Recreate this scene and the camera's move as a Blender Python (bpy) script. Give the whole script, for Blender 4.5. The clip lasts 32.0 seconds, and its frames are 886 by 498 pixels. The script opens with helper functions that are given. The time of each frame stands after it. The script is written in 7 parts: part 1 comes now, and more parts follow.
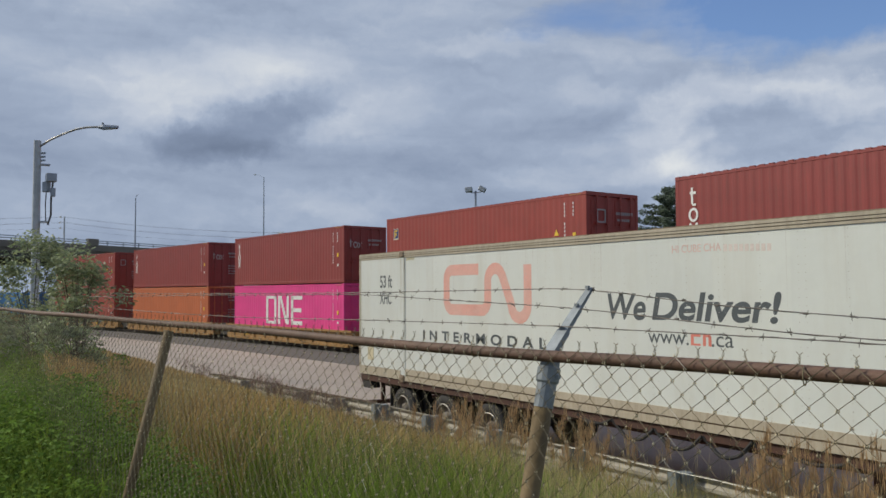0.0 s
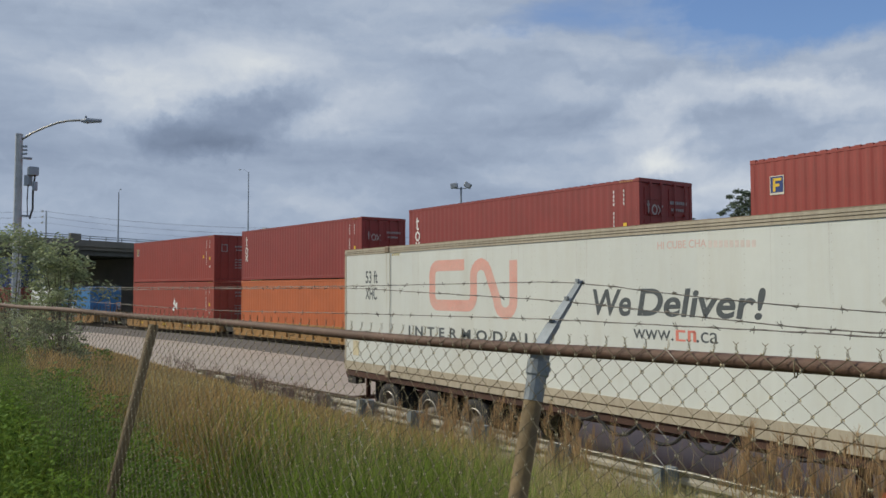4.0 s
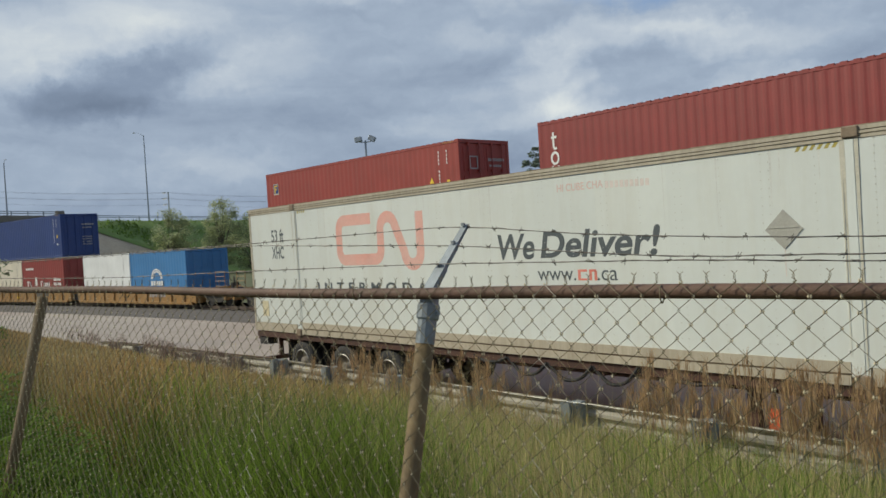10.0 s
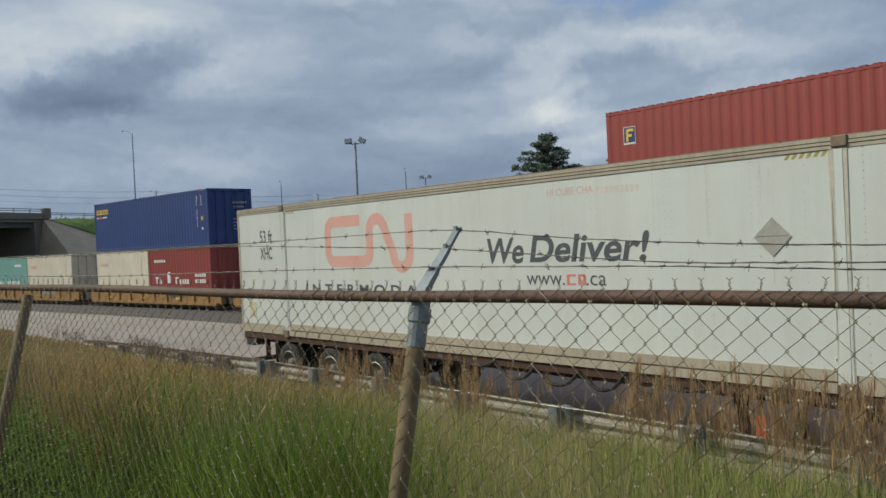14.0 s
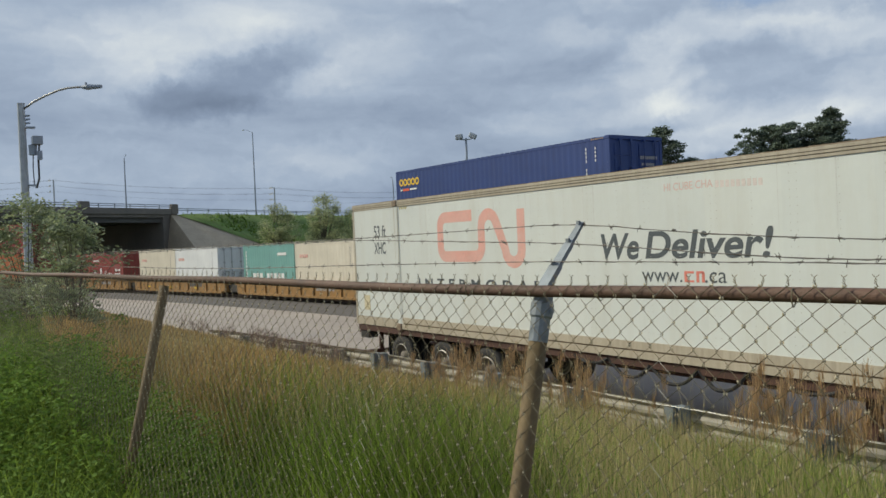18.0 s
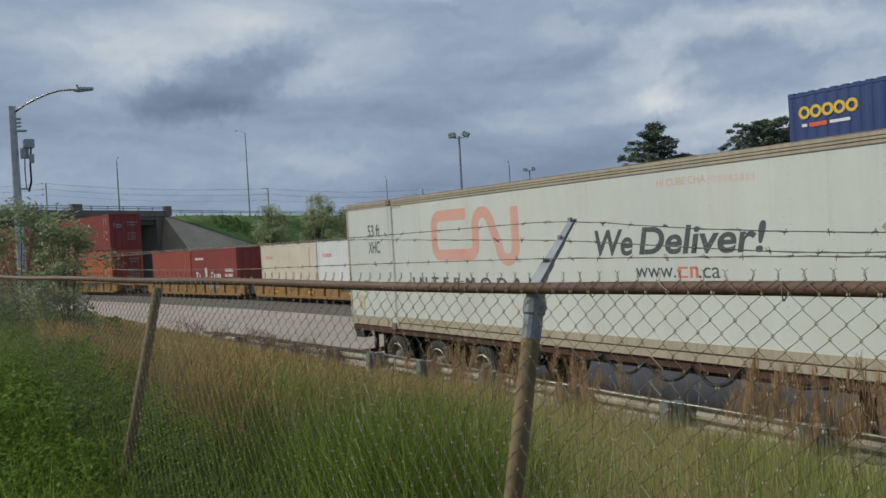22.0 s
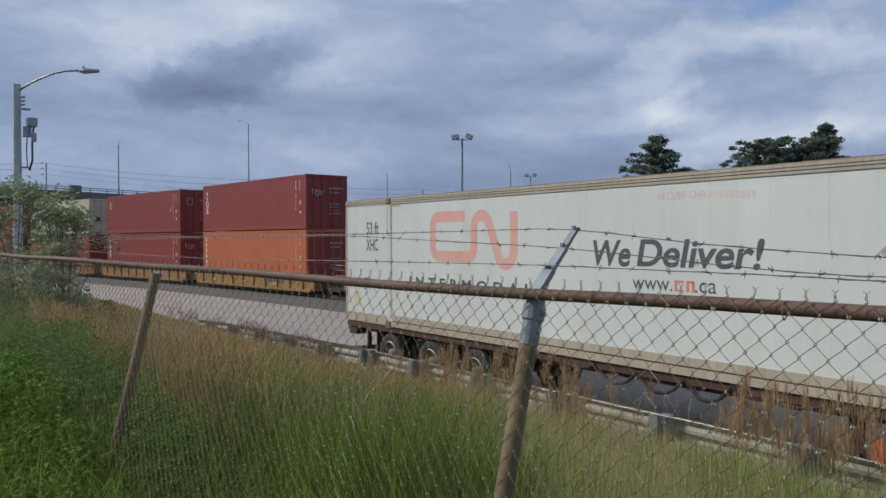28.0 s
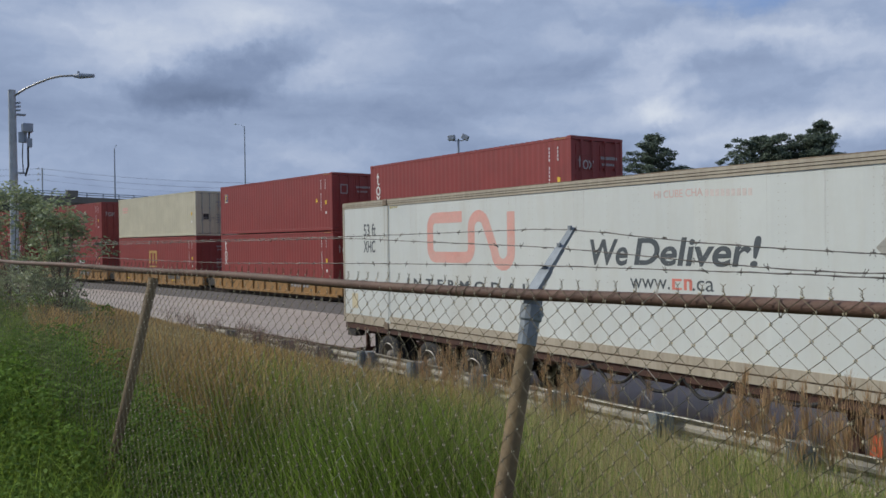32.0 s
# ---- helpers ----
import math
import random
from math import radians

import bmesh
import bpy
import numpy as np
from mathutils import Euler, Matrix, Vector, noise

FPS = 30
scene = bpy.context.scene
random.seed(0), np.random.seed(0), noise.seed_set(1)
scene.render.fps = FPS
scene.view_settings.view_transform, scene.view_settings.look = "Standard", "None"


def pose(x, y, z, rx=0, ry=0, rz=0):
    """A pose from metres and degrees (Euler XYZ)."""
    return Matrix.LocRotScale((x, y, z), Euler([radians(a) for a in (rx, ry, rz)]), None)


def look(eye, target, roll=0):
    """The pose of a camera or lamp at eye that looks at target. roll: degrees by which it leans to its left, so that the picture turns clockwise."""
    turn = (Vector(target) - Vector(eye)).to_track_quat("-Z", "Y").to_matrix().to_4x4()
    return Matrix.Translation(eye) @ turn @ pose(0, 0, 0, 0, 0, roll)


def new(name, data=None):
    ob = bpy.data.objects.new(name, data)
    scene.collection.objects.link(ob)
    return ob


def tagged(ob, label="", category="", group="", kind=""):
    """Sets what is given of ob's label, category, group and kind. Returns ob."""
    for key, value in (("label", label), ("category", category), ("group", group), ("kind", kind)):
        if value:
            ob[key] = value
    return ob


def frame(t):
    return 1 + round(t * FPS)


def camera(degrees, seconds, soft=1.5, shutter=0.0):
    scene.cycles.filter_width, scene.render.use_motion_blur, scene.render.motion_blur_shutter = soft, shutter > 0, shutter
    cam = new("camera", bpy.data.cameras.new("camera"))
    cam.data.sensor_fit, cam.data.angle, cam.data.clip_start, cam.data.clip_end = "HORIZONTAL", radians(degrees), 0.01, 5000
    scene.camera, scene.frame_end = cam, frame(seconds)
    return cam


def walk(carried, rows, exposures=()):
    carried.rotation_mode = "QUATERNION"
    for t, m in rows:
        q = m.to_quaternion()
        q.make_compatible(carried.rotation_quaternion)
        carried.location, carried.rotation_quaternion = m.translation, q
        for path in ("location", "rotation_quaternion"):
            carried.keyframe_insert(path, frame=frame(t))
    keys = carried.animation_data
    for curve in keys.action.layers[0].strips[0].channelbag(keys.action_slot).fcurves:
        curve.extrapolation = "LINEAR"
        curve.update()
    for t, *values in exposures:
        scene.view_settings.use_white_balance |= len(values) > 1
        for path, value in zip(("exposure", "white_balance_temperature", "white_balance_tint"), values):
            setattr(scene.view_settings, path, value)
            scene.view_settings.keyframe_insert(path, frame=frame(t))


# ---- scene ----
# camera: held by hand over the fence, almost in one spot
cam = camera(56.5, 32.0, soft=1.55)
PATH = [
    (0.0, -0.021, 0.002, 3.063, 56.68, 3.02, 0.32),
    (0.5, -0.035, 0.001, 3.063, 56.73, 2.92, 0.38),
    (1.0, -0.033, -0.000, 3.061, 56.48, 2.81, 0.54),
    (1.5, -0.032, -0.005, 3.067, 56.30, 2.85, 0.57),
    (2.0, -0.038, -0.010, 3.065, 56.13, 2.90, 0.68),
    (2.5, -0.035, -0.008, 3.063, 56.24, 2.95, 0.66),
    (3.0, -0.028, -0.002, 3.061, 55.91, 3.00, 0.45),
    (3.5, -0.044, -0.003, 3.057, 55.71, 3.05, 0.07),
    (5.5, -0.032, 0.001, 3.036, 55.45, 1.17, 1.01),
    (6.0, 0.001, 0.019, 3.035, 54.67, 0.80, 1.13),
    (6.5, 0.023, 0.027, 3.034, 51.82, -0.71, 2.08),
    (7.0, 0.032, 0.034, 3.032, 50.54, -0.80, 3.17),
    (7.5, 0.029, 0.036, 3.033, 50.22, -0.79, 3.32),
    (8.0, 0.024, 0.036, 3.033, 49.98, -0.80, 3.29),
    (8.5, 0.033, 0.031, 3.033, 49.79, -0.74, 3.32),
    (9.0, 0.024, 0.043, 3.031, 49.65, -0.83, 3.44),
    (9.5, 0.035, 0.041, 3.032, 49.64, -0.82, 3.59),
    (10.0, 0.031, 0.044, 3.033, 49.48, -0.73, 3.55),
    (10.5, 0.031, 0.044, 3.033, 49.34, -0.72, 3.41),
    (11.0, 0.018, 0.043, 3.033, 49.17, -0.66, 3.03),
    (11.5, 0.013, 0.044, 3.034, 49.12, -0.64, 2.78),
    (12.0, 0.014, 0.036, 3.037, 49.03, -0.61, 2.59),
    (12.5, 0.019, 0.042, 3.033, 48.96, -0.62, 2.54),
    (13.0, 0.019, 0.044, 3.035, 48.93, -0.59, 2.69),
    (13.5, 0.013, 0.043, 3.033, 48.81, -0.62, 2.68),
    (14.0, 0.006, 0.048, 3.033, 48.68, -0.56, 2.75),
    (14.5, 0.001, 0.048, 3.033, 48.63, -0.53, 2.69),
    (16.5, 0.014, 0.028, 3.031, 48.70, -0.62, 2.04),
    (17.0, 0.021, 0.020, 3.029, 48.82, -0.65, 2.16),
    (17.5, 0.007, 0.009, 3.029, 52.81, -0.62, 2.58),
    (18.0, -0.010, 0.004, 3.032, 56.29, -0.53, 2.54),
    (18.5, -0.002, 0.001, 3.032, 56.26, -0.58, 2.23),
    (19.0, -0.002, 0.003, 3.034, 56.19, -0.65, 2.14),
    (19.5, 0.000, 0.003, 3.033, 56.08, -0.66, 2.09),
    (20.0, -0.006, 0.001, 3.035, 56.03, -0.69, 2.10),
    (20.5, -0.008, 0.001, 3.031, 56.13, -0.68, 2.21),
    (21.0, -0.006, 0.005, 3.031, 56.12, -0.68, 2.80),
    (21.5, 0.001, 0.011, 3.029, 55.96, -0.73, 3.20),
    (22.0, -0.003, 0.009, 3.031, 55.90, -0.65, 3.25),
    (22.5, -0.010, 0.010, 3.034, 55.92, -0.57, 3.26),
    (23.0, -0.015, 0.017, 3.032, 55.85, -0.58, 3.25),
    (23.5, -0.013, 0.004, 3.037, 55.69, -0.45, 1.60),
    (24.0, -0.007, 0.008, 3.030, 55.64, -0.65, 1.51),
    (24.5, -0.002, 0.008, 3.034, 55.61, -0.63, 1.62),
    (25.0, -0.012, 0.002, 3.036, 55.82, -0.56, 1.48),
    (25.5, -0.007, -0.002, 3.036, 55.75, -0.55, 1.00),
    (27.5, -0.018, -0.005, 3.036, 55.75, -0.60, 0.33),
    (28.0, -0.010, -0.010, 3.032, 55.72, -0.58, 0.16),
    (28.5, -0.004, -0.013, 3.033, 55.74, -0.59, 0.32),
    (29.0, -0.000, -0.012, 3.034, 55.60, -0.59, 0.36),
    (29.5, 0.001, -0.020, 3.034, 55.49, -0.61, 0.24),
    (30.0, 0.006, -0.019, 3.034, 55.42, -0.58, 0.33),
    (30.5, 0.009, -0.025, 3.037, 55.22, -0.58, 0.19),
    (31.0, 0.011, -0.017, 3.035, 55.28, -0.61, 0.31),
    (31.5, 0.001, -0.003, 3.038, 55.31, -0.51, 0.73),
    (32.0, -0.005, -0.011, 3.034, 55.54, -0.52, 0.82),
]
walk(cam, [(t, pose(x, y, z, 90 + pitch, roll, yaw)) for t, x, y, z, yaw, pitch, roll in PATH],
     exposures=[(0, 0.11, 7000, 6), (3.5, 0.11, 7050, 5), (6, 0.18, 7150, 3), (9, 0.16, 7150, 2), (11, 0.07, 7050, 1), (12, -0.02, 6950, 1), (14.5, 0.03, 7000, 1), (17, 0.25, 7200, 2), (19, 0.1, 7000, 2), (23, -0.06, 6850, 3), (25, 0.06, 6700, 6), (28, 0.01, 6390, 8), (32, 0.01, 6390, 8)])

# ---------------------------------------------------------------- world and sun
SUN_TO = Vector((-0.62, -0.55, 0.62)).normalized()


def node(nt, kind, loc=(0, 0), **kw):
    n = nt.nodes.new(kind)
    for k, v in kw.items():
        if k in n.inputs:
            n.inputs[k].default_value = v
    return n


def ramp(nt, stops):
    r = nt.nodes.new("ShaderNodeValToRGB")
    e = r.color_ramp.elements
    while len(e) < len(stops):
        e.new(0.5)
    for el, (p, c) in zip(e, stops):
        el.position = p
        el.color = (*c, 1) if len(c) == 3 else c
    return r


def make_world():
    w = bpy.data.worlds.new("sky")
    scene.world = w
    w.use_nodes = True
    nt = w.node_tree
    nt.nodes.clear()
    lk = nt.links.new
    out = nt.nodes.new("ShaderNodeOutputWorld")
    bg = nt.nodes.new("ShaderNodeBackground")
    sky = nt.nodes.new("ShaderNodeTexSky")
    sky.sky_type = "NISHITA"
    sky.sun_disc = False
    sky.sun_elevation = math.asin(SUN_TO.z)
    sky.sun_rotation = math.atan2(SUN_TO.x, SUN_TO.y)
    gain = nt.nodes.new("ShaderNodeVectorMath")
    gain.operation = "MULTIPLY"
    gain.inputs[1].default_value = (0.085, 0.10, 0.135)
    lk(sky.outputs[0], gain.inputs[0])
    tc = nt.nodes.new("ShaderNodeTexCoord")
    sep = nt.nodes.new("ShaderNodeSeparateXYZ")
    lk(tc.outputs["Generated"], sep.inputs[0])

    def plug(socket, v):
        if isinstance(v, (int, float)):
            socket.default_value = v
        elif isinstance(v, tuple):
            socket.default_value = v
        else:
            lk(v, socket)

    def math2(op, a, b=0.0):
        m = nt.nodes.new("ShaderNodeMath")
        m.operation = op
        plug(m.inputs[0], a)
        plug(m.inputs[1], b)
        return m.outputs[0]

    def vec(op, a, b=(0.0, 0.0, 0.0)):
        m = nt.nodes.new("ShaderNodeVectorMath")
        m.operation = op
        plug(m.inputs[0], a)
        plug(m.inputs[1], b)
        return m.outputs["Value" if op == "LENGTH" else "Vector"]

    def place(v, kind, loc=(0.0, 0.0, 0.0), turn=0.0, scale=(1.0, 1.0, 1.0)):
        m = nt.nodes.new("ShaderNodeMapping")
        m.vector_type = kind
        m.inputs["Location"].default_value, m.inputs["Rotation"].default_value, m.inputs["Scale"].default_value = loc, (0, 0, radians(turn)), scale
        lk(v, m.inputs["Vector"])
        return m.outputs[0]

    def span(v, a, b, lo, hi):
        m = nt.nodes.new("ShaderNodeMapRange")
        m.interpolation_type = "SMOOTHSTEP"
        for key, x in (("From Min", a), ("From Max", b), ("To Min", lo), ("To Max", hi)):
            m.inputs[key].default_value = x
        lk(v, m.inputs["Value"])
        return m.outputs[0]

    # the sky's own chart, in degrees: to the west of north, and above the horizon
    west = math2("DEGREES", math2("ARCTAN2", math2("MULTIPLY", sep.outputs[0], -1.0), sep.outputs[1]))
    high = math2("DEGREES", math2("ARCSINE", sep.outputs[2]))
    chart = nt.nodes.new("ShaderNodeCombineXYZ")
    lk(west, chart.inputs[0])
    lk(high, chart.inputs[1])
    chart = chart.outputs[0]
    # torn edges: two sizes of drift
    coarse = node(nt, "ShaderNodeTexNoise", Scale=0.16, Detail=3.0, Roughness=0.5)
    lk(place(chart, "POINT", scale=(0.8, 1.6, 1.0)), coarse.inputs["Vector"])
    fine = node(nt, "ShaderNodeTexNoise", Scale=0.7, Detail=6.0, Roughness=0.58)
    lk(chart, fine.inputs["Vector"])
    drift = vec("ADD", vec("MULTIPLY", vec("SUBTRACT", coarse.outputs["Color"], (0.5, 0.5, 0.5)), (4.0, 2.0, 0.0)),
                vec("MULTIPLY", vec("SUBTRACT", fine.outputs["Color"], (0.5, 0.5, 0.5)), (3.0, 1.7, 0.0)))
    torn = vec("ADD", chart, drift)

    # long soft bands of high cloud, slightly tilted, and heaped detail
    bands = node(nt, "ShaderNodeTexNoise", Scale=0.12, Detail=9.0, Roughness=0.5, Distortion=0.35)
    lk(place(chart, "POINT", loc=(31.0, 7.0, 0.0), turn=-7.0, scale=(0.55, 2.1, 1.0)), bands.inputs["Vector"])
    heaps = node(nt, "ShaderNodeTexNoise", Scale=0.2, Detail=8.0, Roughness=0.55, Distortion=0.25)
    lk(place(torn, "POINT", scale=(0.8, 1.5, 1.0)), heaps.inputs["Vector"])
    over = node(nt, "ShaderNodeTexNoise", Scale=0.2, Detail=8.0, Roughness=0.55, Distortion=0.25)
    lk(place(torn, "POINT", loc=(0.0, 0.9, 0.0), scale=(0.8, 1.5, 1.0)), over.inputs["Vector"])
    val = math2("ADD", math2("MULTIPLY", math2("SUBTRACT", bands.outputs["Fac"], 0.5), 0.55), 0.485)
    val = math2("ADD", val, math2("MULTIPLY", math2("SUBTRACT", heaps.outputs["Fac"], over.outputs["Fac"]), 0.30))
    # greyer towards the horizon, palest just above it
    val = math2("SUBTRACT", val, span(high, 4.0, 13.0, 0.07, 0.0))
    val = math2("ADD", val, span(high, 0.0, 4.0, 0.08, 0.0))

    def heap(at, size, turn, soft):
        d = vec("LENGTH", place(torn, "TEXTURE", loc=(at[0], at[1], 0.0), turn=turn, scale=(size[0], size[1], 1.0)))
        return span(d, 1.0 - soft, 1.0 + soft, 1.0, 0.0)

    # clouds: where, how large, their tilt, how soft their edge, and how much lighter or darker they are
    for at, size, turn, soft, by in (
            ((72.0, 14.0), (8.0, 2.8), -12, 0.6, 0.20), ((70.4, 11.3), (5.0, 1.9), -17, 0.5, -0.26), ((72.6, 9.8), (3.0, 1.2), -8, 0.6, -0.07), ((68.0, 12.4), (4.2, 0.9), -14, 0.7, -0.12),
            ((67.5, 10.0), (4.5, 0.6), -4, 0.8, -0.09), ((62.0, 12.0), (5.5, 2.6), 0, 0.8, 0.07), ((53.0, 16.8), (4.5, 0.9), 0, 0.6, 0.13), ((55.0, 9.0), (6.0, 1.0), -10, 0.8, -0.03),
            ((64.0, 5.9), (4.5, 1.2), 0, 0.8, 0.10), ((46.0, 13.4), (2.6, 0.8), 0, 0.7, 0.10), ((36.5, 10.9), (7.6, 3.1), -4, 0.24, 0.20), ((35.0, 10.2), (5.8, 2.0), -6, 0.35, -0.22),
            ((40.3, 10.0), (1.3, 2.2), 20, 0.6, 0.08), ((41.3, 8.4), (3.6, 1.0), -8, 0.6, 0.11), ((42.5, 10.2), (2.4, 0.7), -6, 0.6, -0.10), ((36.0, 6.3), (6.0, 1.3), -6, 0.5, 0.22),
            ((27.5, 7.6), (3.6, 1.7), 0, 0.5, 0.20), ((30.5, 11.8), (4.0, 1.0), 8, 0.6, 0.14), ((24.0, 12.0), (4.0, 1.6), 0, 0.7, 0.12)):
        val = math2("ADD", val, math2("MULTIPLY", heap(at, size, turn, soft), by))
    tone = ramp(nt, [(0.08, (0.145, 0.19, 0.30)), (0.32, (0.22, 0.28, 0.425)), (0.50, (0.322, 0.394, 0.557)), (0.66, (0.457, 0.519, 0.665)), (0.85, (0.67, 0.708, 0.79)), (1.0, (0.84, 0.86, 0.90))])
    lk(val, tone.inputs["Fac"])
    # breaks of blue, most of them high and to the north
    blue = math2("ADD", heap((30.5, 17.6), (10.5, 2.7), -5, 0.6), math2("MULTIPLY", heap((44.0, 18.6), (9.0, 1.5), -4, 0.8), 0.5))
    cover = math2("SUBTRACT", math2("ADD", bands.outputs["Fac"], 0.2), math2("MULTIPLY", blue, 0.68))
    cover = math2("SUBTRACT", cover, span(high, 22.0, 45.0, 0.0, 0.30))
    mask = ramp(nt, [(0.12, (0, 0, 0)), (0.52, (1, 1, 1))])
    lk(cover, mask.inputs["Fac"])
    mix = nt.nodes.new("ShaderNodeMix")
    mix.data_type = "RGBA"
    lk(mask.outputs["Color"], mix.inputs["Factor"])
    lk(gain.outputs[0], mix.inputs["A"])
    lk(tone.outputs["Color"], mix.inputs["B"])
    lk(mix.outputs["Result"], bg.inputs["Color"])
    bg.inputs["Strength"].default_value = 1.0
    lk(bg.outputs[0], out.inputs[0])


make_world()
sun = bpy.data.lights.new("sun", "SUN")
sun.energy, sun.angle, sun.color = 3.1, radians(6.0), (1.0, 0.94, 0.84)
sun_ob = new("sun", sun)
sun_ob.matrix_world = look(SUN_TO * 50, (0, 0, 0))

# ---------------------------------------------------------------- materials


def material(name, base, rough=0.6, metal=0.0, vary=0.25, scale=3.0, grain=40.0, bump=0.15, dirt=None, dirt_amount=0.0,
             dirt_scale=(1, 1, 1), island=0.0, random_obj=0.0, spec=0.5, translucent=0.0, speckle=0.6):
    m = bpy.data.materials.new(name)
    m.use_nodes = True
    nt = m.node_tree
    lk = nt.links.new
    bsdf = nt.nodes["Principled BSDF"]
    tc = nt.nodes.new("ShaderNodeTexCoord")
    mp = nt.nodes.new("ShaderNodeMapping")
    mp.inputs["Scale"].default_value = dirt_scale
    spot = tc.outputs["Object"]
    if random_obj:
        # alike pieces take their own stretch of the pattern
        shift = nt.nodes.new("ShaderNodeVectorMath")
        lk(spot, shift.inputs[0])
        lk(nt.nodes.new("ShaderNodeObjectInfo").outputs["Location"], shift.inputs[1])
        spot = shift.outputs[0]
    lk(spot, mp.inputs[0])
    n1 = node(nt, "ShaderNodeTexNoise", Scale=scale, Detail=6.0, Roughness=0.6)
    n2 = node(nt, "ShaderNodeTexNoise", Scale=grain, Detail=4.0, Roughness=0.65)
    lk(spot, n1.inputs["Vector"])
    lk(spot, n2.inputs["Vector"])
    b = Vector(base)
    r1 = ramp(nt, [(0.25, tuple(b * (1 - vary))), (0.75, tuple(Vector([min(1, c) for c in b * (1 + vary * 0.7)])))])
    lk(n1.outputs["Fac"], r1.inputs["Fac"])
    col = r1.outputs["Color"]
    r2 = ramp(nt, [(0.3, (0.8, 0.8, 0.8)), (0.7, (1.1, 1.1, 1.1))])
    lk(n2.outputs["Fac"], r2.inputs["Fac"])

    def mixc(kind, fac, a, bb):
        x = nt.nodes.new("ShaderNodeMix")
        x.data_type, x.blend_type = "RGBA", kind
        if isinstance(fac, (int, float)):
            x.inputs["Factor"].default_value = fac
        else:
            lk(fac, x.inputs["Factor"])
        for key, v in (("A", a), ("B", bb)):
            if isinstance(v, tuple):
                x.inputs[key].default_value = (*v, 1)
            else:
                lk(v, x.inputs[key])
        return x.outputs["Result"]

    col = mixc("MULTIPLY", speckle, col, r2.outputs["Color"])
    if dirt:
        n3 = node(nt, "ShaderNodeTexNoise", Scale=2.2, Detail=8.0, Roughness=0.7)
        lk(mp.outputs[0], n3.inputs["Vector"])
        r3 = ramp(nt, [(0.60 - dirt_amount * 0.45, (0, 0, 0)), (0.82, (dirt_amount, dirt_amount, dirt_amount))])
        lk(n3.outputs["Fac"], r3.inputs["Fac"])
        col = mixc("MIX", r3.outputs["Color"], col, dirt)
    if island or random_obj:
        if island:
            src = nt.nodes.new("ShaderNodeNewGeometry").outputs["Random Per Island"]
            amt = island
        else:
            src = nt.nodes.new("ShaderNodeObjectInfo").outputs["Random"]
            amt = random_obj
        rr = ramp(nt, [(0.0, (1 - amt, 1 - amt, 1 - amt * 0.9)), (1.0, (1 + amt, 1 + amt * 0.8, 1 + amt * 0.5))])
        lk(src, rr.inputs["Fac"])
        col = mixc("MULTIPLY", 1.0, col, rr.outputs["Color"])
    lk(col, bsdf.inputs["Base Color"])
    bsdf.inputs["Roughness"].default_value = rough
    bsdf.inputs["Metallic"].default_value = metal
    bsdf.inputs["Specular IOR Level"].default_value = spec
    if bump:
        bp = nt.nodes.new("ShaderNodeBump")
        bp.inputs["Strength"].default_value = bump
        bp.inputs["Distance"].default_value = 0.01
        lk(n2.outputs["Fac"], bp.inputs["Height"])
        lk(bp.outputs[0], bsdf.inputs["Normal"])
    if translucent:
        tr = nt.nodes.new("ShaderNodeBsdfTranslucent")
        lk(col, tr.inputs["Color"])
        ms = nt.nodes.new("ShaderNodeMixShader")
        ms.inputs[0].default_value = translucent
        lk(bsdf.outputs[0], ms.inputs[1])
        lk(tr.outputs[0], ms.inputs[2])
        lk(ms.outputs[0], nt.nodes["Material Output"].inputs["Surface"])
    return m


STREAK = (6, 6, 0.35)
GRIME = (0.09, 0.07, 0.055)


def paint(name, base, dirt=GRIME, amount=0.35, rough=0.5):
    return material(name, base, rough=rough, vary=0.14, scale=0.8, grain=22, bump=0.06, dirt=dirt, dirt_amount=amount, dirt_scale=STREAK, speckle=0.25)


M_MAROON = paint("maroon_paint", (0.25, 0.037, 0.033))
M_RED = paint("red_oxide_paint", (0.29, 0.042, 0.032))
M_BRICKRED = paint("brick_red_paint", (0.32, 0.062, 0.042))
M_PINK = paint("magenta_paint", (0.70, 0.05, 0.24), amount=0.15)
M_ORANGE = paint("orange_paint", (0.47, 0.125, 0.045), amount=0.25)
M_BLUE = paint("navy_blue_paint", (0.014, 0.042, 0.17), amount=0.2)
M_SKYBLUE = paint("mid_blue_paint", (0.045, 0.19, 0.42), amount=0.15)
M_WHITEBOX = paint("white_box_paint", (0.72, 0.74, 0.74), dirt=(0.35, 0.30, 0.24), amount=0.15)
M_CREAM = paint("cream_paint", (0.66, 0.61, 0.50), dirt=(0.25, 0.19, 0.13), amount=0.3)
M_KHAKI = paint("khaki_cream_paint", (0.54, 0.51, 0.38), dirt=(0.25, 0.19, 0.13), amount=0.3)
M_TEAL = paint("teal_paint", (0.16, 0.36, 0.33), amount=0.25)
M_YELLOW = paint("yellow_car_paint", (0.40, 0.215, 0.062), amount=0.7)
M_TRAILER = material("trailer_white_paint", (0.64, 0.672, 0.645), rough=0.45, vary=0.06, scale=0.7, grain=9, bump=0.02, dirt=(0.46, 0.42, 0.33), dirt_amount=0.34, dirt_scale=(1.1, 1.1, 0.12), speckle=0.1, random_obj=0.03)
M_TRAILER_RAIL = paint("cream_rail_paint", (0.47, 0.42, 0.33), dirt=(0.16, 0.10, 0.06), amount=0.5)
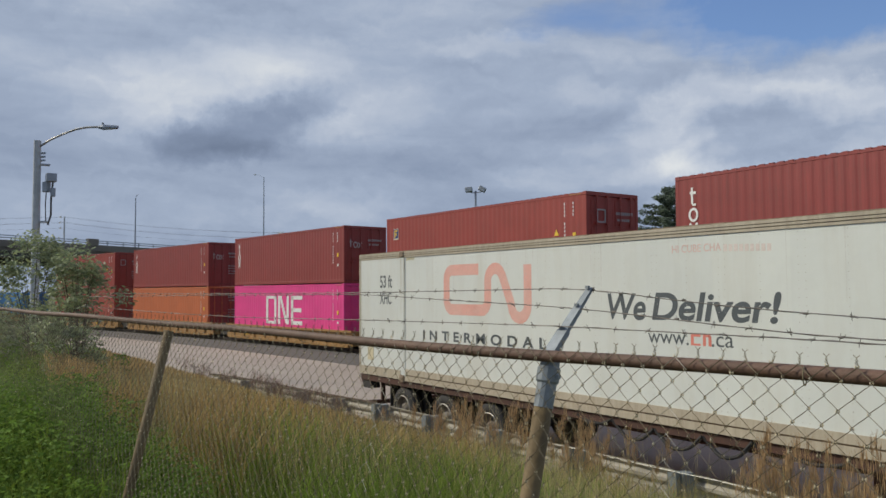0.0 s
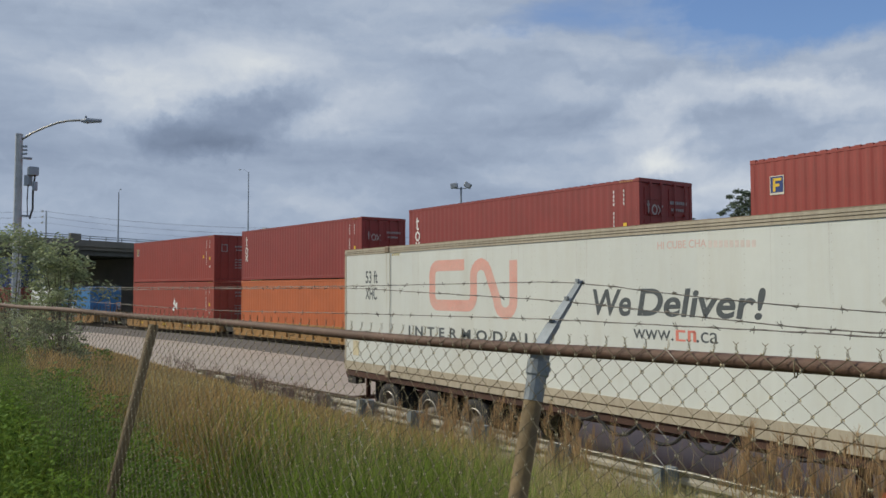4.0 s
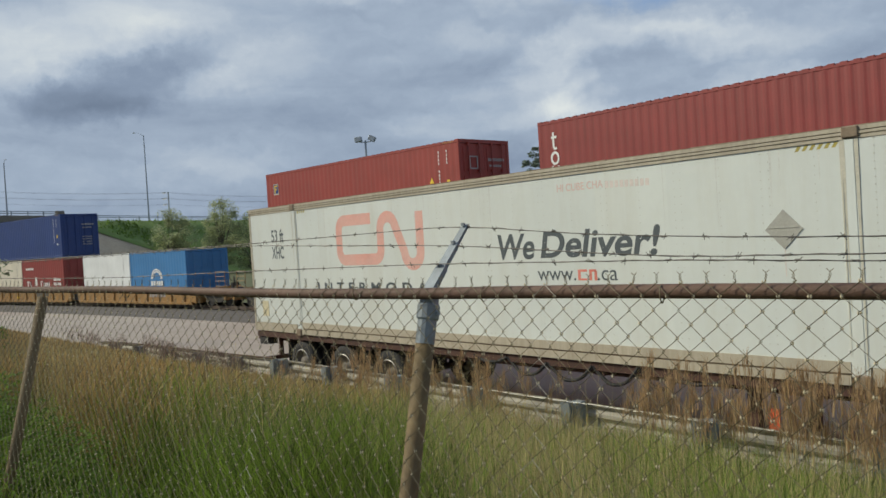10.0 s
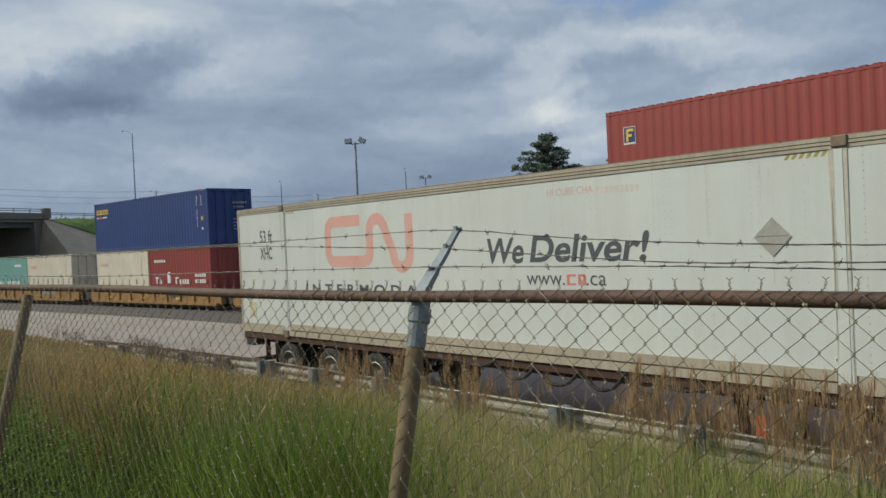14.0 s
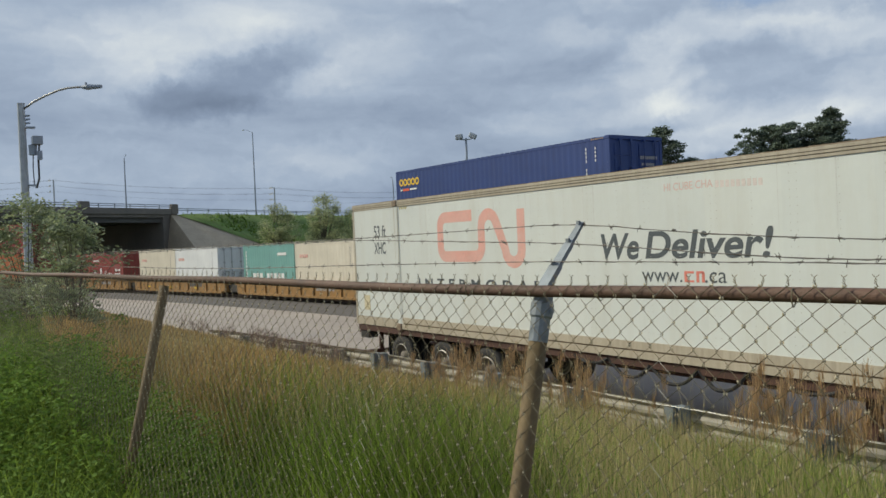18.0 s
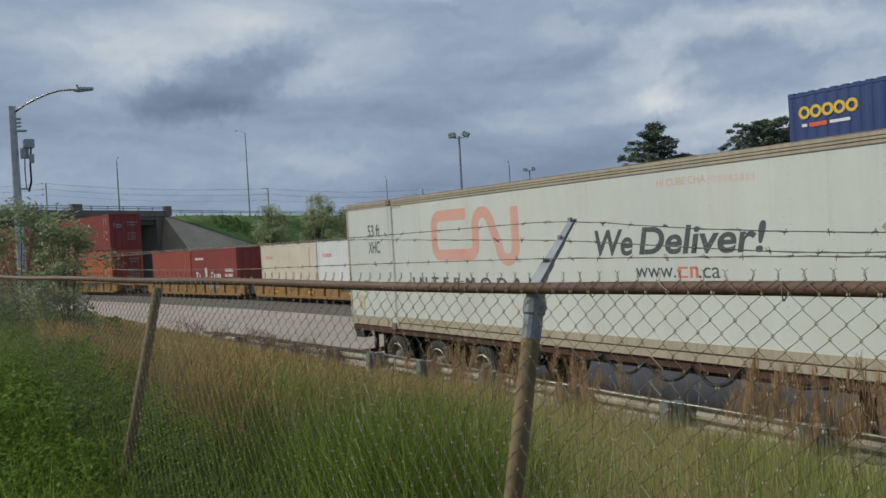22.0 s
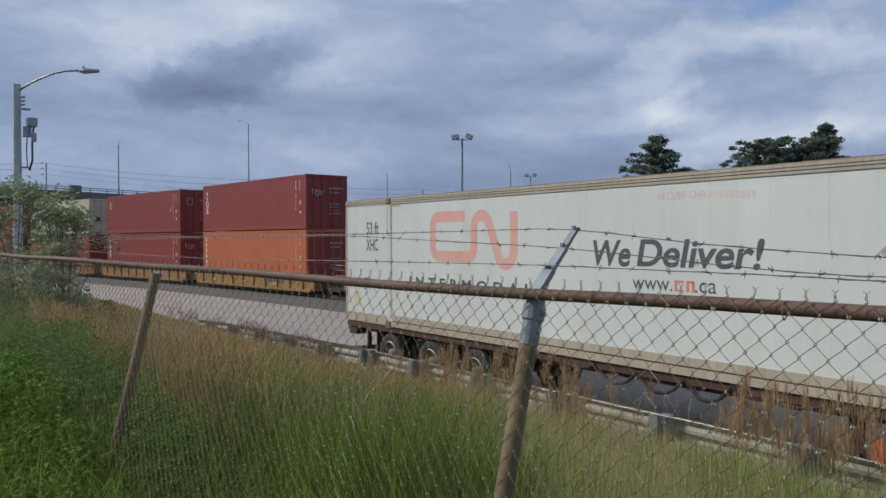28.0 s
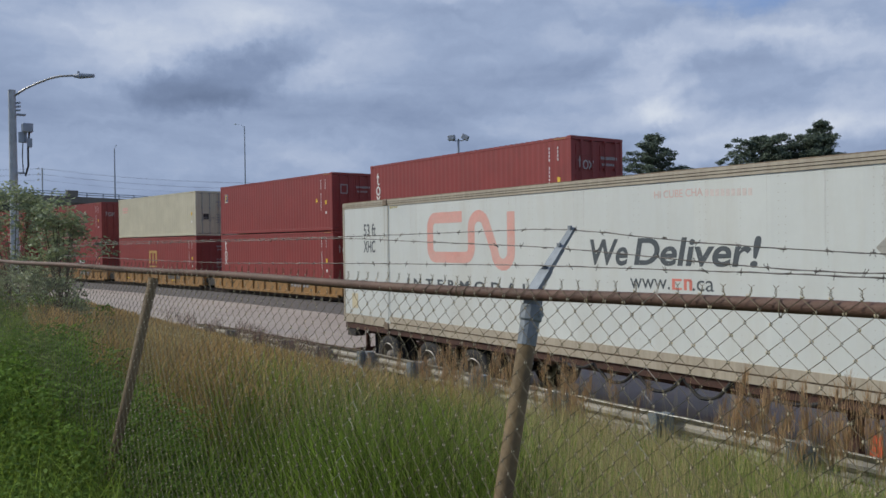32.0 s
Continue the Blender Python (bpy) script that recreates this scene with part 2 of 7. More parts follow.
M_CASTING = material("rusty_casting", (0.30, 0.24, 0.17), rough=0.75, vary=0.5, scale=9, dirt=(0.10, 0.05, 0.03), dirt_amount=0.7)
M_GROOVE = material("darker_rail_groove", (0.37, 0.315, 0.235), rough=0.75, vary=0.3, scale=7)
M_BROWNSTEEL = material("brown_chassis_steel", (0.080, 0.034, 0.023), rough=0.65, vary=0.3, scale=4, dirt=(0.05, 0.035, 0.03), dirt_amount=0.5)
M_DARKSTEEL = material("dark_dirty_steel", (0.035, 0.032, 0.030), rough=0.7, vary=0.4, scale=5)
M_RUBBER = material("tyre_rubber", (0.028, 0.027, 0.027), rough=0.85, vary=0.25, scale=10)
M_ALU = material("dull_aluminium", (0.36, 0.35, 0.33), rough=0.5, metal=0.6, vary=0.2, scale=8)
M_GALV = material("weathered_galvanised_steel", (0.42, 0.43, 0.42), rough=0.5, metal=0.55, vary=0.3, scale=7, dirt=(0.20, 0.15, 0.10), dirt_amount=0.35)
M_RIM = material("dirty_wheel_steel", (0.16, 0.14, 0.12), rough=0.7, metal=0.2, vary=0.35, scale=9)
M_GUARD = material("guardrail_galvanised", (0.46, 0.435, 0.38), rough=0.55, metal=0.25, vary=0.2, scale=4, dirt=(0.25, 0.20, 0.15), dirt_amount=0.4)
M_WIRE = material("fence_wire", (0.20, 0.165, 0.10), rough=0.6, metal=0.0, vary=0.4, scale=14, spec=0.3)
M_NEWWIRE = material("bright_fence_wire", (0.55, 0.50, 0.40), rough=0.4, metal=0.3, vary=0.4, scale=14)
M_DARKWIRE = material("dark_brown_fence_wire", (0.10, 0.08, 0.05), rough=0.65, metal=0.1, vary=0.4, scale=14)
M_BARB = material("barbed_wire_steel", (0.12, 0.11, 0.10), rough=0.6, metal=0.5, vary=0.4, scale=20)
M_KNUCKLE = material("wire_glint", (0.70, 0.60, 0.40), rough=0.4, metal=0.0, vary=0.15, scale=30, island=0.15, spec=0.5)
M_RUSTPIPE = material("rust_pipe", (0.115, 0.06, 0.040), rough=0.7, vary=0.5, scale=6, grain=60, bump=0.4, dirt=(0.16, 0.105, 0.07), dirt_amount=0.45)
M_RUSTPOST = material("rust_post", (0.17, 0.12, 0.05), rough=0.75, vary=0.45, scale=5, grain=60, bump=0.3, dirt=(0.10, 0.06, 0.04), dirt_amount=0.6)
M_ARM = material("blue_grey_arm", (0.235, 0.265, 0.29), rough=0.6, metal=0.2, vary=0.3, scale=12)
M_INK = material("dark_lettering", (0.085, 0.10, 0.11), rough=0.5, vary=0.15, scale=8, bump=0)
M_REDINK = material("faded_red_marking", (0.74, 0.35, 0.29), rough=0.5, vary=0.12, scale=3, bump=0, dirt=(0.71, 0.59, 0.53), dirt_amount=0.65, dirt_scale=(0.6, 0.6, 0.6))
M_CLEARRED = material("clear_red_marking", (0.70, 0.22, 0.17), rough=0.5, vary=0.12, scale=3, bump=0)
M_FADED = material("almost_faded_lettering", (0.70, 0.62, 0.575), rough=0.5, vary=0.1, scale=3, bump=0)
M_PALERED = material("pale_red_lettering", (0.71, 0.49, 0.44), rough=0.5, vary=0.1, scale=3, bump=0)
M_WHITEMARK = material("white_marking", (0.75, 0.75, 0.73), rough=0.5, vary=0.1, bump=0)
M_YELLOWMARK = material("yellow_marking", (0.75, 0.50, 0.05), rough=0.5, vary=0.1, bump=0)
M_PLACARD = material("grey_placard", (0.40, 0.39, 0.35), rough=0.5, vary=0.15, scale=6)
M_ORANGEMARK = material("orange_plastic", (0.70, 0.12, 0.05), rough=0.5, vary=0.15, scale=6)
M_PAVING = material("slope_paving_concrete", (0.45, 0.37, 0.265), rough=0.92, vary=0.2, scale=0.4, grain=5, dirt=(0.2, 0.18, 0.15), dirt_amount=0.3)
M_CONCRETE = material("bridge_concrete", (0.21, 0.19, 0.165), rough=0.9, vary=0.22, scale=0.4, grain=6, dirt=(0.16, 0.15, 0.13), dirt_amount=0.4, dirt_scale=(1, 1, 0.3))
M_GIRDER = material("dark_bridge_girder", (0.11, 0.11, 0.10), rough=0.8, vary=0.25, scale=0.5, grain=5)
M_ROAD = material("pale_asphalt", (0.36, 0.312, 0.27), rough=0.92, vary=0.18, scale=0.25, grain=30, bump=0.3, dirt=(0.17, 0.15, 0.14), dirt_amount=0.4, dirt_scale=(0.3, 1.2, 1))
M_SAND = material("sandy_gravel", (0.58, 0.50, 0.36), rough=0.95, vary=0.2, scale=1.5, grain=40, bump=0.5, dirt=(0.22, 0.19, 0.12), dirt_amount=0.35)
M_BALLAST = material("ballast_stone", (0.105, 0.095, 0.09), rough=0.95, vary=0.35, scale=6, grain=25, bump=0.8)
M_GROUND = material("soil_and_turf", (0.10, 0.095, 0.045), rough=0.95, vary=0.4, scale=0.7, grain=12, bump=0.5, dirt=(0.05, 0.09, 0.02), dirt_amount=0.7)
M_HILL = material("embankment_turf", (0.13, 0.22, 0.05), rough=0.95, vary=0.4, scale=0.35, grain=3, bump=0.6, dirt=(0.16, 0.14, 0.06), dirt_amount=0.5)
M_RAILSTEEL = material("rail_steel", (0.16, 0.12, 0.10), rough=0.5, metal=0.6, vary=0.3, scale=4)
M_TIE = material("tie_wood", (0.07, 0.055, 0.045), rough=0.9, vary=0.3, scale=3)
# both pole colours are paler and bluer, with haze put into them
M_POLE = material("pole_grey", (0.31, 0.355, 0.42), rough=0.55, metal=0.1, vary=0.2, scale=3)
M_WOODPOLE = material("haze_pale_wood_pole", (0.48, 0.51, 0.54), rough=0.9, vary=0.3, scale=3)
M_LAMPGLASS = material("lamp_lens", (0.5, 0.52, 0.53), rough=0.2, vary=0.1, bump=0)

# ---------------------------------------------------------------- mesh helpers


def add_box(bm, x0, x1, y0, y1, z0, z1):
    v = [bm.verts.new((x, y, z)) for z in (z0, z1) for y in (y0, y1) for x in (x0, x1)]
    for f in ((0, 2, 3, 1), (4, 5, 7, 6), (0, 1, 5, 4), (2, 6, 7, 3), (0, 4, 6, 2), (1, 3, 7, 5)):
        bm.faces.new([v[i] for i in f])
    return v


def add_tube(bm, pts, radius, n=8, cap=True, radii=None):
    pts = [Vector(p) for p in pts]
    rings = []
    for i, p in enumerate(pts):
        a = pts[max(i - 1, 0)]
        b = pts[min(i + 1, len(pts) - 1)]
        d = (b - a).normalized()
        u = d.cross(Vector((0, 0, 1)))
        if u.length < 1e-3:
            u = d.cross(Vector((0, 1, 0)))
        u.normalize()
        w = d.cross(u)
        r = radii[i] if radii else radius
        rings.append([bm.verts.new(p + r * (math.cos(2 * math.pi * k / n) * u + math.sin(2 * math.pi * k / n) * w)) for k in range(n)])
    for r0, r1 in zip(rings, rings[1:]):
        for k in range(n):
            bm.faces.new((r0[k], r0[(k + 1) % n], r1[(k + 1) % n], r1[k]))
    if cap:
        bm.faces.new(rings[0][::-1])
        bm.faces.new(rings[-1])


def add_poly(bm, pts):
    return bm.faces.new([bm.verts.new(p) for p in pts])


def box(*a, bevel=0.0):
    bm = bmesh.new()
    add_box(bm, *a)
    if bevel:
        bmesh.ops.bevel(bm, geom=list(bm.edges), offset=bevel, segments=1, affect="EDGES")
    return bm


def boxes(*rows):
    bm = bmesh.new()
    for r in rows:
        add_box(bm, *r)
    return bm


def tube(pts, radius, n=8, radii=None):
    bm = bmesh.new()
    add_tube(bm, pts, radius, n, True, radii)
    return bm


def to_mesh(name, bm, mat=None, smooth=False):
    bmesh.ops.recalc_face_normals(bm, faces=list(bm.faces))
    me = bpy.data.meshes.new(name)
    bm.to_mesh(me)
    bm.free()
    if smooth:
        me.shade_smooth()
    if mat:
        me.materials.append(mat)
    return me


def part(name, bm, mat, parent, label="", smooth=False):
    ob = new(name, to_mesh(name, bm, mat, smooth))
    ob.parent = parent
    if label:
        tagged(ob, label)
    return ob


def shared(name, me, mat, parent, m=None):
    """A part on mesh data that other things use too, with its own paint."""
    ob = new(name, me)
    ob.parent = parent
    if mat:
        ob.material_slots[0].link = "OBJECT"
        ob.material_slots[0].material = mat
    if m is not None:
        ob.matrix_basis = m
    return ob


def thing(name, label, category, group="", m=None):
    ob = new(name)
    ob.empty_display_size = 0.3
    tagged(ob, label, category, group)
    if m is not None:
        ob.matrix_basis = m
    return ob


def lettering(text, height, mat, parent, m, label="", shear=0.0, bold=0.0, width=None, spacing=1.0):
    """Flat raised letters, cap height as given, from the built-in font."""
    cu = bpy.data.curves.new("letters", "FONT")
    cu.body, cu.size, cu.shear, cu.offset, cu.extrude, cu.space_character = text, height / 0.69, shear, bold, 0.0006, spacing
    tmp = new("letters_tmp", cu)
    dg = bpy.context.evaluated_depsgraph_get()
    me = bpy.data.meshes.new_from_object(tmp.evaluated_get(dg))
    bpy.data.objects.remove(tmp)
    if width:
        xs = [v.co.x for v in me.vertices]
        lo, k = min(xs), width / (max(xs) - min(xs))
        for v in me.vertices:
            v.co.x = (v.co.x - lo) * k
    # one object for each letter: islands of the mesh that stand over one another belong together
    bm = bmesh.new()
    bm.from_mesh(me)
    bpy.data.meshes.remove(me)
    bm.verts.index_update()
    left, groups = set(bm.faces), []
    while left:
        todo, island = [left.pop()], set()
        while todo:
            f = todo.pop()
            island.add(f)
            for v in f.verts:
                for g in v.link_faces:
                    if g in left:
                        left.discard(g)
                        todo.append(g)
        xs = [v.co.x - shear * v.co.y for f in island for v in f.verts]
        groups.append([min(xs), max(xs), island])
    groups.sort(key=lambda g: g[0])
    letters = []
    for lo, hi, island in groups:
        if letters and lo < letters[-1][1] - 0.4 * (hi - lo):
            letters[-1][1] = max(hi, letters[-1][1])
            letters[-1][2] |= island
        else:
            letters.append([lo, hi, set(island)])
    for lo, hi, island in letters:
        one = bmesh.new()
        seen = {}
        for f in sorted(island, key=lambda f: f.index):
            for v in f.verts:
                if v not in seen:
                    seen[v] = one.verts.new(v.co)
            one.faces.new([seen[v] for v in f.verts])
        ob = part("letter", one, mat, parent, label)
        ob.matrix_basis = m
    bm.free()


# ---------------------------------------------------------------- the railway line
TRACK_Y, TRACK_TURN, CURVE, CURVE_START = 18.017, radians(-1.489), -0.003417, -7.316
HALF_WIDTH = 1.22


def track(s, side=0.0):
    """Plan of the line: the near face of the boxes at s metres along it, shifted sideways (away from the fence) by side."""
    a = min(s - CURVE_START, 0.0)
    s0 = max(s, CURVE_START)
    th = TRACK_TURN + CURVE * a
    x = s0 * math.cos(TRACK_TURN) + (math.sin(th) - math.sin(TRACK_TURN)) / CURVE
    y = TRACK_Y + s0 * math.sin(TRACK_TURN) - (math.cos(th) - math.cos(TRACK_TURN)) / CURVE
    return Vector((x - side * math.sin(th), y + side * math.cos(th), 0)), th


def sweep(profile, s_rows):
    """A strip along the line; profile: (side, z) points from the near to the far side, closed below by its own ends."""
    bm = bmesh.new()
    rows = []
    for s in s_rows:
        row = []
        for side, z in profile:
            p, _ = track(s, side)
            row.append(bm.verts.new((p.x, p.y, z)))
        rows.append(row)
    n = len(profile)
    for a, b in zip(rows, rows[1:]):
        for k in range(n - 1):
            bm.faces.new((a[k], a[k + 1], b[k + 1], b[k]))
    return bm


S_ROWS = [-300 + 6 * i for i in range(85)]
line = thing("railway_track", "single railway track of steel rails on dark stone ballast", "railway track")
tagged(line, kind="structure")
part("ballast", sweep([(-1.8, 0.0), (-1.0, 0.25), (3.44, 0.25), (4.3, 0.0)], S_ROWS), M_BALLAST, line)
for side in (HALF_WIDTH - 0.755, HALF_WIDTH + 0.685):
    part("rail", sweep([(side, 0.25), (side, 0.42), (side + 0.07, 0.42), (side + 0.07, 0.25)], S_ROWS), M_RAILSTEEL, line)
tie_me = to_mesh("tie", box(-0.11, 0.11, -1.25, 1.25, 0.17, 0.285), M_TIE)
for i in range(150):
    s = -100 + 0.9 * i
    p, th = track(s, HALF_WIDTH)
    shared("tie", tie_me, None, line, pose(p.x, p.y, 0, 0, 0, math.degrees(th)))

# ---------------------------------------------------------------- ground and road


def ground_z(x, y):
    k = min(max((y - 2.26) / 5.1, 0.0), 1.0)
    k = k * k * (3 - 2 * k)
    z = 1.14 * (1 - k)
    if -60 < x < 8 and 1 < y < 8.2:
        z += 0.05 * noise.noise((x * 0.8, y * 0.8, 0)) * (1 if y < 7.6 else 0)
    return z


def make_ground():
    xs = [-2500, -900, -400, -200] + [-120 + 4 * i for i in range(16)] + [-58 + 1.0 * i for i in range(66)] + [12, 30, 80, 250, 900, 2500]
    ys = [-2500, -600, -150, -40, -10, -3, 0, 1, 2] + [2.4 + 0.4 * i for i in range(14)] + [8.4, 9, 30, 80, 200, 600, 2500]
    bm = bmesh.new()
    grid = [[bm.verts.new((x, y, ground_z(x, y) - (0.02 if y > 8.2 else 0))) for x in xs] for y in ys]
    for r0, r1 in zip(grid, grid[1:]):
        for k in range(len(xs) - 1):
            bm.faces.new((r0[k], r0[k + 1], r1[k + 1], r1[k]))
    g = new("ground", to_mesh("ground", bm, M_GROUND, True))
    tagged(g, "grassy ground sloping down from the fence to the road", "ground", kind="structure")


make_ground()


def make_road():
    bm = bmesh.new()
    near = [-140, -100, -70, -50, -30, -10, 10, 40, 120]
    rows = []
    for x in near:
        y0 = 8.84 - max(0.0, (-x - 35)) * 0.12
        p = min((track(s, -1.8)[0] for s in range(-200, 200, 2)), key=lambda q: abs(q.x - x))
        rows.append((bm.verts.new((x, y0, 0.012)), bm.verts.new((p.x, p.y + 0.3, 0.012))))
    for a, b in zip(rows, rows[1:]):
        bm.faces.new((a[0], b[0], b[1], a[1]))
    r = new("road", to_mesh("road", bm, M_ROAD))
    tagged(r, "worn pale grey yard road beside the railway track", "road", kind="structure")


make_road()


def make_shoulder():
    """Sandy verge under the guardrail."""
    bm = bmesh.new()
    rows = []
    for k in range(60):
        x = -30 + 0.75 * k
        near = 7.95 + 0.16 * noise.noise((x * 0.7, 3.0, 0)) + 0.08 * noise.noise((x * 2.9, 1.0, 0))
        rows.append((bm.verts.new((x, near, 0.004)), bm.verts.new((x, near + 0.2, 0.035)), bm.verts.new((x, 8.9, 0.03)), bm.verts.new((x, 9.02 + 0.05 * noise.noise((x, 0, 0)), 0.014))))
    for a, b in zip(rows, rows[1:]):
        for k in range(3):
            bm.faces.new((a[k], b[k], b[k + 1], a[k + 1]))
    ob = new("road_shoulder", to_mesh("road_shoulder", bm, M_SAND, True))
    tagged(ob, "pale sandy verge under the guardrail", "verge", kind="structure")


make_shoulder()

# ---------------------------------------------------------------- freight containers of the train
WIDTH = 2.438
BOX_CACHE = {}


def corrugated_wall(length, height):
    bm = bmesh.new()
    x0, x1, z0, z1 = 0.10, length - 0.10, 0.15, height - 0.10
    pitch = (x1 - x0) / round((x1 - x0) / 0.275)
    pts = [(x0, 0.006)]
    x = x0
    while x < x1 - 0.01:
        for f, d in ((0.13, 0.006), (0.37, 0.015), (0.63, 0.015), (0.87, 0.006)):
            pts.append((x + f * pitch, d))
        x += pitch
    pts.append((x1, 0.006))
    lo = [bm.verts.new((px, py, z0)) for px, py in pts]
    hi = [bm.verts.new((px, py, z1)) for px, py in pts]
    bl = bm.verts.new((x0, 0.06, z0)), bm.verts.new((x1, 0.06, z0)), bm.verts.new((x1, 0.06, z1)), bm.verts.new((x0, 0.06, z1))
    for k in range(len(pts) - 1):
        bm.faces.new((lo[k], lo[k + 1], hi[k + 1], hi[k]))
    bm.faces.new(bl[::-1])
    return bm


def door_leaf(height):
    """Leaf of an end door: flat frame with five shallow sunk panels, in the plane x = 0."""
    w, h = 1.10, height - 0.28
    bm = bmesh.new()
    add_box(bm, -0.05, 0.0, 0.0, w, 0.0, h)
    for k in range(5):
        z = 0.10 + k * (h - 0.1) / 5
        add_box(bm, -0.004, 0.022, 0.10, w - 0.10, z, z + (h - 0.1) / 5 - 0.12)
    return bm


def lock_rod(height):
    h = height - 0.20
    bm = bmesh.new()
    add_tube(bm, [(0.05, 0, 0.0), (0.05, 0, h)], 0.018, 6)
    for z in (0.0, 0.32 * h, 0.62 * h, h - 0.08):
        add_box(bm, 0.0, 0.075, -0.05, 0.05, z, z + 0.07)
    add_box(bm, 0.05, 0.075, -0.02, 0.34, 0.38 * h, 0.38 * h + 0.035)
    return bm


def box_meshes(length, height):
    key = (length, height)
    if key in BOX_CACHE:
        return BOX_CACHE[key]
    d = {}
    blank = M_MAROON
    d["side_wall"] = to_mesh("side_wall", corrugated_wall(length, height), blank)
    d["roof"] = to_mesh("roof", boxes((0.05, length - 0.05, 0.05, WIDTH - 0.05, height - 0.05, height - 0.015),
                                      *[(x, x + 0.14, 0.12, WIDTH - 0.12, height - 0.016, height - 0.002) for x in [0.3 + 0.42 * k for k in range(int((length - 0.6) / 0.42))]]), blank)
    d["floor_frame"] = to_mesh("floor_frame", box(0.1, length - 0.1, 0.08, WIDTH - 0.08, 0.03, 0.14), M_DARKSTEEL)
    rail = box(0.12, length - 0.12, 0.0, 0.07, height - 0.11, height - 0.045, bevel=0.008)
    for k in range(int((length - 0.5) / 0.28)):
        add_box(rail, 0.25 + 0.28 * k, 0.40 + 0.28 * k, 0.004, 0.07, height - 0.046, height - 0.006)
    d["top_rail"] = to_mesh("top_rail", rail, blank)
    d["bottom_rail"] = to_mesh("bottom_rail", box(0.12, length - 0.12, 0.0, 0.07, 0.02, 0.16, bevel=0.008), blank)
    d["corner_post"] = to_mesh("corner_post", box(0.0, 0.13, 0.0, 0.13, 0.12, height - 0.12, bevel=0.012), blank)
    d["corner_casting"] = to_mesh("corner_casting", box(-0.004, 0.176, -0.004, 0.158, 0.0, 0.119, bevel=0.012), blank)
    d["end_header"] = to_mesh("end_header", box(-0.04, 0.0, 0.13, WIDTH - 0.13, 0.0, 0.12), blank)
    d["front_wall"] = to_mesh("front_wall", boxes((0.03, 0.06, 0.13, WIDTH - 0.13, 0.12, height - 0.12),
                                                  *[(0.0, 0.031, 0.2 + 0.24 * k, 0.31 + 0.24 * k, 0.14, height - 0.14) for k in range(9)]), blank)
    d["door"] = to_mesh("door", door_leaf(height), blank)
    d["locking_rod"] = to_mesh("locking_rod", lock_rod(height), blank)
    BOX_CACHE[key] = d
    return d


def flat_marks(rows, mat, parent, name="marking", label=""):
    """Painted bars on the near wall, rows of (x0, x1, z0, z1)."""
    ob = part(name, boxes(*[(x0, x1, -0.004, 0.006, z0, z1) for x0, x1, z0, z1 in rows]), mat, parent, label)
    return tagged(ob, kind="stuff" if len(rows) > 1 else "")


def door_marks(rows, length, mat, parent, label=""):
    """Painted bars on the door end, rows of (y0, y1, z0, z1)."""
    ob = part("door_marking", boxes(*[(length + 0.022, length + 0.03, y0, y1, z0, z1) for y0, y1, z0, z1 in rows]), mat, parent, label)
    return tagged(ob, kind="stuff")


def stroke_marks(paths, w, spot, mat, parent, label):
    """Painted strokes, each a path of (a, b) with half width w; spot puts (a, b) on its face."""
    bm = bmesh.new()
    for pts in paths:
        rows = []
        for i, p in enumerate(pts):
            a, b = pts[max(i - 1, 0)], pts[min(i + 1, len(pts) - 1)]
            d = Vector((b[0] - a[0], b[1] - a[1])).normalized()
            rows.append((bm.verts.new(spot(p[0] - d.y * w, p[1] + d.x * w)), bm.verts.new(spot(p[0] + d.y * w, p[1] - d.x * w))))
        for r0, r1 in zip(rows, rows[1:]):
            bm.faces.new((r0[0], r1[0], r1[1], r0[1]))
    return part("logo", bm, mat, parent, label)


def hook_paths(a, b, k):
    """Upright with a bar and a curled foot, k high."""
    return [[(a, b + k), (a, b + 0.14 * k), (a + 0.07 * k, b + 0.03 * k), (a + 0.26 * k, b + 0.05 * k)], [(a - 0.16 * k, b + 0.70 * k), (a + 0.26 * k, b + 0.70 * k)]]


def loop_paths(a, b, k):
    """Round loop."""
    c, r = (a + 0.07 * k, b + 0.36 * k), 0.33 * k
    arc = [(c[0] + 0.82 * r * math.cos(radians(q)), c[1] + r * math.sin(radians(q))) for q in range(0, 361, 30)]
    return [arc]


def cross_paths(a, b, k):
    return [[(a - 0.2 * k, b), (a + 0.34 * k, b + 0.70 * k)], [(a - 0.2 * k, b + 0.70 * k), (a + 0.34 * k, b)]]


def code_column(x, top, n, step=0.125, w=0.036, h=0.085):
    return [(x, x + w, top - k * step - h, top - k * step) for k in range(n)]


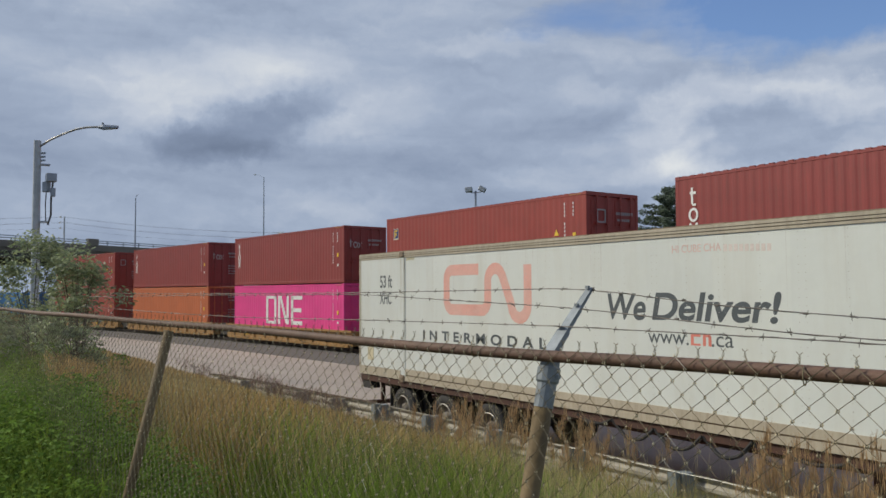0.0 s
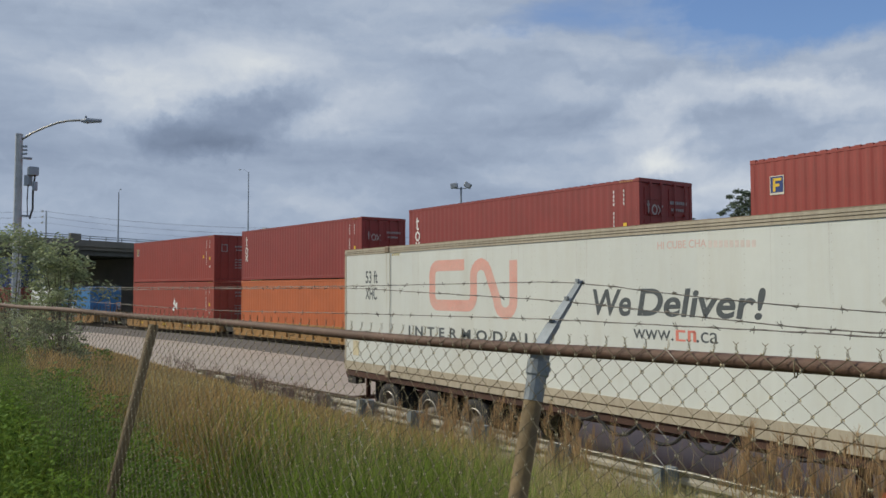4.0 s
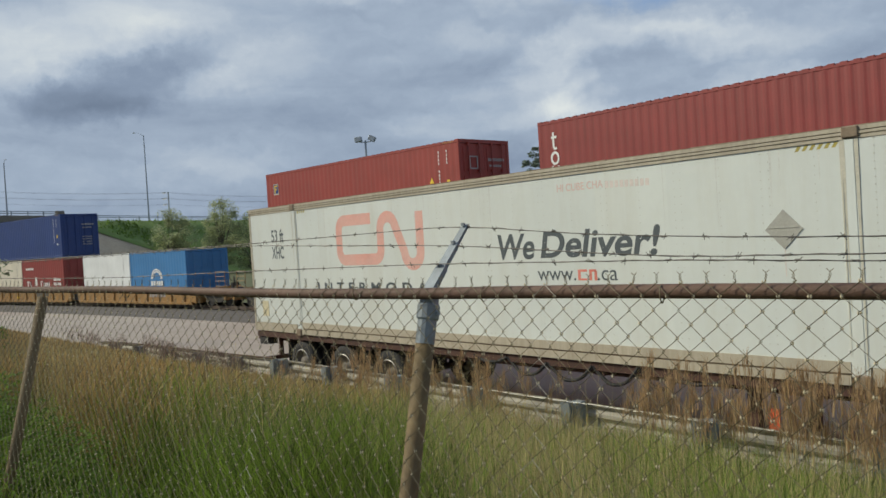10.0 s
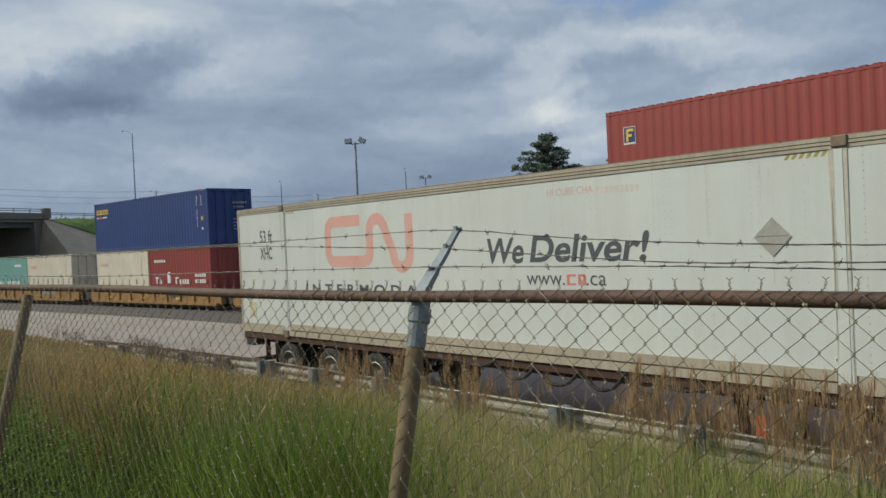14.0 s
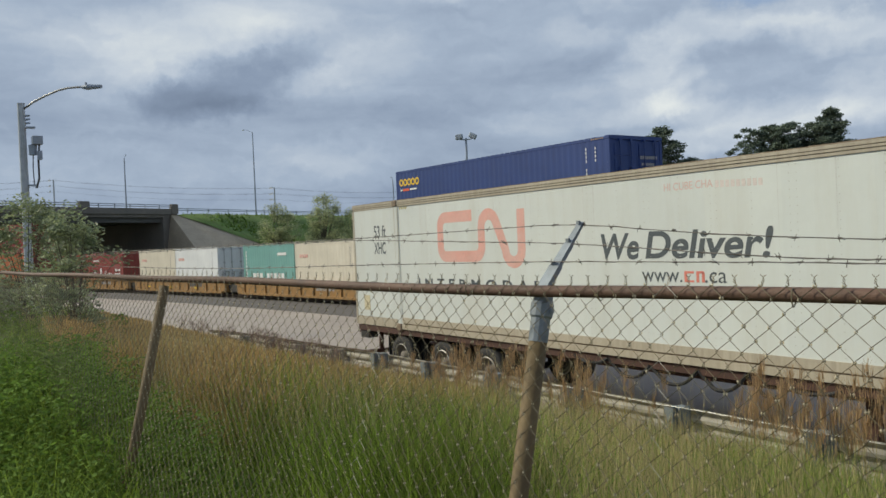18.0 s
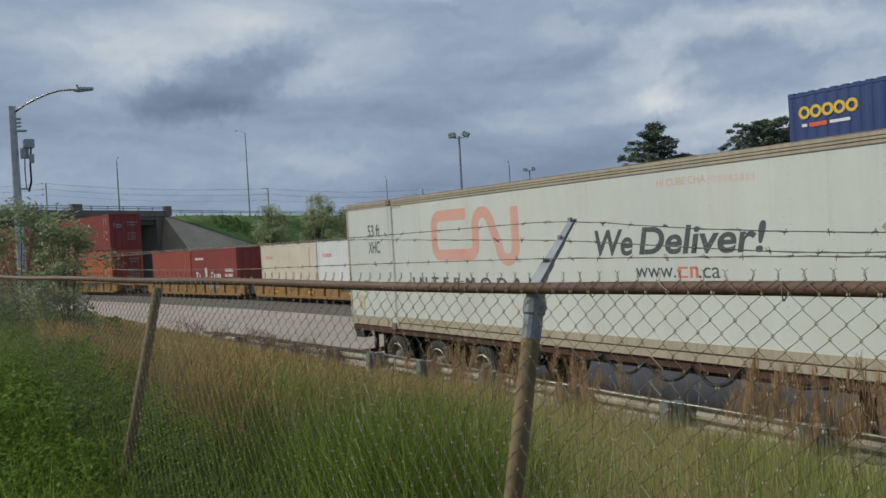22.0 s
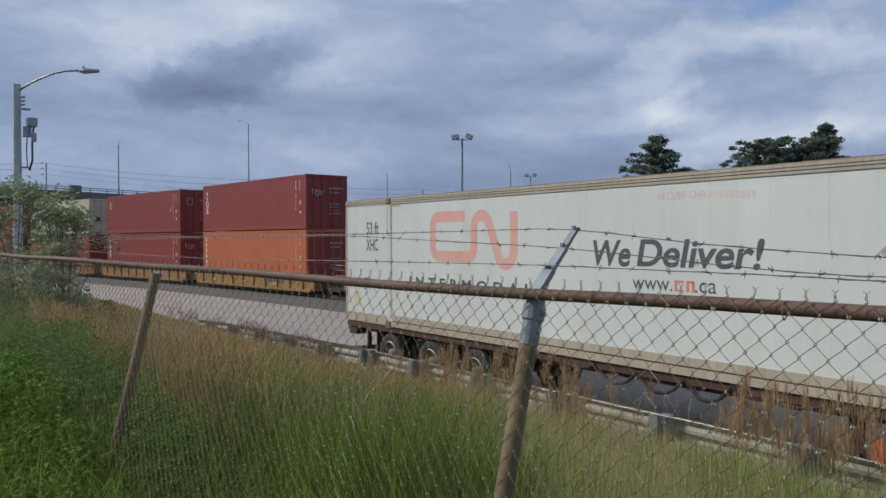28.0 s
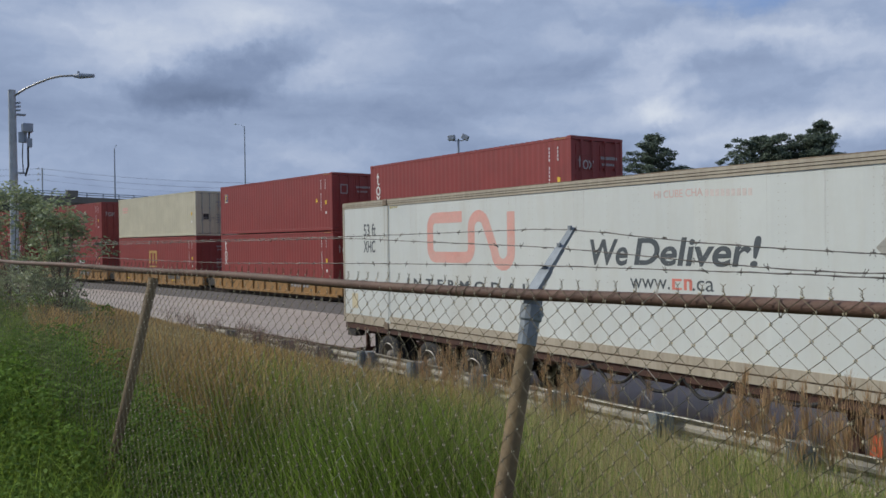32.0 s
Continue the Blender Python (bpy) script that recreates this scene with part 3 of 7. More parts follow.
def freight_box(length, height, mat, label, style, group):
    d = box_meshes(length, height)
    c = thing("shipping_container", label, "shipping container", group)
    turn = pose(length, WIDTH, 0, 0, 0, 180)
    for m in (None, turn):
        for n in ("side_wall", "top_rail", "bottom_rail"):
            shared(n, d[n], mat, c, m)
    for n in ("roof", "front_wall"):
        shared(n, d[n], mat, c)
    shared("floor_frame", d["floor_frame"], None, c)
    for x, y, rz in ((0, 0, 0), (length, 0, 90), (length, WIDTH, 180), (0, WIDTH, 270)):
        shared("corner_post", d["corner_post"], mat, c, pose(x, y, 0, 0, 0, rz))
    for z in (0.0, height - 0.118):
        for x, y, rz in ((0, 0, 0), (length, WIDTH, 180)):
            shared("corner_casting", d["corner_casting"], mat, c, pose(x, y, z, 0, 0, rz))
        for x, y in ((length - 0.172, 0), (0, WIDTH - 0.154)):
            shared("corner_casting", d["corner_casting"], mat, c, pose(x, y, z))
        shared("end_header", d["end_header"], mat, c, pose(length, 0, z))
    for k, y in enumerate((0.115, WIDTH / 2 + 0.004)):
        # orange boxes get maroon doors: the end's shade put into the colour
        leaf = shared("door", d["door"], M_MAROON if mat == M_ORANGE else mat, c, pose(length - 0.02, y, 0.14))
        for yy in (0.30, 0.80):
            shared("locking_rod", d["locking_rod"], M_GREYROD if mat in (M_CREAM, M_KHAKI, M_WHITEBOX) else mat, leaf, pose(0.02, yy, -0.04))
    L, H = length, height
    if length > 10:
        ids = code_column(L - 1.02, H - 0.30, 4) + code_column(L - 1.02, H - 0.95, 7) + code_column(L - 0.62, H - 0.30, 4)
        if style != "cream":
            flat_marks(ids, M_WHITEMARK, c, "code_marking", "column of small white code marks")
        flat_marks([(L - 0.63, L - 0.50, H - 1.49, H - 1.30)], M_YELLOWMARK, c, "warning_label", "yellow label")
        flat_marks([(L - 0.61, L - 0.50, H - 1.94, H - 1.82)], M_WHITEMARK, c, "small_label")
        door_marks([(1.35 + 0.1 * k, 1.42 + 0.1 * k, H - 0.72, H - 0.62) for k in range(8)] +
                   [(1.40 + 0.1 * k, 1.47 + 0.1 * k, H - 0.92, H - 0.84) for k in range(6)] +
                   [(1.35 + 0.06 * k, 1.39 + 0.06 * k, H - 1.5 - 0.16 * j, H - 1.43 - 0.16 * j) for k in range(12) for j in range(4)], L,
                   M_GREYMARK, c, "rows of small pale marks")
        tagged(part("hazard_tape", boxes(*[(L - 0.75 + 0.09 * k, L - 0.71 + 0.09 * k, -0.006, 0.0, H - 0.085, H - 0.045) for k in range(6)]), M_DULLYELLOW, c), kind="stuff")
    if style == "stack":
        side = lambda a, b: (a, -0.004, b)
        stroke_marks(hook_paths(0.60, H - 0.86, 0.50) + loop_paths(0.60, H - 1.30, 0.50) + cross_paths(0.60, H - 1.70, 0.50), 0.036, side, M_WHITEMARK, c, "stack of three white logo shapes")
        end = lambda a, b: (L + 0.03, a, b)
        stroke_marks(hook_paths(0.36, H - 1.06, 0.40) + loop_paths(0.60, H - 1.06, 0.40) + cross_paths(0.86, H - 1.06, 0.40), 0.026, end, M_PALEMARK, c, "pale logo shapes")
    elif style == "square":
        flat_marks([(0.57, 0.96, H - 0.94, H - 0.47)], M_CREAM, c, "logo", "small square logo with a pale frame")
        part("logo_field", boxes((0.59, 0.94, -0.008, 0.0, H - 0.885, H - 0.49)), M_BLUE, c)
        part("logo_bar", boxes((0.66, 0.90, -0.012, -0.004, H - 0.60, H - 0.53), (0.66, 0.84, -0.012, -0.004, H - 0.74, H - 0.67), (0.66, 0.73, -0.012, -0.004, H - 0.86, H - 0.53)), M_YELLOWMARK, c)
        tri = bmesh.new()
        add_poly(tri, [(L - 1.51, -0.005, H - 1.36), (L - 1.28, -0.005, H - 1.36), (L - 1.395, -0.005, H - 1.15)])
        part("warning_triangle", tri, M_YELLOWMARK, c)
        door_marks([(0.45, 0.85, H - 1.0, H - 0.95), (0.45, 0.85, H - 0.6, H - 0.55), (0.45, 0.50, H - 1.0, H - 0.55), (0.80, 0.85, H - 1.0, H - 0.55)], L, M_GREYMARK, c)
    elif style == "pink":
        z0, z1 = 0.66, 2.16
        w = 0.15
        xa, xb, xc = 4.1, 5.5, 6.95
        flat_marks([(xa, xa + 1.2, z0, z0 + w), (xa, xa + 1.2, z1 - w, z1), (xa, xa + w * 1.6, z0, z1), (xa + 1.2 - w * 1.6, xa + 1.2, z0, z1),
                    (xb, xb + w * 1.6, z0, z1), (xb + 1.2 - w * 1.6, xb + 1.2, z0, z1), *[(xb + 0.2 + 0.1 * k, xb + 0.42 + 0.1 * k, z1 - 0.2 * k - 0.24, z1 - 0.2 * k) for k in range(7)],
                    (xc, xc + w * 1.6, z0, z1), (xc, xc + 1.2, z0, z0 + w * 1.3), (xc, xc + 1.2, z1 - w * 1.3, z1), (xc, xc + 1.1, 1.32, 1.52)],
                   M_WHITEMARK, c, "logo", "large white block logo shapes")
    elif style == "column":
        flat_marks(code_column(0.42, H - 0.35, 6, 0.33, 0.11, 0.22), M_WHITEMARK, c, "logo", "column of white logo shapes")
    elif style == "bird":
        bm = bmesh.new()
        for tri3 in (((6.55, 1.35), (6.95, 1.15), (6.80, 1.75)), ((6.80, 1.30), (7.15, 0.95), (7.20, 1.50)), ((6.45, 1.0), (6.75, 0.85), (6.85, 1.25))):
            add_poly(bm, [(x, -0.004, z) for x, z in tri3])
        part("emblem", bm, M_WHITEMARK, c, "white winged emblem")
    elif style == "navy":
        side = lambda a, b: (a, -0.004, b)
        ring = lambda cx: [(cx + 0.115 * math.cos(radians(q)), H - 0.50 + 0.12 * math.sin(radians(q))) for q in range(0, 390, 30)]
        stroke_marks([ring(0.42 + 0.295 * k) for k in range(5)], 0.036, side, M_YELLOWMARK, c, "row of rounded yellow logo shapes")
        flat_marks([(0.34, 0.48, H - 0.84, H - 0.77), (1.05, 1.55, H - 0.84, H - 0.77)], M_WHITEMARK, c, "logo_bar")
        flat_marks([(0.54, 0.98, H - 0.86, H - 0.76)], M_ORANGEMARK, c, "logo_bar")
    elif style == "cream":
        flat_marks([(0.75 + 0.24 * k, 0.93 + 0.24 * k, H - 0.86, H - 0.62) for k in range(4)] + [(0.8, 1.6, H - 1.0, H - 0.93)], M_REDINK, c, "logo", "small red logo blocks")
        part("door_placard", boxes((L + 0.024, L + 0.034, 0.5, 0.85, 1.0, 1.35)), M_DARKSTEEL, c)
    elif style == "yellow_m":
        flat_marks([(5.2, 5.42, 1.0, 1.85), (5.42, 6.2, 1.68, 1.85), (5.72, 5.9, 1.0, 1.75), (6.2, 6.42, 1.0, 1.85), (5.2, 6.4, 0.74, 0.84)], M_DULLYELLOW, c, "logo", "dull yellow block logo")
    elif style == "bars_low":
        flat_marks([(8.0, 8.6, 0.9, 1.15), (8.7, 9.0, 0.9, 1.15), (8.9, 9.6, 0.62, 0.74), (4.4, 4.9, 0.65, 0.95)], M_WHITEMARK, c, "code_marking")
    elif style == "wave20":
        pts = [(1.95 + 0.62 * math.cos(a), 1.25 + 0.55 * math.sin(a)) for a in [math.pi * k / 10 for k in range(11)]]
        bm = bmesh.new()
        for off in (0.0, 0.2):
            for (xa, za), (xb, zb) in zip(pts, pts[1:]):
                k0, k1 = 1 - off, 0.86 - off
                cx, cz = 2.95, 1.05
                q = [(cx + (p[0] - 1.95) * f, cz + (p[1] - 1.25) * f) for p, f in (((xa, za), k0), ((xb, zb), k0), ((xb, zb), k1), ((xa, za), k1))]
                add_poly(bm, [(x, -0.004, z) for x, z in q])
        part("emblem", bm, M_WHITEMARK, c, "white arched emblem")
        flat_marks([(2.30 + 0.27 * k, 2.50 + 0.27 * k, 0.70, 0.94) for k in range(5)], M_WHITEMARK, c, "logo", "row of white blocks")
    elif style == "marks20":
        flat_marks([(0.75, 0.85, 0.75, 1.02), (0.66, 0.98, 1.02, 1.10), (1.08, 1.14, 0.75, 1.08), (1.22, 1.30, 0.75, 0.98), (1.9, 2.2, 0.80, 1.35), (2.7, 2.82, 0.75, 1.1), (2.7, 3.0, 1.02, 1.1)] +
                   [(3.1 + 0.24 * k, 3.26 + 0.24 * k, 0.75, 0.98) for k in range(4)] + [(4.6 + 0.2 * k, 4.74 + 0.2 * k, 0.80 + 0.3 * j, 0.98 + 0.3 * j) for k in range(5) for j in range(2)] +
                   [(0.6 + 0.2 * k, 0.74 + 0.2 * k, 1.85, 1.98) for k in range(6)], M_WHITEMARK, c, "code_marking", "white marks that cannot be read")
    elif style == "red20":
        flat_marks([(0.5 + 0.22 * k, 0.66 + 0.22 * k, 1.75, 1.92) for k in range(4)], M_REDINK, c, "logo", "small faded red marks")
        flat_marks(code_column(5.3, 2.2, 8), M_GREYMARK, c, "code_marking")
    elif style == "teal20":
        flat_marks([(1.2 + 0.42 * k, 1.5 + 0.42 * k, 0.55, 0.95) for k in range(9) if k != 3], M_WHITEMARK, c, "logo", "row of large white blocks")
        flat_marks(code_column(0.35, 2.2, 8, 0.2, 0.1, 0.13) + [(4.2, 5.2, 1.9, 2.05)], M_WHITEMARK, c, "code_marking")
    elif style == "plain20":
        flat_marks(code_column(5.3, 2.25, 7), M_GREYMARK, c, "code_marking")
    return c


M_GREYROD = material("grey_rod_steel", (0.32, 0.33, 0.33), rough=0.5, metal=0.3, vary=0.2, scale=6)
M_GREYMARK = material("pale_grey_marking", (0.33, 0.32, 0.32), rough=0.5, vary=0.1, bump=0)
# duller than the white of the side logos
M_PALEMARK = material("dull_white_marking", (0.42, 0.40, 0.39), rough=0.5, vary=0.15, bump=0)
M_DULLYELLOW = material("dull_yellow_marking", (0.48, 0.30, 0.10), rough=0.5, vary=0.15, bump=0)

# ---------------------------------------------------------------- well cars
WELL_FLOOR = 0.77
CAR_CACHE = {}
WHEELS = []


def sill_bm():
    bm = bmesh.new()
    add_box(bm, -0.85, 13.05, 0.0, 0.035, 0.66, 1.28)
    add_box(bm, -0.85, 13.05, -0.09, 0.06, 1.26, 1.35)
    add_box(bm, -0.55, 12.75, -0.09, 0.06, 0.56, 0.68)
    for k in range(10):
        x = 0.2 + 1.31 * k
        add_box(bm, x, x + 0.03, -0.07, 0.0, 0.68, 1.26)
    return bm


def wheel_bm():
    bm = bmesh.new()
    add_tube(bm, [(0, -0.07, 0), (0, 0.07, 0)], 0.42, 20)
    add_tube(bm, [(0, 0.07, 0), (0, 0.10, 0)], 0.455, 20)
    return bm


def bogie_frame_bm():
    bm = bmesh.new()
    pts = [(-1.15, 0.62), (-1.0, 0.72), (-0.35, 0.74), (0.35, 0.74), (1.0, 0.72), (1.15, 0.62), (0.75, 0.50), (0.42, 0.34), (-0.42, 0.34), (-0.75, 0.50)]
    a = [bm.verts.new((x, -0.06, z)) for x, z in pts]
    b = [bm.verts.new((x, 0.06, z)) for x, z in pts]
    bm.faces.new(a)
    bm.faces.new(b[::-1])
    for k in range(len(pts)):
        bm.faces.new((a[k], a[(k + 1) % len(pts)], b[(k + 1) % len(pts)], b[k]))
    return bm


def car_meshes():
    if not CAR_CACHE:
        CAR_CACHE.update(
            side_sill=to_mesh("side_sill", sill_bm(), M_YELLOW),
            well_floor=to_mesh("well_floor", boxes((-0.4, 12.6, 0.0, WIDTH, WELL_FLOOR - 0.06, WELL_FLOOR + 0.045)), M_DARKSTEEL),
            end_bulkhead=to_mesh("end_bulkhead", boxes((0, 0.14, -0.05, WIDTH + 0.05, 0.62, 1.32), (-0.95, 0.0, 0.45, WIDTH - 0.45, 0.95, 1.18)), M_YELLOW),
            wheel=to_mesh("wheel", wheel_bm(), M_DARKSTEEL),
            bogie_frame=to_mesh("bogie_frame", bogie_frame_bm(), M_DARKSTEEL),
            axle=to_mesh("axle", tube([(0, -0.75, 0), (0, 0.75, 0)], 0.075), M_DARKSTEEL),
            end_deck=to_mesh("end_deck", boxes((-2.7, 0.0, 0.25, WIDTH - 0.25, 1.06, 1.20), (-2.7, -2.58, -0.05, WIDTH + 0.05, 0.80, 1.22), (-2.6, 0.0, -0.05, 0.02, 1.14, 1.22),
                                               (-2.6, 0.0, WIDTH - 0.02, WIDTH + 0.05, 1.14, 1.22), (-2.95, -2.7, 1.0, 1.44, 0.72, 1.0)), M_YELLOW),
            handrail=to_mesh("handrail", handrail_bm(), M_YELLOW),
            coupler=to_mesh("coupler", boxes((-3.35, -2.9, 1.12, 1.32, 0.78, 0.96), (-3.45, -3.2, 1.05, 1.39, 0.75, 1.0)), M_DARKSTEEL),
            brake_wheel=to_mesh("brake_wheel", brake_bm(), M_DARKSTEEL))
    return CAR_CACHE


def handrail_bm():
    bm = bmesh.new()
    add_tube(bm, [(-2.5, 0, 1.2), (-2.5, 0, 2.15), (-1.7, 0, 2.15), (-1.7, 0, 1.2)], 0.02, 6)
    for z in (1.45, 1.7, 1.92):
        add_tube(bm, [(-2.5, 0, z), (-1.7, 0, z)], 0.014, 6)
    return bm


def brake_bm():
    bm = bmesh.new()
    pts = [(-2.3, 1.7 + 0.26 * math.cos(a), 1.9 + 0.26 * math.sin(a)) for a in [2 * math.pi * k / 14 for k in range(15)]]
    add_tube(bm, pts, 0.018, 6)
    add_tube(bm, [(-2.3, 1.7, 1.2), (-2.3, 1.7, 1.9)], 0.03, 6)
    add_box(bm, -2.42, -2.28, 1.52, 1.88, 1.3, 1.6)
    return bm


def well_car(rear_deck, front_deck, stripe):
    d = car_meshes()
    c = thing("well_car", "dirty yellow steel well car of a container train", "rail car", "well cars of the train")
    shared("side_sill", d["side_sill"], None, c, pose(0, -0.06, 0))
    shared("side_sill", d["side_sill"], None, c, pose(12.19, WIDTH + 0.06, 0, 0, 0, 180))
    shared("well_floor", d["well_floor"], None, c)
    shared("end_bulkhead", d["end_bulkhead"], None, c, pose(-0.85, 0, 0))
    shared("end_bulkhead", d["end_bulkhead"], None, c, pose(13.05, WIDTH, 0, 0, 0, 180))
    spots = [-1.75]
    if rear_deck:
        shared("end_deck", d["end_deck"], None, c, pose(-0.85, 0, 0))
        for y in (0.1, WIDTH - 0.1):
            shared("handrail", d["handrail"], None, c, pose(-0.85, y, 0))
        shared("coupler", d["coupler"], None, c, pose(-0.85, 0, 0))
    if front_deck:
        m = pose(13.05, WIDTH, 0, 0, 0, 180)
        for n in ("end_deck", "coupler", "brake_wheel"):
            shared(n, d[n], None, c, m)
        for y in (0.1, WIDTH - 0.1):
            shared("handrail", d["handrail"], None, c, m @ pose(0, y, 0))
        spots.append(14.6)
    for x in spots:
        for y in (WIDTH / 2 - 1.0, WIDTH / 2 + 1.0):
            shared("bogie_frame", d["bogie_frame"], None, c, pose(x, y, 0.32))
        for dx in (-0.85, 0.85):
            axle = shared("axle", d["axle"], None, c, pose(x + dx, WIDTH / 2, 0.89))
            for y, r in ((-0.78, 0), (0.78, 180)):
                WHEELS.append((shared("wheel", d["wheel"], None, axle, pose(0, y, 0, 0, 0, r)), y))
    if stripe:
        for x in (1.5, 5.2, 8.9):
            part("reflector", boxes((x, x + 0.45, -0.085, -0.06, 0.80, 0.90)), M_YELLOWMARK, c)
    tagged(part("code_marking", boxes(*[(8.3 + 0.3 * k, 8.5 + 0.3 * k, -0.072, -0.058, 0.92, 1.14) for k in range(6)]), M_INK if stripe else M_GREYMARK, c), kind="stuff")
    return c


# rear end of each slot along the line, from the fourth stack
HC, STD = 2.75, 2.52
SLOTS = [
    (47.57, [("stack", M_MAROON, HC)], [("plain", M_MAROON, HC)]),
    (31.78, [("square", M_RED, HC)], [("plain", M_MAROON, HC)]),
    (15.87, [("stack", M_MAROON, HC)], [("pink", M_PINK, HC)]),
    (0.0, [("stack", M_MAROON, HC)], [("plain", M_ORANGE, HC)]),
    (-15.71, [("square", M_RED, HC)], [("bird", M_BRICKRED, HC)]),
    (-35.7, [], [("plain20", M_WHITEBOX, STD), ("wave20", M_SKYBLUE, STD)]),
    (-50.64, [("navy", M_BLUE, HC)], [("red20", M_CREAM, STD), ("marks20", M_MAROON, STD)]),
    (-66.14, [], [("teal20", M_TEAL, STD), ("red20", M_CREAM, STD)]),
    (-81.73, [], [("red20", M_CREAM, STD), ("red20", M_WHITEBOX, STD)]),
    (-96.93, [], [("plain20", M_BRICKRED, STD), ("marks20", M_MAROON, STD)]),
    (-116.27, [("stack", M_MAROON, HC)], [("column", M_ORANGE, HC)]),
    (-131.77, [("square", M_MAROON, HC)], [("stack", M_MAROON, HC)]),
    (-147.36, [("cream", M_KHAKI, HC)], [("yellow_m", M_MAROON, HC)]),
    (-162.67, [("stack", M_MAROON, HC)], [("bars_low", M_MAROON, HC)]),
    (-178.4, [("square", M_RED, HC)], [("plain", M_MAROON, HC)]),
]
BOX_LABEL = {
    "stack": "corrugated maroon steel container with small white logo shapes", "square": "corrugated rust-red container with a small square logo",
    "plain": "plain corrugated steel container in faded paint", "pink": "bright magenta container with large white block logo",
    "column": "faded orange corrugated container with a column of white shapes", "bird": "brick-red corrugated container with a white winged emblem", "navy": "dark navy corrugated container with a yellow logo",
    "cream": "cream corrugated container with a small red logo", "yellow_m": "maroon container with a dull yellow block logo",
    "bars_low": "maroon corrugated container with small white marks", "plain20": "short corrugated steel container with few marks",
    "wave20": "short mid-blue container with a white arched emblem", "marks20": "short maroon container with rows of white marks",
    "red20": "short cream container with faded small red marks", "teal20": "short teal container with a row of white blocks"}
PLAIN_LABEL = {"magenta_paint": "magenta", "orange_paint": "plain faded orange corrugated steel container", "maroon_paint": "plain maroon corrugated steel container",
               "white_box_paint": "short white corrugated container in clean paint", "brick_red_paint": "short brick-red corrugated container"}
TRAIN = []


def build_train():
    for i, (offset, upper, lower) in enumerate(SLOTS):
        car = well_car(i in (4, 9, 14), i in (0, 5, 10), i % 2 == 0)
        TRAIN.append((car, offset, 12.19, 0.0, -0.05))
        z = WELL_FLOOR + (0.08 if i >= 10 else 0.0)
        for level in (lower, upper):
            x = 0.0
            for style, mat, height in level:
                length = 12.192 if len(level) == 1 else 6.058
                label = PLAIN_LABEL.get(mat.name, BOX_LABEL[style]) if style in ("plain", "plain20") else BOX_LABEL[style]
                c = freight_box(length, height, mat, label, style, "containers on the train")
                TRAIN.append((c, offset, 12.19, x, z))
                x += 6.13
            z += (level[0][2] + 0.02) if level else 0


def train_pose(t, offset, x, z):
    s = -63.414 + 4.6906 * t - 0.001926 * t * t + offset
    p, _ = track(s)
    q, _ = track(s + 12.19)
    d = (q - p).normalized()
    p = p + d * x
    return pose(p.x, p.y, z, 0, 0, math.degrees(math.atan2(d.y, d.x)))


build_train()

# ---------------------------------------------------------------- white 53-foot container on its chassis
TX0, TX1, TY, TZ0, TZ1 = -18.01, -1.86, 9.38, 1.106, 3.983
POST_A, POST_B = -16.03, -3.84


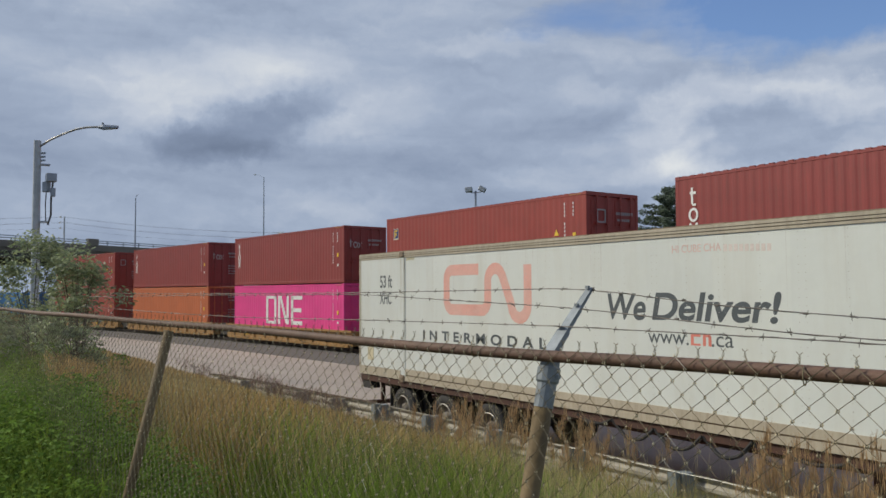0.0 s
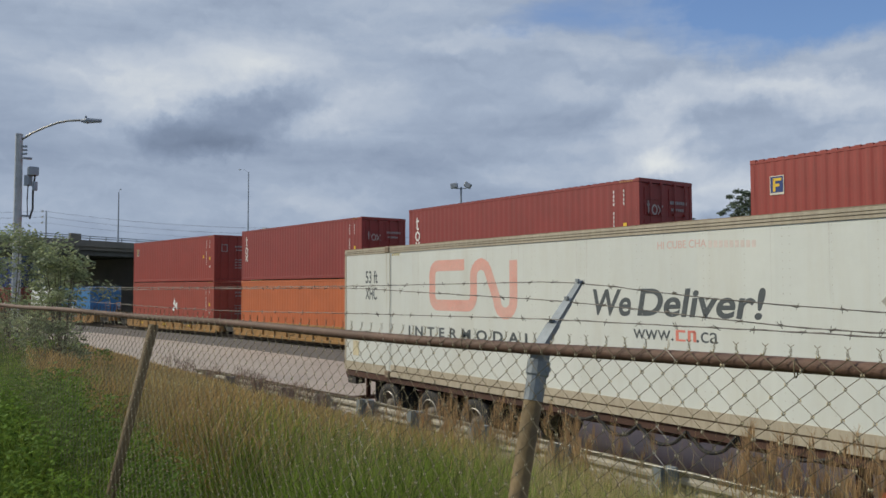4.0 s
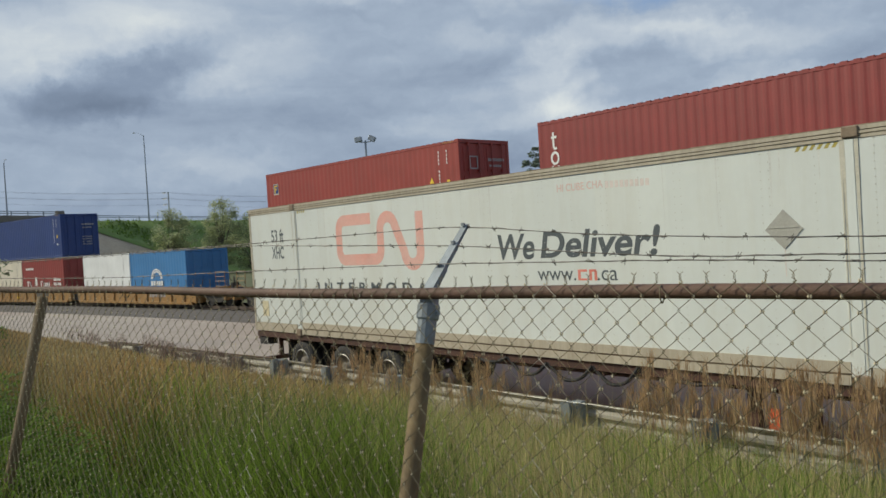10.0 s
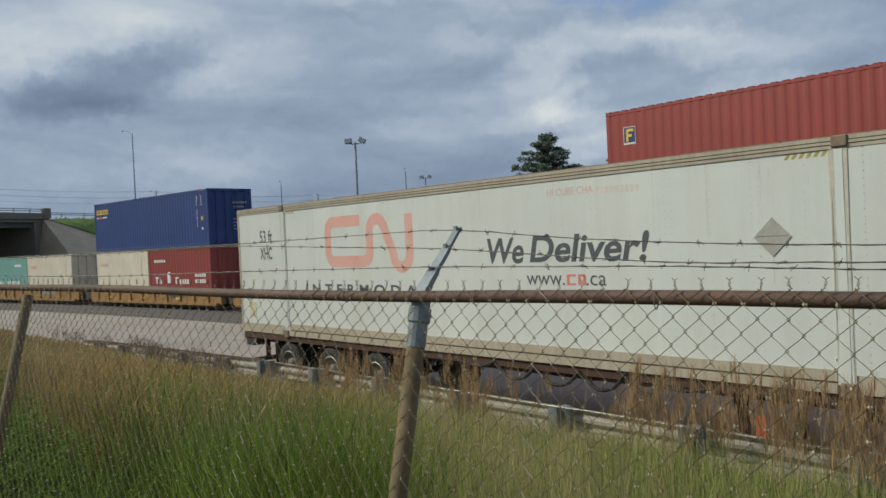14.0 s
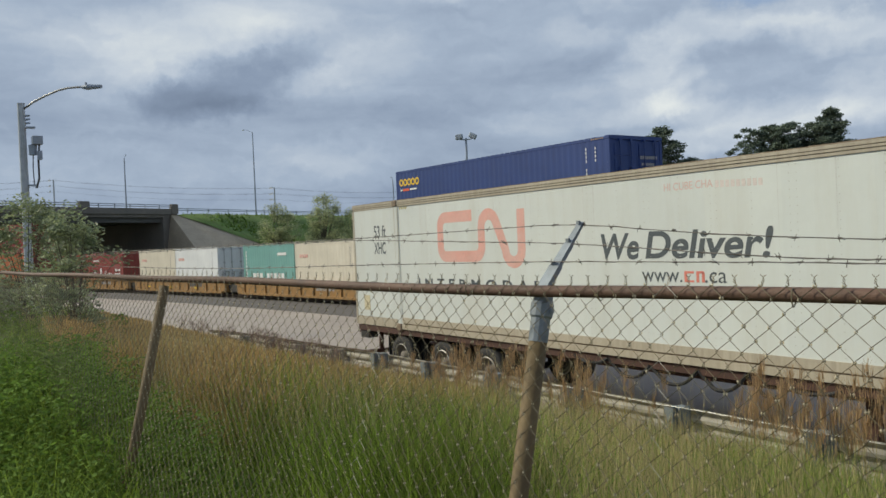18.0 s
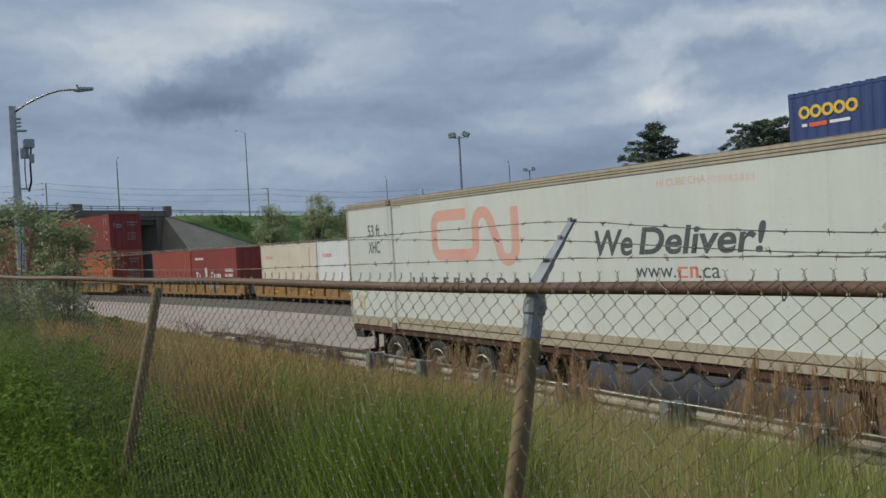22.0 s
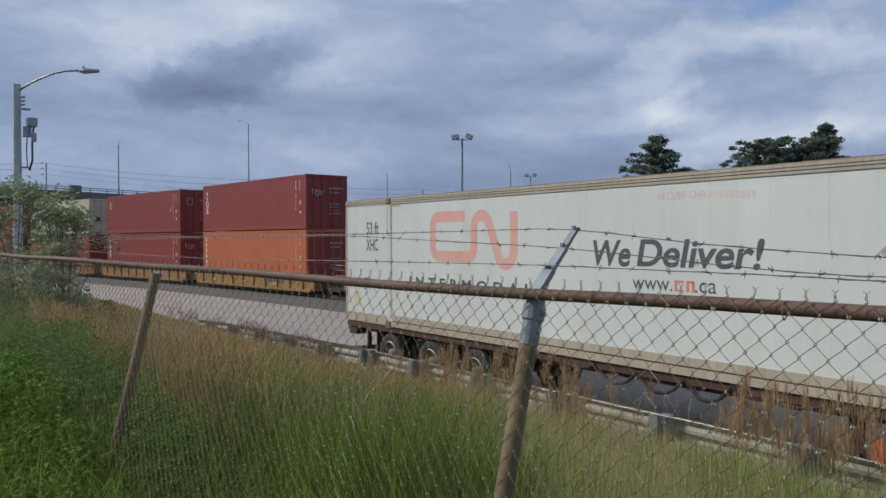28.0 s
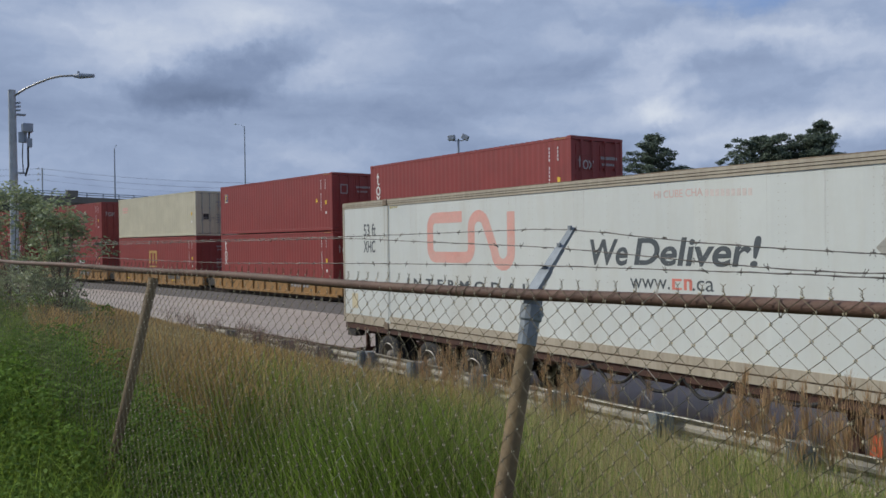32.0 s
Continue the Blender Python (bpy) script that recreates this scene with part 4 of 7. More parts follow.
def make_trailer():
    c = thing("intermodal_container", "long dirty white intermodal container with faded red logo", "freight container")
    w = 2.55
    seams = [POST_A + 0.2 + 0.605 * k for k in range(20)]
    wall = bmesh.new()
    add_box(wall, TX0 + 0.06, TX1 - 0.06, TY + 0.02, TY + 0.06, TZ0 + 0.22, TZ1 - 0.12)
    part("side_wall", wall, M_TRAILER, c, "dirty white riveted aluminium side")
    sheet = to_mesh("side_sheet", boxes((0.004, 1.206, 0.012, 0.021, TZ0 + 0.24, TZ1 - 0.14)), M_TRAILER)
    for k in range(10):
        ob = shared("side_sheet", sheet, None, c, pose(POST_A + 0.115 + 1.2 * k, TY - 0.0005 * (k % 2), 0))
    for a, b in ((TX0 + 0.092, POST_A - 0.0005), (POST_B + 0.0005, TX1 - 0.092)):
        part("side_sheet", boxes((a, b, TY + 0.004, TY + 0.022, TZ0 + 0.225, TZ1 - 0.14)), M_TRAILER, c)
    part("far_wall", box(TX0 + 0.06, TX1 - 0.06, TY + w - 0.06, TY + w, TZ0 + 0.2, TZ1 - 0.1), M_TRAILER, c)
    part("roof", box(TX0 + 0.04, TX1 - 0.04, TY + 0.03, TY + w - 0.02, TZ1 - 0.06, TZ1 - 0.012), M_TRAILER, c)
    part("floor_frame", box(TX0 + 0.1, TX1 - 0.1, TY + 0.1, TY + w - 0.1, TZ0 + 0.02, TZ0 + 0.14), M_BROWNSTEEL, c)
    part("front_wall", box(TX1 - 0.08, TX1 - 0.02, TY + 0.02, TY + w - 0.02, TZ0 + 0.1, TZ1 - 0.05), M_TRAILER, c)
    part("rear_door", boxes((TX0 - 0.01, TX0 + 0.05, TY + 0.05, TY + w / 2 - 0.005, TZ0 + 0.1, TZ1 - 0.08)), M_TRAILER, c)
    part("rear_door", boxes((TX0 - 0.01, TX0 + 0.05, TY + w / 2 + 0.005, TY + w - 0.05, TZ0 + 0.1, TZ1 - 0.08)), M_TRAILER, c)
    for z0, z1, y in ((TZ1 - 0.135, TZ1 - 0.098, -0.004), (TZ1 - 0.086, TZ1 - 0.056, -0.012), (TZ1 - 0.044, TZ1, -0.006)):
        part("top_rail", box(TX0 + 0.02, TX1, TY + y, TY + 0.08, z0, z1), M_TRAILER_RAIL, c, "cream ridged top rail")
    # strip behind the ridges, in a darker colour than the rail
    part("rail_groove", box(TX0 + 0.03, TX1 - 0.01, TY + 0.018, TY + 0.07, TZ1 - 0.13, TZ1 - 0.01), M_GROOVE, c)
    part("roof_edge", boxes(*[(TX0 + 0.03 + 1.34 * k, TX0 + 1.355 + 1.34 * k, TY - 0.003 + 0.003 * (k % 3), TY + 0.1, TZ1 + 0.001, TZ1 + 0.012 + 0.004 * (k % 2)) for k in range(12)]), M_CASTING, c, "rust-stained roof edge")
    bot = bmesh.new()
    add_box(bot, POST_A + 0.205, POST_B - 0.205, TY - 0.004, TY + 0.09, TZ0 + 0.145, TZ0 + 0.27)
    add_box(bot, POST_A + 0.205, POST_B - 0.205, TY - 0.018, TY + 0.09, TZ0 + 0.01, TZ0 + 0.118)
    add_box(bot, TX0 + 0.02, POST_A - 0.022, TY + 0.002, TY + 0.09, TZ0 + 0.02, TZ0 + 0.22)
    add_box(bot, POST_B + 0.022, TX1, TY + 0.002, TY + 0.09, TZ0 + 0.02, TZ0 + 0.22)
    # strip between the two bottom ridges, in the castings' darker colour
    part("rail_groove", box(POST_A + 0.21, POST_B - 0.21, TY + 0.02, TY + 0.08, TZ0 + 0.1, TZ0 + 0.16), M_CASTING, c)
    part("bottom_rail", bot, M_TRAILER_RAIL, c, "cream bottom rail with grime")
    for x, s in ((POST_A, 1), (POST_B, -1)):
        a, b = sorted((x, x + s * 0.20))
        part("lifting_post", boxes((a, b, TY + 0.002, TY + 0.1, TZ0 + 0.1, TZ1 - 0.1), (a + 0.05, b - 0.05, TY - 0.004, TY + 0.02, TZ0 + 0.12, TZ1 - 0.12)), M_TRAILER, c)
        a, b = sorted((x - s * 0.02, x + s * 0.17))
        part("corner_casting", box(a, b, TY - 0.03, TY + 0.14, TZ1 - 0.125, TZ1 + 0.008, bevel=0.015), M_CASTING, c, "rust-stained casting")
        part("corner_casting", box(a, b, TY - 0.03, TY + 0.14, TZ0 - 0.03, TZ0 + 0.13, bevel=0.015), M_CASTING, c)
        k0 = x + s * 0.24 if s > 0 else x - 0.72
        tape = bmesh.new()
        for k in range(4 if s > 0 else 6):
            xx = k0 + 0.085 * k
            add_poly(tape, [(xx, TY + 0.0105, TZ1 - 0.205), (xx + 0.045, TY + 0.0105, TZ1 - 0.205), (xx + 0.085, TY + 0.0105, TZ1 - 0.145), (xx + 0.04, TY + 0.0105, TZ1 - 0.145)])
        part("hazard_tape", tape, M_HAZARD, c, "yellow and black hazard stripes")
    part("corner_post", box(TX0, TX0 + 0.09, TY - 0.004, TY + 0.1, TZ0 + 0.02, TZ1 - 0.01, bevel=0.01), M_TRAILER_RAIL, c)
    part("corner_post", box(TX1 - 0.09, TX1, TY - 0.004, TY + 0.1, TZ0 + 0.02, TZ1 - 0.01, bevel=0.01), M_TRAILER_RAIL, c)
    riv = bmesh.new()
    for k, x in enumerate(seams):
        for dx in ((-0.05, 0.05) if k % 2 == 0 else (0.0,)):
            for j in range(24):
                z = TZ0 + 0.32 + j * (TZ1 - TZ0 - 0.5) / 23
                add_box(riv, x + dx - 0.005, x + dx + 0.005, TY + 0.008, TY + 0.014, z - 0.005, z + 0.005)
    for x in [POST_B + 0.16 + 0.3 * k for k in range(6)] + [POST_A - 0.14, TX0 + 0.16]:
        for j in range(30):
            z = TZ0 + 0.3 + j * (TZ1 - TZ0 - 0.45) / 29
            add_box(riv, x - 0.006, x + 0.006, TY - 0.001, TY + 0.006, z - 0.006, z + 0.006)
    tagged(part("rivets", riv, M_RIVET, c), kind="stuff")
    face = TY + 0.0105

    def put(text, x, z, h, mat, label="", **kw):
        return lettering(text, h, mat, c, pose(x, kw.pop("y", face), z, 90, 0, 0), label, **kw)

    put("53 ft", -16.968, 3.186, 0.272, M_INK, "dark letter", width=0.56, y=TY + 0.0028, bold=0.006)
    put("XHC", -16.978, 2.811, 0.262, M_INK, "dark letter", width=0.54, y=TY + 0.0028, bold=0.006)
    put("INTERMODAL", -15.088, 2.071, 0.187, M_INK, "dark letter", width=4.05, bold=0.008, spacing=1.75)
    put("We", -9.548, 2.642, 0.384, M_INK, "bold slanted dark letter", width=0.80, shear=0.18, bold=0.012)
    put("Deliver!", -8.628, 2.652, 0.384, M_INK, "bold slanted dark letter", width=2.18, shear=0.18, bold=0.012)
    put("www.", -8.708, 2.296, 0.220, M_INK, "dark letter", width=0.76)
    put(".ca", -7.548, 2.296, 0.220, M_INK, "dark letter", width=0.36)
    put("HI CUBE CHA", -8.218, 3.617, 0.108, M_PALERED, "faded pale red letter", width=0.86)
    part("faded_marking", boxes(*[(-7.318 + 0.085 * k, -7.258 + 0.085 * k, face - 0.0004, face + 0.002, 3.603 - 0.003 * k, 3.70 - 0.003 * k) for k in range(9)]), M_FADED, c)
    part("address_logo", boxes((-7.908, -7.858, face - 0.0004, face + 0.002, 2.296, 2.455), (-7.858, -7.738, face - 0.0004, face + 0.002, 2.296, 2.324), (-7.858, -7.738, face - 0.0004, face + 0.002, 2.422, 2.455),
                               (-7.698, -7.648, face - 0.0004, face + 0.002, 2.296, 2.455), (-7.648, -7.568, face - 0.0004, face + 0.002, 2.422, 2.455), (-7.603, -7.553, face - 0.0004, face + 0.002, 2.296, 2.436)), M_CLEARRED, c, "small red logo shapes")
    make_big_logo(c, face)
    # run-down dirt below the top rail, the castings and some seams
    rnd = random.Random(17)
    streaks = [(POST_B - 0.02, 2.6, 0.05), (POST_B - 0.16, 1.9, 0.04), (POST_B - 0.19, 2.4, 0.03), (POST_A + 0.03, 1.4, 0.03), (POST_A + 0.17, 2.2, 0.03)]
    streaks += [(rnd.uniform(POST_A + 0.4, POST_B - 0.4), rnd.uniform(0.25, 1.3), rnd.uniform(0.012, 0.04)) for _ in range(15)]
    for i, (x, drop, wide) in enumerate(streaks):
        y = TY - 0.0052 if i < 5 else TY + 0.0108
        top = TZ1 - 0.142
        bm = bmesh.new()
        lx = rx = None
        for k in range(7):
            f = k / 6
            half = wide * (1 - 0.8 * f) * rnd.uniform(0.7, 1.0) / 2
            a, b = bm.verts.new((x - half, y, top - drop * f)), bm.verts.new((x + half, y, top - drop * f))
            if lx:
                bm.faces.new((lx, rx, b, a))
            lx, rx = a, b
        part("dirt_streak", bm, M_RUNDOWN if i < 5 else M_RUNFAINT, c)
    dm = bmesh.new()
    cx, cz, r = -4.735, 2.893, 0.232
    for y, k in ((face - 0.002, 1.0),):
        a = [dm.verts.new((cx + dx * r * k, yy, cz + dz * r * k)) for yy in (y - 0.008, y + 0.004) for dx, dz in ((-1, 0), (0, -1), (1, 0), (0, 1))]
        dm.faces.new(a[:4])
        for q in range(4):
            dm.faces.new((a[q], a[(q + 1) % 4], a[4 + (q + 1) % 4], a[4 + q]))
    pl = part("placard_holder", dm, M_PLACARD, c, "grey diamond-shaped placard holder")
    part("placard_bar", boxes((cx - 0.19, cx + 0.19, face - 0.016, face - 0.009, cz + 0.015, cz + 0.024)), M_PLACARD, pl)
    part("stain", boxes((cx - 0.006, cx + 0.004, face - 0.001, face + 0.002, 2.34, 2.66)), M_FADED, c)
    part("sticker", boxes((-17.57, -17.29, TY - 0.002, TY + 0.006, 1.48, 1.83)), M_PALEYELLOW, c, "pale yellow sticker")
    part("small_label", boxes((-4.07, -3.91, face - 0.002, face + 0.001, 1.46, 1.52)), M_WHITEMARK, c, "small white maker's label")
    part("label_bars", boxes(*[(-4.055 + 0.034 * k, -4.03 + 0.034 * k, face - 0.003, face - 0.001, 1.475, 1.505) for k in range(4)]), M_INK, c)


def make_big_logo(c, face):
    """The faded red mark: an open rounded frame that runs on into a wave."""
    w = 0.11

    def stroke(pts):
        bm = bmesh.new()
        n = len(pts)
        left, right = [], []
        for i, p in enumerate(pts):
            a, b = pts[max(i - 1, 0)], pts[min(i + 1, n - 1)]
            d = Vector((b[0] - a[0], b[1] - a[1]))
            d.normalize()
            nx, nz = -d.y * w, d.x * w
            left.append(bm.verts.new((p[0] + nx, face, p[1] + nz)))
            right.append(bm.verts.new((p[0] - nx, face, p[1] - nz)))
        for i in range(n - 1):
            bm.faces.new((left[i], left[i + 1], right[i + 1], right[i]))
        return bm

    def arc(cx, cz, r, a0, a1, n=8):
        return [(cx + r * math.cos(radians(a0 + (a1 - a0) * k / n)), cz + r * math.sin(radians(a0 + (a1 - a0) * k / n))) for k in range(n + 1)]

    x0, x1, z0, z1, r = -14.168, -12.748, 2.717, 3.514, 0.19
    pts = [(-13.048, z1)] + arc(x0 + r, z1 - r, r, 90, 180) + arc(x0 + r, z0 + r, r, 180, 270) + arc(x1 - r, z0 + r, r, -90, 0)
    pts += arc(x1 + 0.24, z1 - 0.24, 0.24, 180, 30) + [(-12.03, 2.858)] + arc(-11.78, 2.83, 0.235, 205, 360) + [(-11.545, 3.56)]
    part("logo", stroke(pts), M_REDINK, c, "large faded red logo stroke")


M_RUNDOWN = material("rusty_run_down_dirt", (0.56, 0.53, 0.44), rough=0.7, vary=0.25, scale=5, bump=0)
M_RUNFAINT = material("faint_run_down_dirt", (0.625, 0.635, 0.60), rough=0.6, vary=0.1, scale=5, bump=0)
M_RIVET = material("dull_rivet", (0.52, 0.51, 0.46), rough=0.5, vary=0.2, scale=8, bump=0)
M_HAZARD = material("hazard_yellow", (0.40, 0.33, 0.08), rough=0.6, vary=0.3, scale=20)
M_PALEYELLOW = material("pale_yellow_label", (0.62, 0.55, 0.37), rough=0.6, vary=0.15, scale=10)
make_trailer()


def tyre_bm(r=0.48, w=0.26):
    bm = bmesh.new()
    prof = [(r * 0.56, -w / 2 + 0.02), (r * 0.72, -w / 2), (r * 0.93, -w / 2 + 0.01), (r, -w / 2 + 0.06), (r, w / 2 - 0.06), (r * 0.93, w / 2 - 0.01), (r * 0.72, w / 2), (r * 0.56, w / 2 - 0.02)]
    n = 28
    rings = [[bm.verts.new((rr * math.cos(2 * math.pi * k / n), y, rr * math.sin(2 * math.pi * k / n))) for k in range(n)] for rr, y in prof]
    for a, b in zip(rings, rings[1:] + rings[:1]):
        for k in range(n):
            bm.faces.new((a[k], a[(k + 1) % n], b[(k + 1) % n], b[k]))
    return bm


def rim_bm(r=0.28):
    bm = bmesh.new()
    prof = [(r, -0.12), (r * 0.93, -0.10), (r * 0.85, -0.02), (r * 0.45, 0.0), (r * 0.42, -0.09), (0.01, -0.10)]
    n = 20
    rings = [[bm.verts.new((rr * math.cos(2 * math.pi * k / n), y, rr * math.sin(2 * math.pi * k / n))) for k in range(n)] for rr, y in prof]
    for a, b in zip(rings, rings[1:]):
        for k in range(n):
            bm.faces.new((a[k], a[(k + 1) % n], b[(k + 1) % n], b[k]))
    return bm


TYRE = to_mesh("tyre", tyre_bm(), M_RUBBER, True)
RIM = to_mesh("rim", rim_bm(), M_RIM, True)


RING = to_mesh("rim_ring", tube([(0.285 * math.cos(a), -0.125, 0.285 * math.sin(a)) for a in [2 * math.pi * k / 24 for k in range(25)]], 0.012, 6), M_ALU)


def road_wheel(parent, x, y, z):
    w = shared("tyre", TYRE, None, parent, pose(x, y, z))
    shared("rim", RIM, None, w)
    shared("rim_ring", RING, None, w)
    return w


def make_chassis():
    c = thing("container_chassis", "brown steel container chassis with three rear axles, parked on the road", "trailer", m=pose(0, 0, -0.064))
    for y in (TY + 0.62, TY + 1.62):
        part("main_beam", boxes((TX0 + 0.1, TX1 - 0.3, y, y + 0.16, 1.02, 1.13), (TX0 + 0.1, TX1 - 0.3, y + 0.06, y + 0.10, 0.90, 1.02), (TX0 + 0.1, TX1 - 0.3, y, y + 0.16, 0.86, 0.90)), M_BROWNSTEEL, c)
    part("side_beam", boxes((TX0 + 0.05, TX1 - 0.4, TY + 0.025, TY + 0.20, 1.045, 1.168), (TX0 + 0.05, TX1 - 0.4, TY + 2.35, TY + 2.49, 1.03, 1.135)), M_BROWNSTEEL, c)
    for x in (TX0 + 0.1, POST_A, -13.45, -10.65, -7.65, POST_B, TX1 - 0.5):
        part("cross_beam", boxes((x - 0.08, x + 0.08, TY + 0.06, TY + 2.49, 0.97, 1.12)), M_BROWNSTEEL, c)
    for x in (-16.00, -14.35, -12.80):
        for y in (TY + 0.17, TY + 0.47, TY + 2.08, TY + 2.38):
            road_wheel(c, x, y, 0.545)
        part("axle", tube([(x, TY + 0.3, 0.5), (x, TY + 2.25, 0.5)], 0.07), M_DARKSTEEL, c)
        for y in (TY + 0.66, TY + 1.72):
            part("suspension", boxes((x - 0.5, x + 0.3, y, y + 0.10, 0.60, 0.76)), M_DARKSTEEL, c)
    part("rear_bumper", boxes((TX0 + 0.05, TX0 + 0.17, TY + 0.05, TY + 2.5, 0.42, 0.52), (TX0 + 0.08, TX0 + 0.14, TY + 0.55, TY + 0.65, 0.5, 1.0), (TX0 + 0.08, TX0 + 0.14, TY + 1.9, TY + 2.0, 0.5, 1.0)), M_BROWNSTEEL, c)
    part("rear_lamp_box", boxes((TX0 + 0.12, TX0 + 0.5, TY + 0.04, TY + 0.3, 0.86, 1.02)), M_DARKSTEEL, c)
    part("mud_flap", boxes((-16.67, -16.65, TY + 0.1, TY + 0.75, 0.25, 0.98)), M_RUBBER, c)
    for x in (-5.45,):
        for y in (TY + 0.35, TY + 1.95):
            part("landing_leg", boxes((x - 0.07, x + 0.07, y, y + 0.14, 0.12, 1.0), (x - 0.16, x + 0.16, y - 0.1, y + 0.24, 0.02, 0.06), (x - 0.05, x + 0.05, y + 0.02, y + 0.12, 0.05, 0.2)), M_BROWNSTEEL, c)
    for x0, x1, z0, z1, sag in ((-10.3, -9.51, 1.11, 1.115, 0.1), (-9.51, -8.64, 1.115, 1.085, 0.23), (-8.64, -7.75, 1.085, 1.105, 0.24), (-7.75, -6.93, 1.105, 1.15, 0.26), (-6.93, -6.34, 1.15, 1.02, 0.2), (-6.34, -5.61, 1.02, 1.08, 0.05)):
        pts = [(x0 + (x1 - x0) * k / 12, TY + 0.03 + 0.02 * math.sin(k), z0 + (z1 - z0) * k / 12 - sag * 4 * (k / 12) * (1 - k / 12)) for k in range(13)]
        part("air_hose", tube(pts, 0.028, 6), M_RUBBER, c, "black hose hanging in a loop")
    part("marker_plate", boxes((-5.11, -4.97, TY + 0.1, TY + 0.13, 0.52, 0.78)), M_ORANGEMARK, c, "orange marker plate")
    part("marker_bracket", boxes((-5.05, -5.02, TY + 0.12, TY + 0.15, 0.74, 1.05)), M_BROWNSTEEL, c)


make_chassis()


def make_tractor_axles():
    c = thing("road_tractor_frame", "rear frame and wheels of a road tractor under the container", "truck")
    for y in (TY + 0.75, TY + 1.65):
        part("frame_rail", box(-4.05, 1.55, y, y + 0.1, 0.66, 0.90), M_DARKSTEEL, c)
    for x in (-2.95, -1.65):
        for y in (TY + 0.17, TY + 0.47, TY + 2.08, TY + 2.38):
            road_wheel(c, x, y, 0.48)
        part("axle", tube([(x, TY + 0.3, 0.5), (x, TY + 2.25, 0.5)], 0.08), M_DARKSTEEL, c)
    part("fifth_wheel", box(-2.95, -1.75, TY + 0.7, TY + 1.8, 0.90, 0.96), M_DARKSTEEL, c)


make_tractor_axles()


# ---------------------------------------------------------------- guardrail
def make_guardrail():
    """It faces the road: posts and spacer blocks stand on the bank's side of the beam."""
    g = thing("guardrail", "weathered galvanised guardrail on steel posts along the road", "guardrail")
    GY = 8.66
    prof = [(0.0, 0.38), (0.0, 0.40), (0.08, 0.435), (0.08, 0.475), (0.0, 0.515), (0.0, 0.555), (0.08, 0.595), (0.08, 0.635), (0.0, 0.67), (0.0, 0.69)]
    for k in range(5):
        x0 = -15.85 + 3.81 * k
        bm = bmesh.new()
        a = [bm.verts.new((x0, GY + y - 0.002 * (k % 2), z)) for y, z in prof]
        b = [bm.verts.new((x0 + 3.85, GY + y - 0.002 * (k % 2), z)) for y, z in prof]
        for i in range(len(prof) - 1):
            bm.faces.new((a[i], b[i], b[i + 1], a[i + 1]))
        ob = part("beam", bm, M_GUARD, g)
        sol = ob.modifiers.new("thickness", "SOLIDIFY")
        sol.thickness = 0.004
    # older lengths beyond, sinking towards their end, with a dark upper edge
    fall = lambda x: float(np.interp(x, (-28.0, -26.5, -24.0, -21.0, -18.0, -15.85), (-0.34, -0.23, -0.15, -0.10, -0.05, 0.0)))
    for k in range(3):
        xs = [-15.85 - 3.81 * k - 0.635 * i for i in range(7)]
        bm = bmesh.new()
        rows = [[bm.verts.new((x, GY + y + 0.002 * (k % 2), z + fall(x))) for y, z in prof] for x in xs]
        for a, b in zip(rows, rows[1:]):
            for i in range(len(prof) - 1):
                bm.faces.new((a[i], a[i + 1], b[i + 1], b[i]))
        ob = part("beam", bm, M_GUARD, g)
        sol = ob.modifiers.new("thickness", "SOLIDIFY")
        sol.thickness = 0.004
        part("beam_edge", tube([(x, GY - 0.004, 0.692 + fall(x)) for x in xs], 0.016, 6), M_OLDEDGE, ob, "dark upper edge")
    bolt = to_mesh("bolt", boxes((-0.02, 0.02, -0.02, 0.0, -0.02, 0.02)), M_GALV)
    post = to_mesh("post", boxes((-0.075, 0.075, 0.0, 0.012, -0.1, 0.74), (-0.006, 0.006, 0.012, 0.14, -0.1, 0.74), (-0.075, 0.075, 0.14, 0.152, -0.1, 0.74)), M_POSTDARK)
    block = to_mesh("spacer_block", box(-0.085, 0.085, 0.0, 0.19, 0.37, 0.72, bevel=0.012), M_POSTDARK)
    old_block = to_mesh("spacer_block", box(-0.06, 0.06, 0.0, 0.19, 0.37, 0.66, bevel=0.012), M_OLDPOST)
    old_post = to_mesh("post", boxes((-0.05, 0.05, 0.0, 0.012, -0.1, 0.68), (-0.006, 0.006, 0.012, 0.14, -0.1, 0.68), (-0.05, 0.05, 0.14, 0.152, -0.1, 0.68)), M_OLDPOST)
    for k in range(-5, 9):
        x = -15.36 + 2.0 * k
        shared("post", post if k >= 0 else old_post, None, g, pose(x, GY - 0.345, fall(x)))
        shared("spacer_block", block if k >= 0 else old_block, None, g, pose(x, GY - 0.192, fall(x)))
        shared("bolt", bolt, None, g, pose(x + 0.04, GY - 0.346, 0.53 + fall(x)))
    # highlight on the rail's top lip, added as a thin pale tube
    part("cable", tube([(-9.6 + 0.7 * k, GY - 0.35, 0.765 + 0.006 * math.sin(1.9 * k)) for k in range(16)], 0.0045, 5), M_GALV, g, "thin pale line added for the rail's lit lip")


M_OLDPOST = material("dusty_post_steel", (0.25, 0.225, 0.205), rough=0.75, metal=0.1, vary=0.3, scale=8)
M_OLDEDGE = material("dark_rail_edge", (0.10, 0.065, 0.045), rough=0.8, vary=0.4, scale=6)
M_POSTDARK = material("blue_grey_post_steel", (0.20, 0.23, 0.25), rough=0.65, metal=0.2, vary=0.3, scale=8)
make_guardrail()

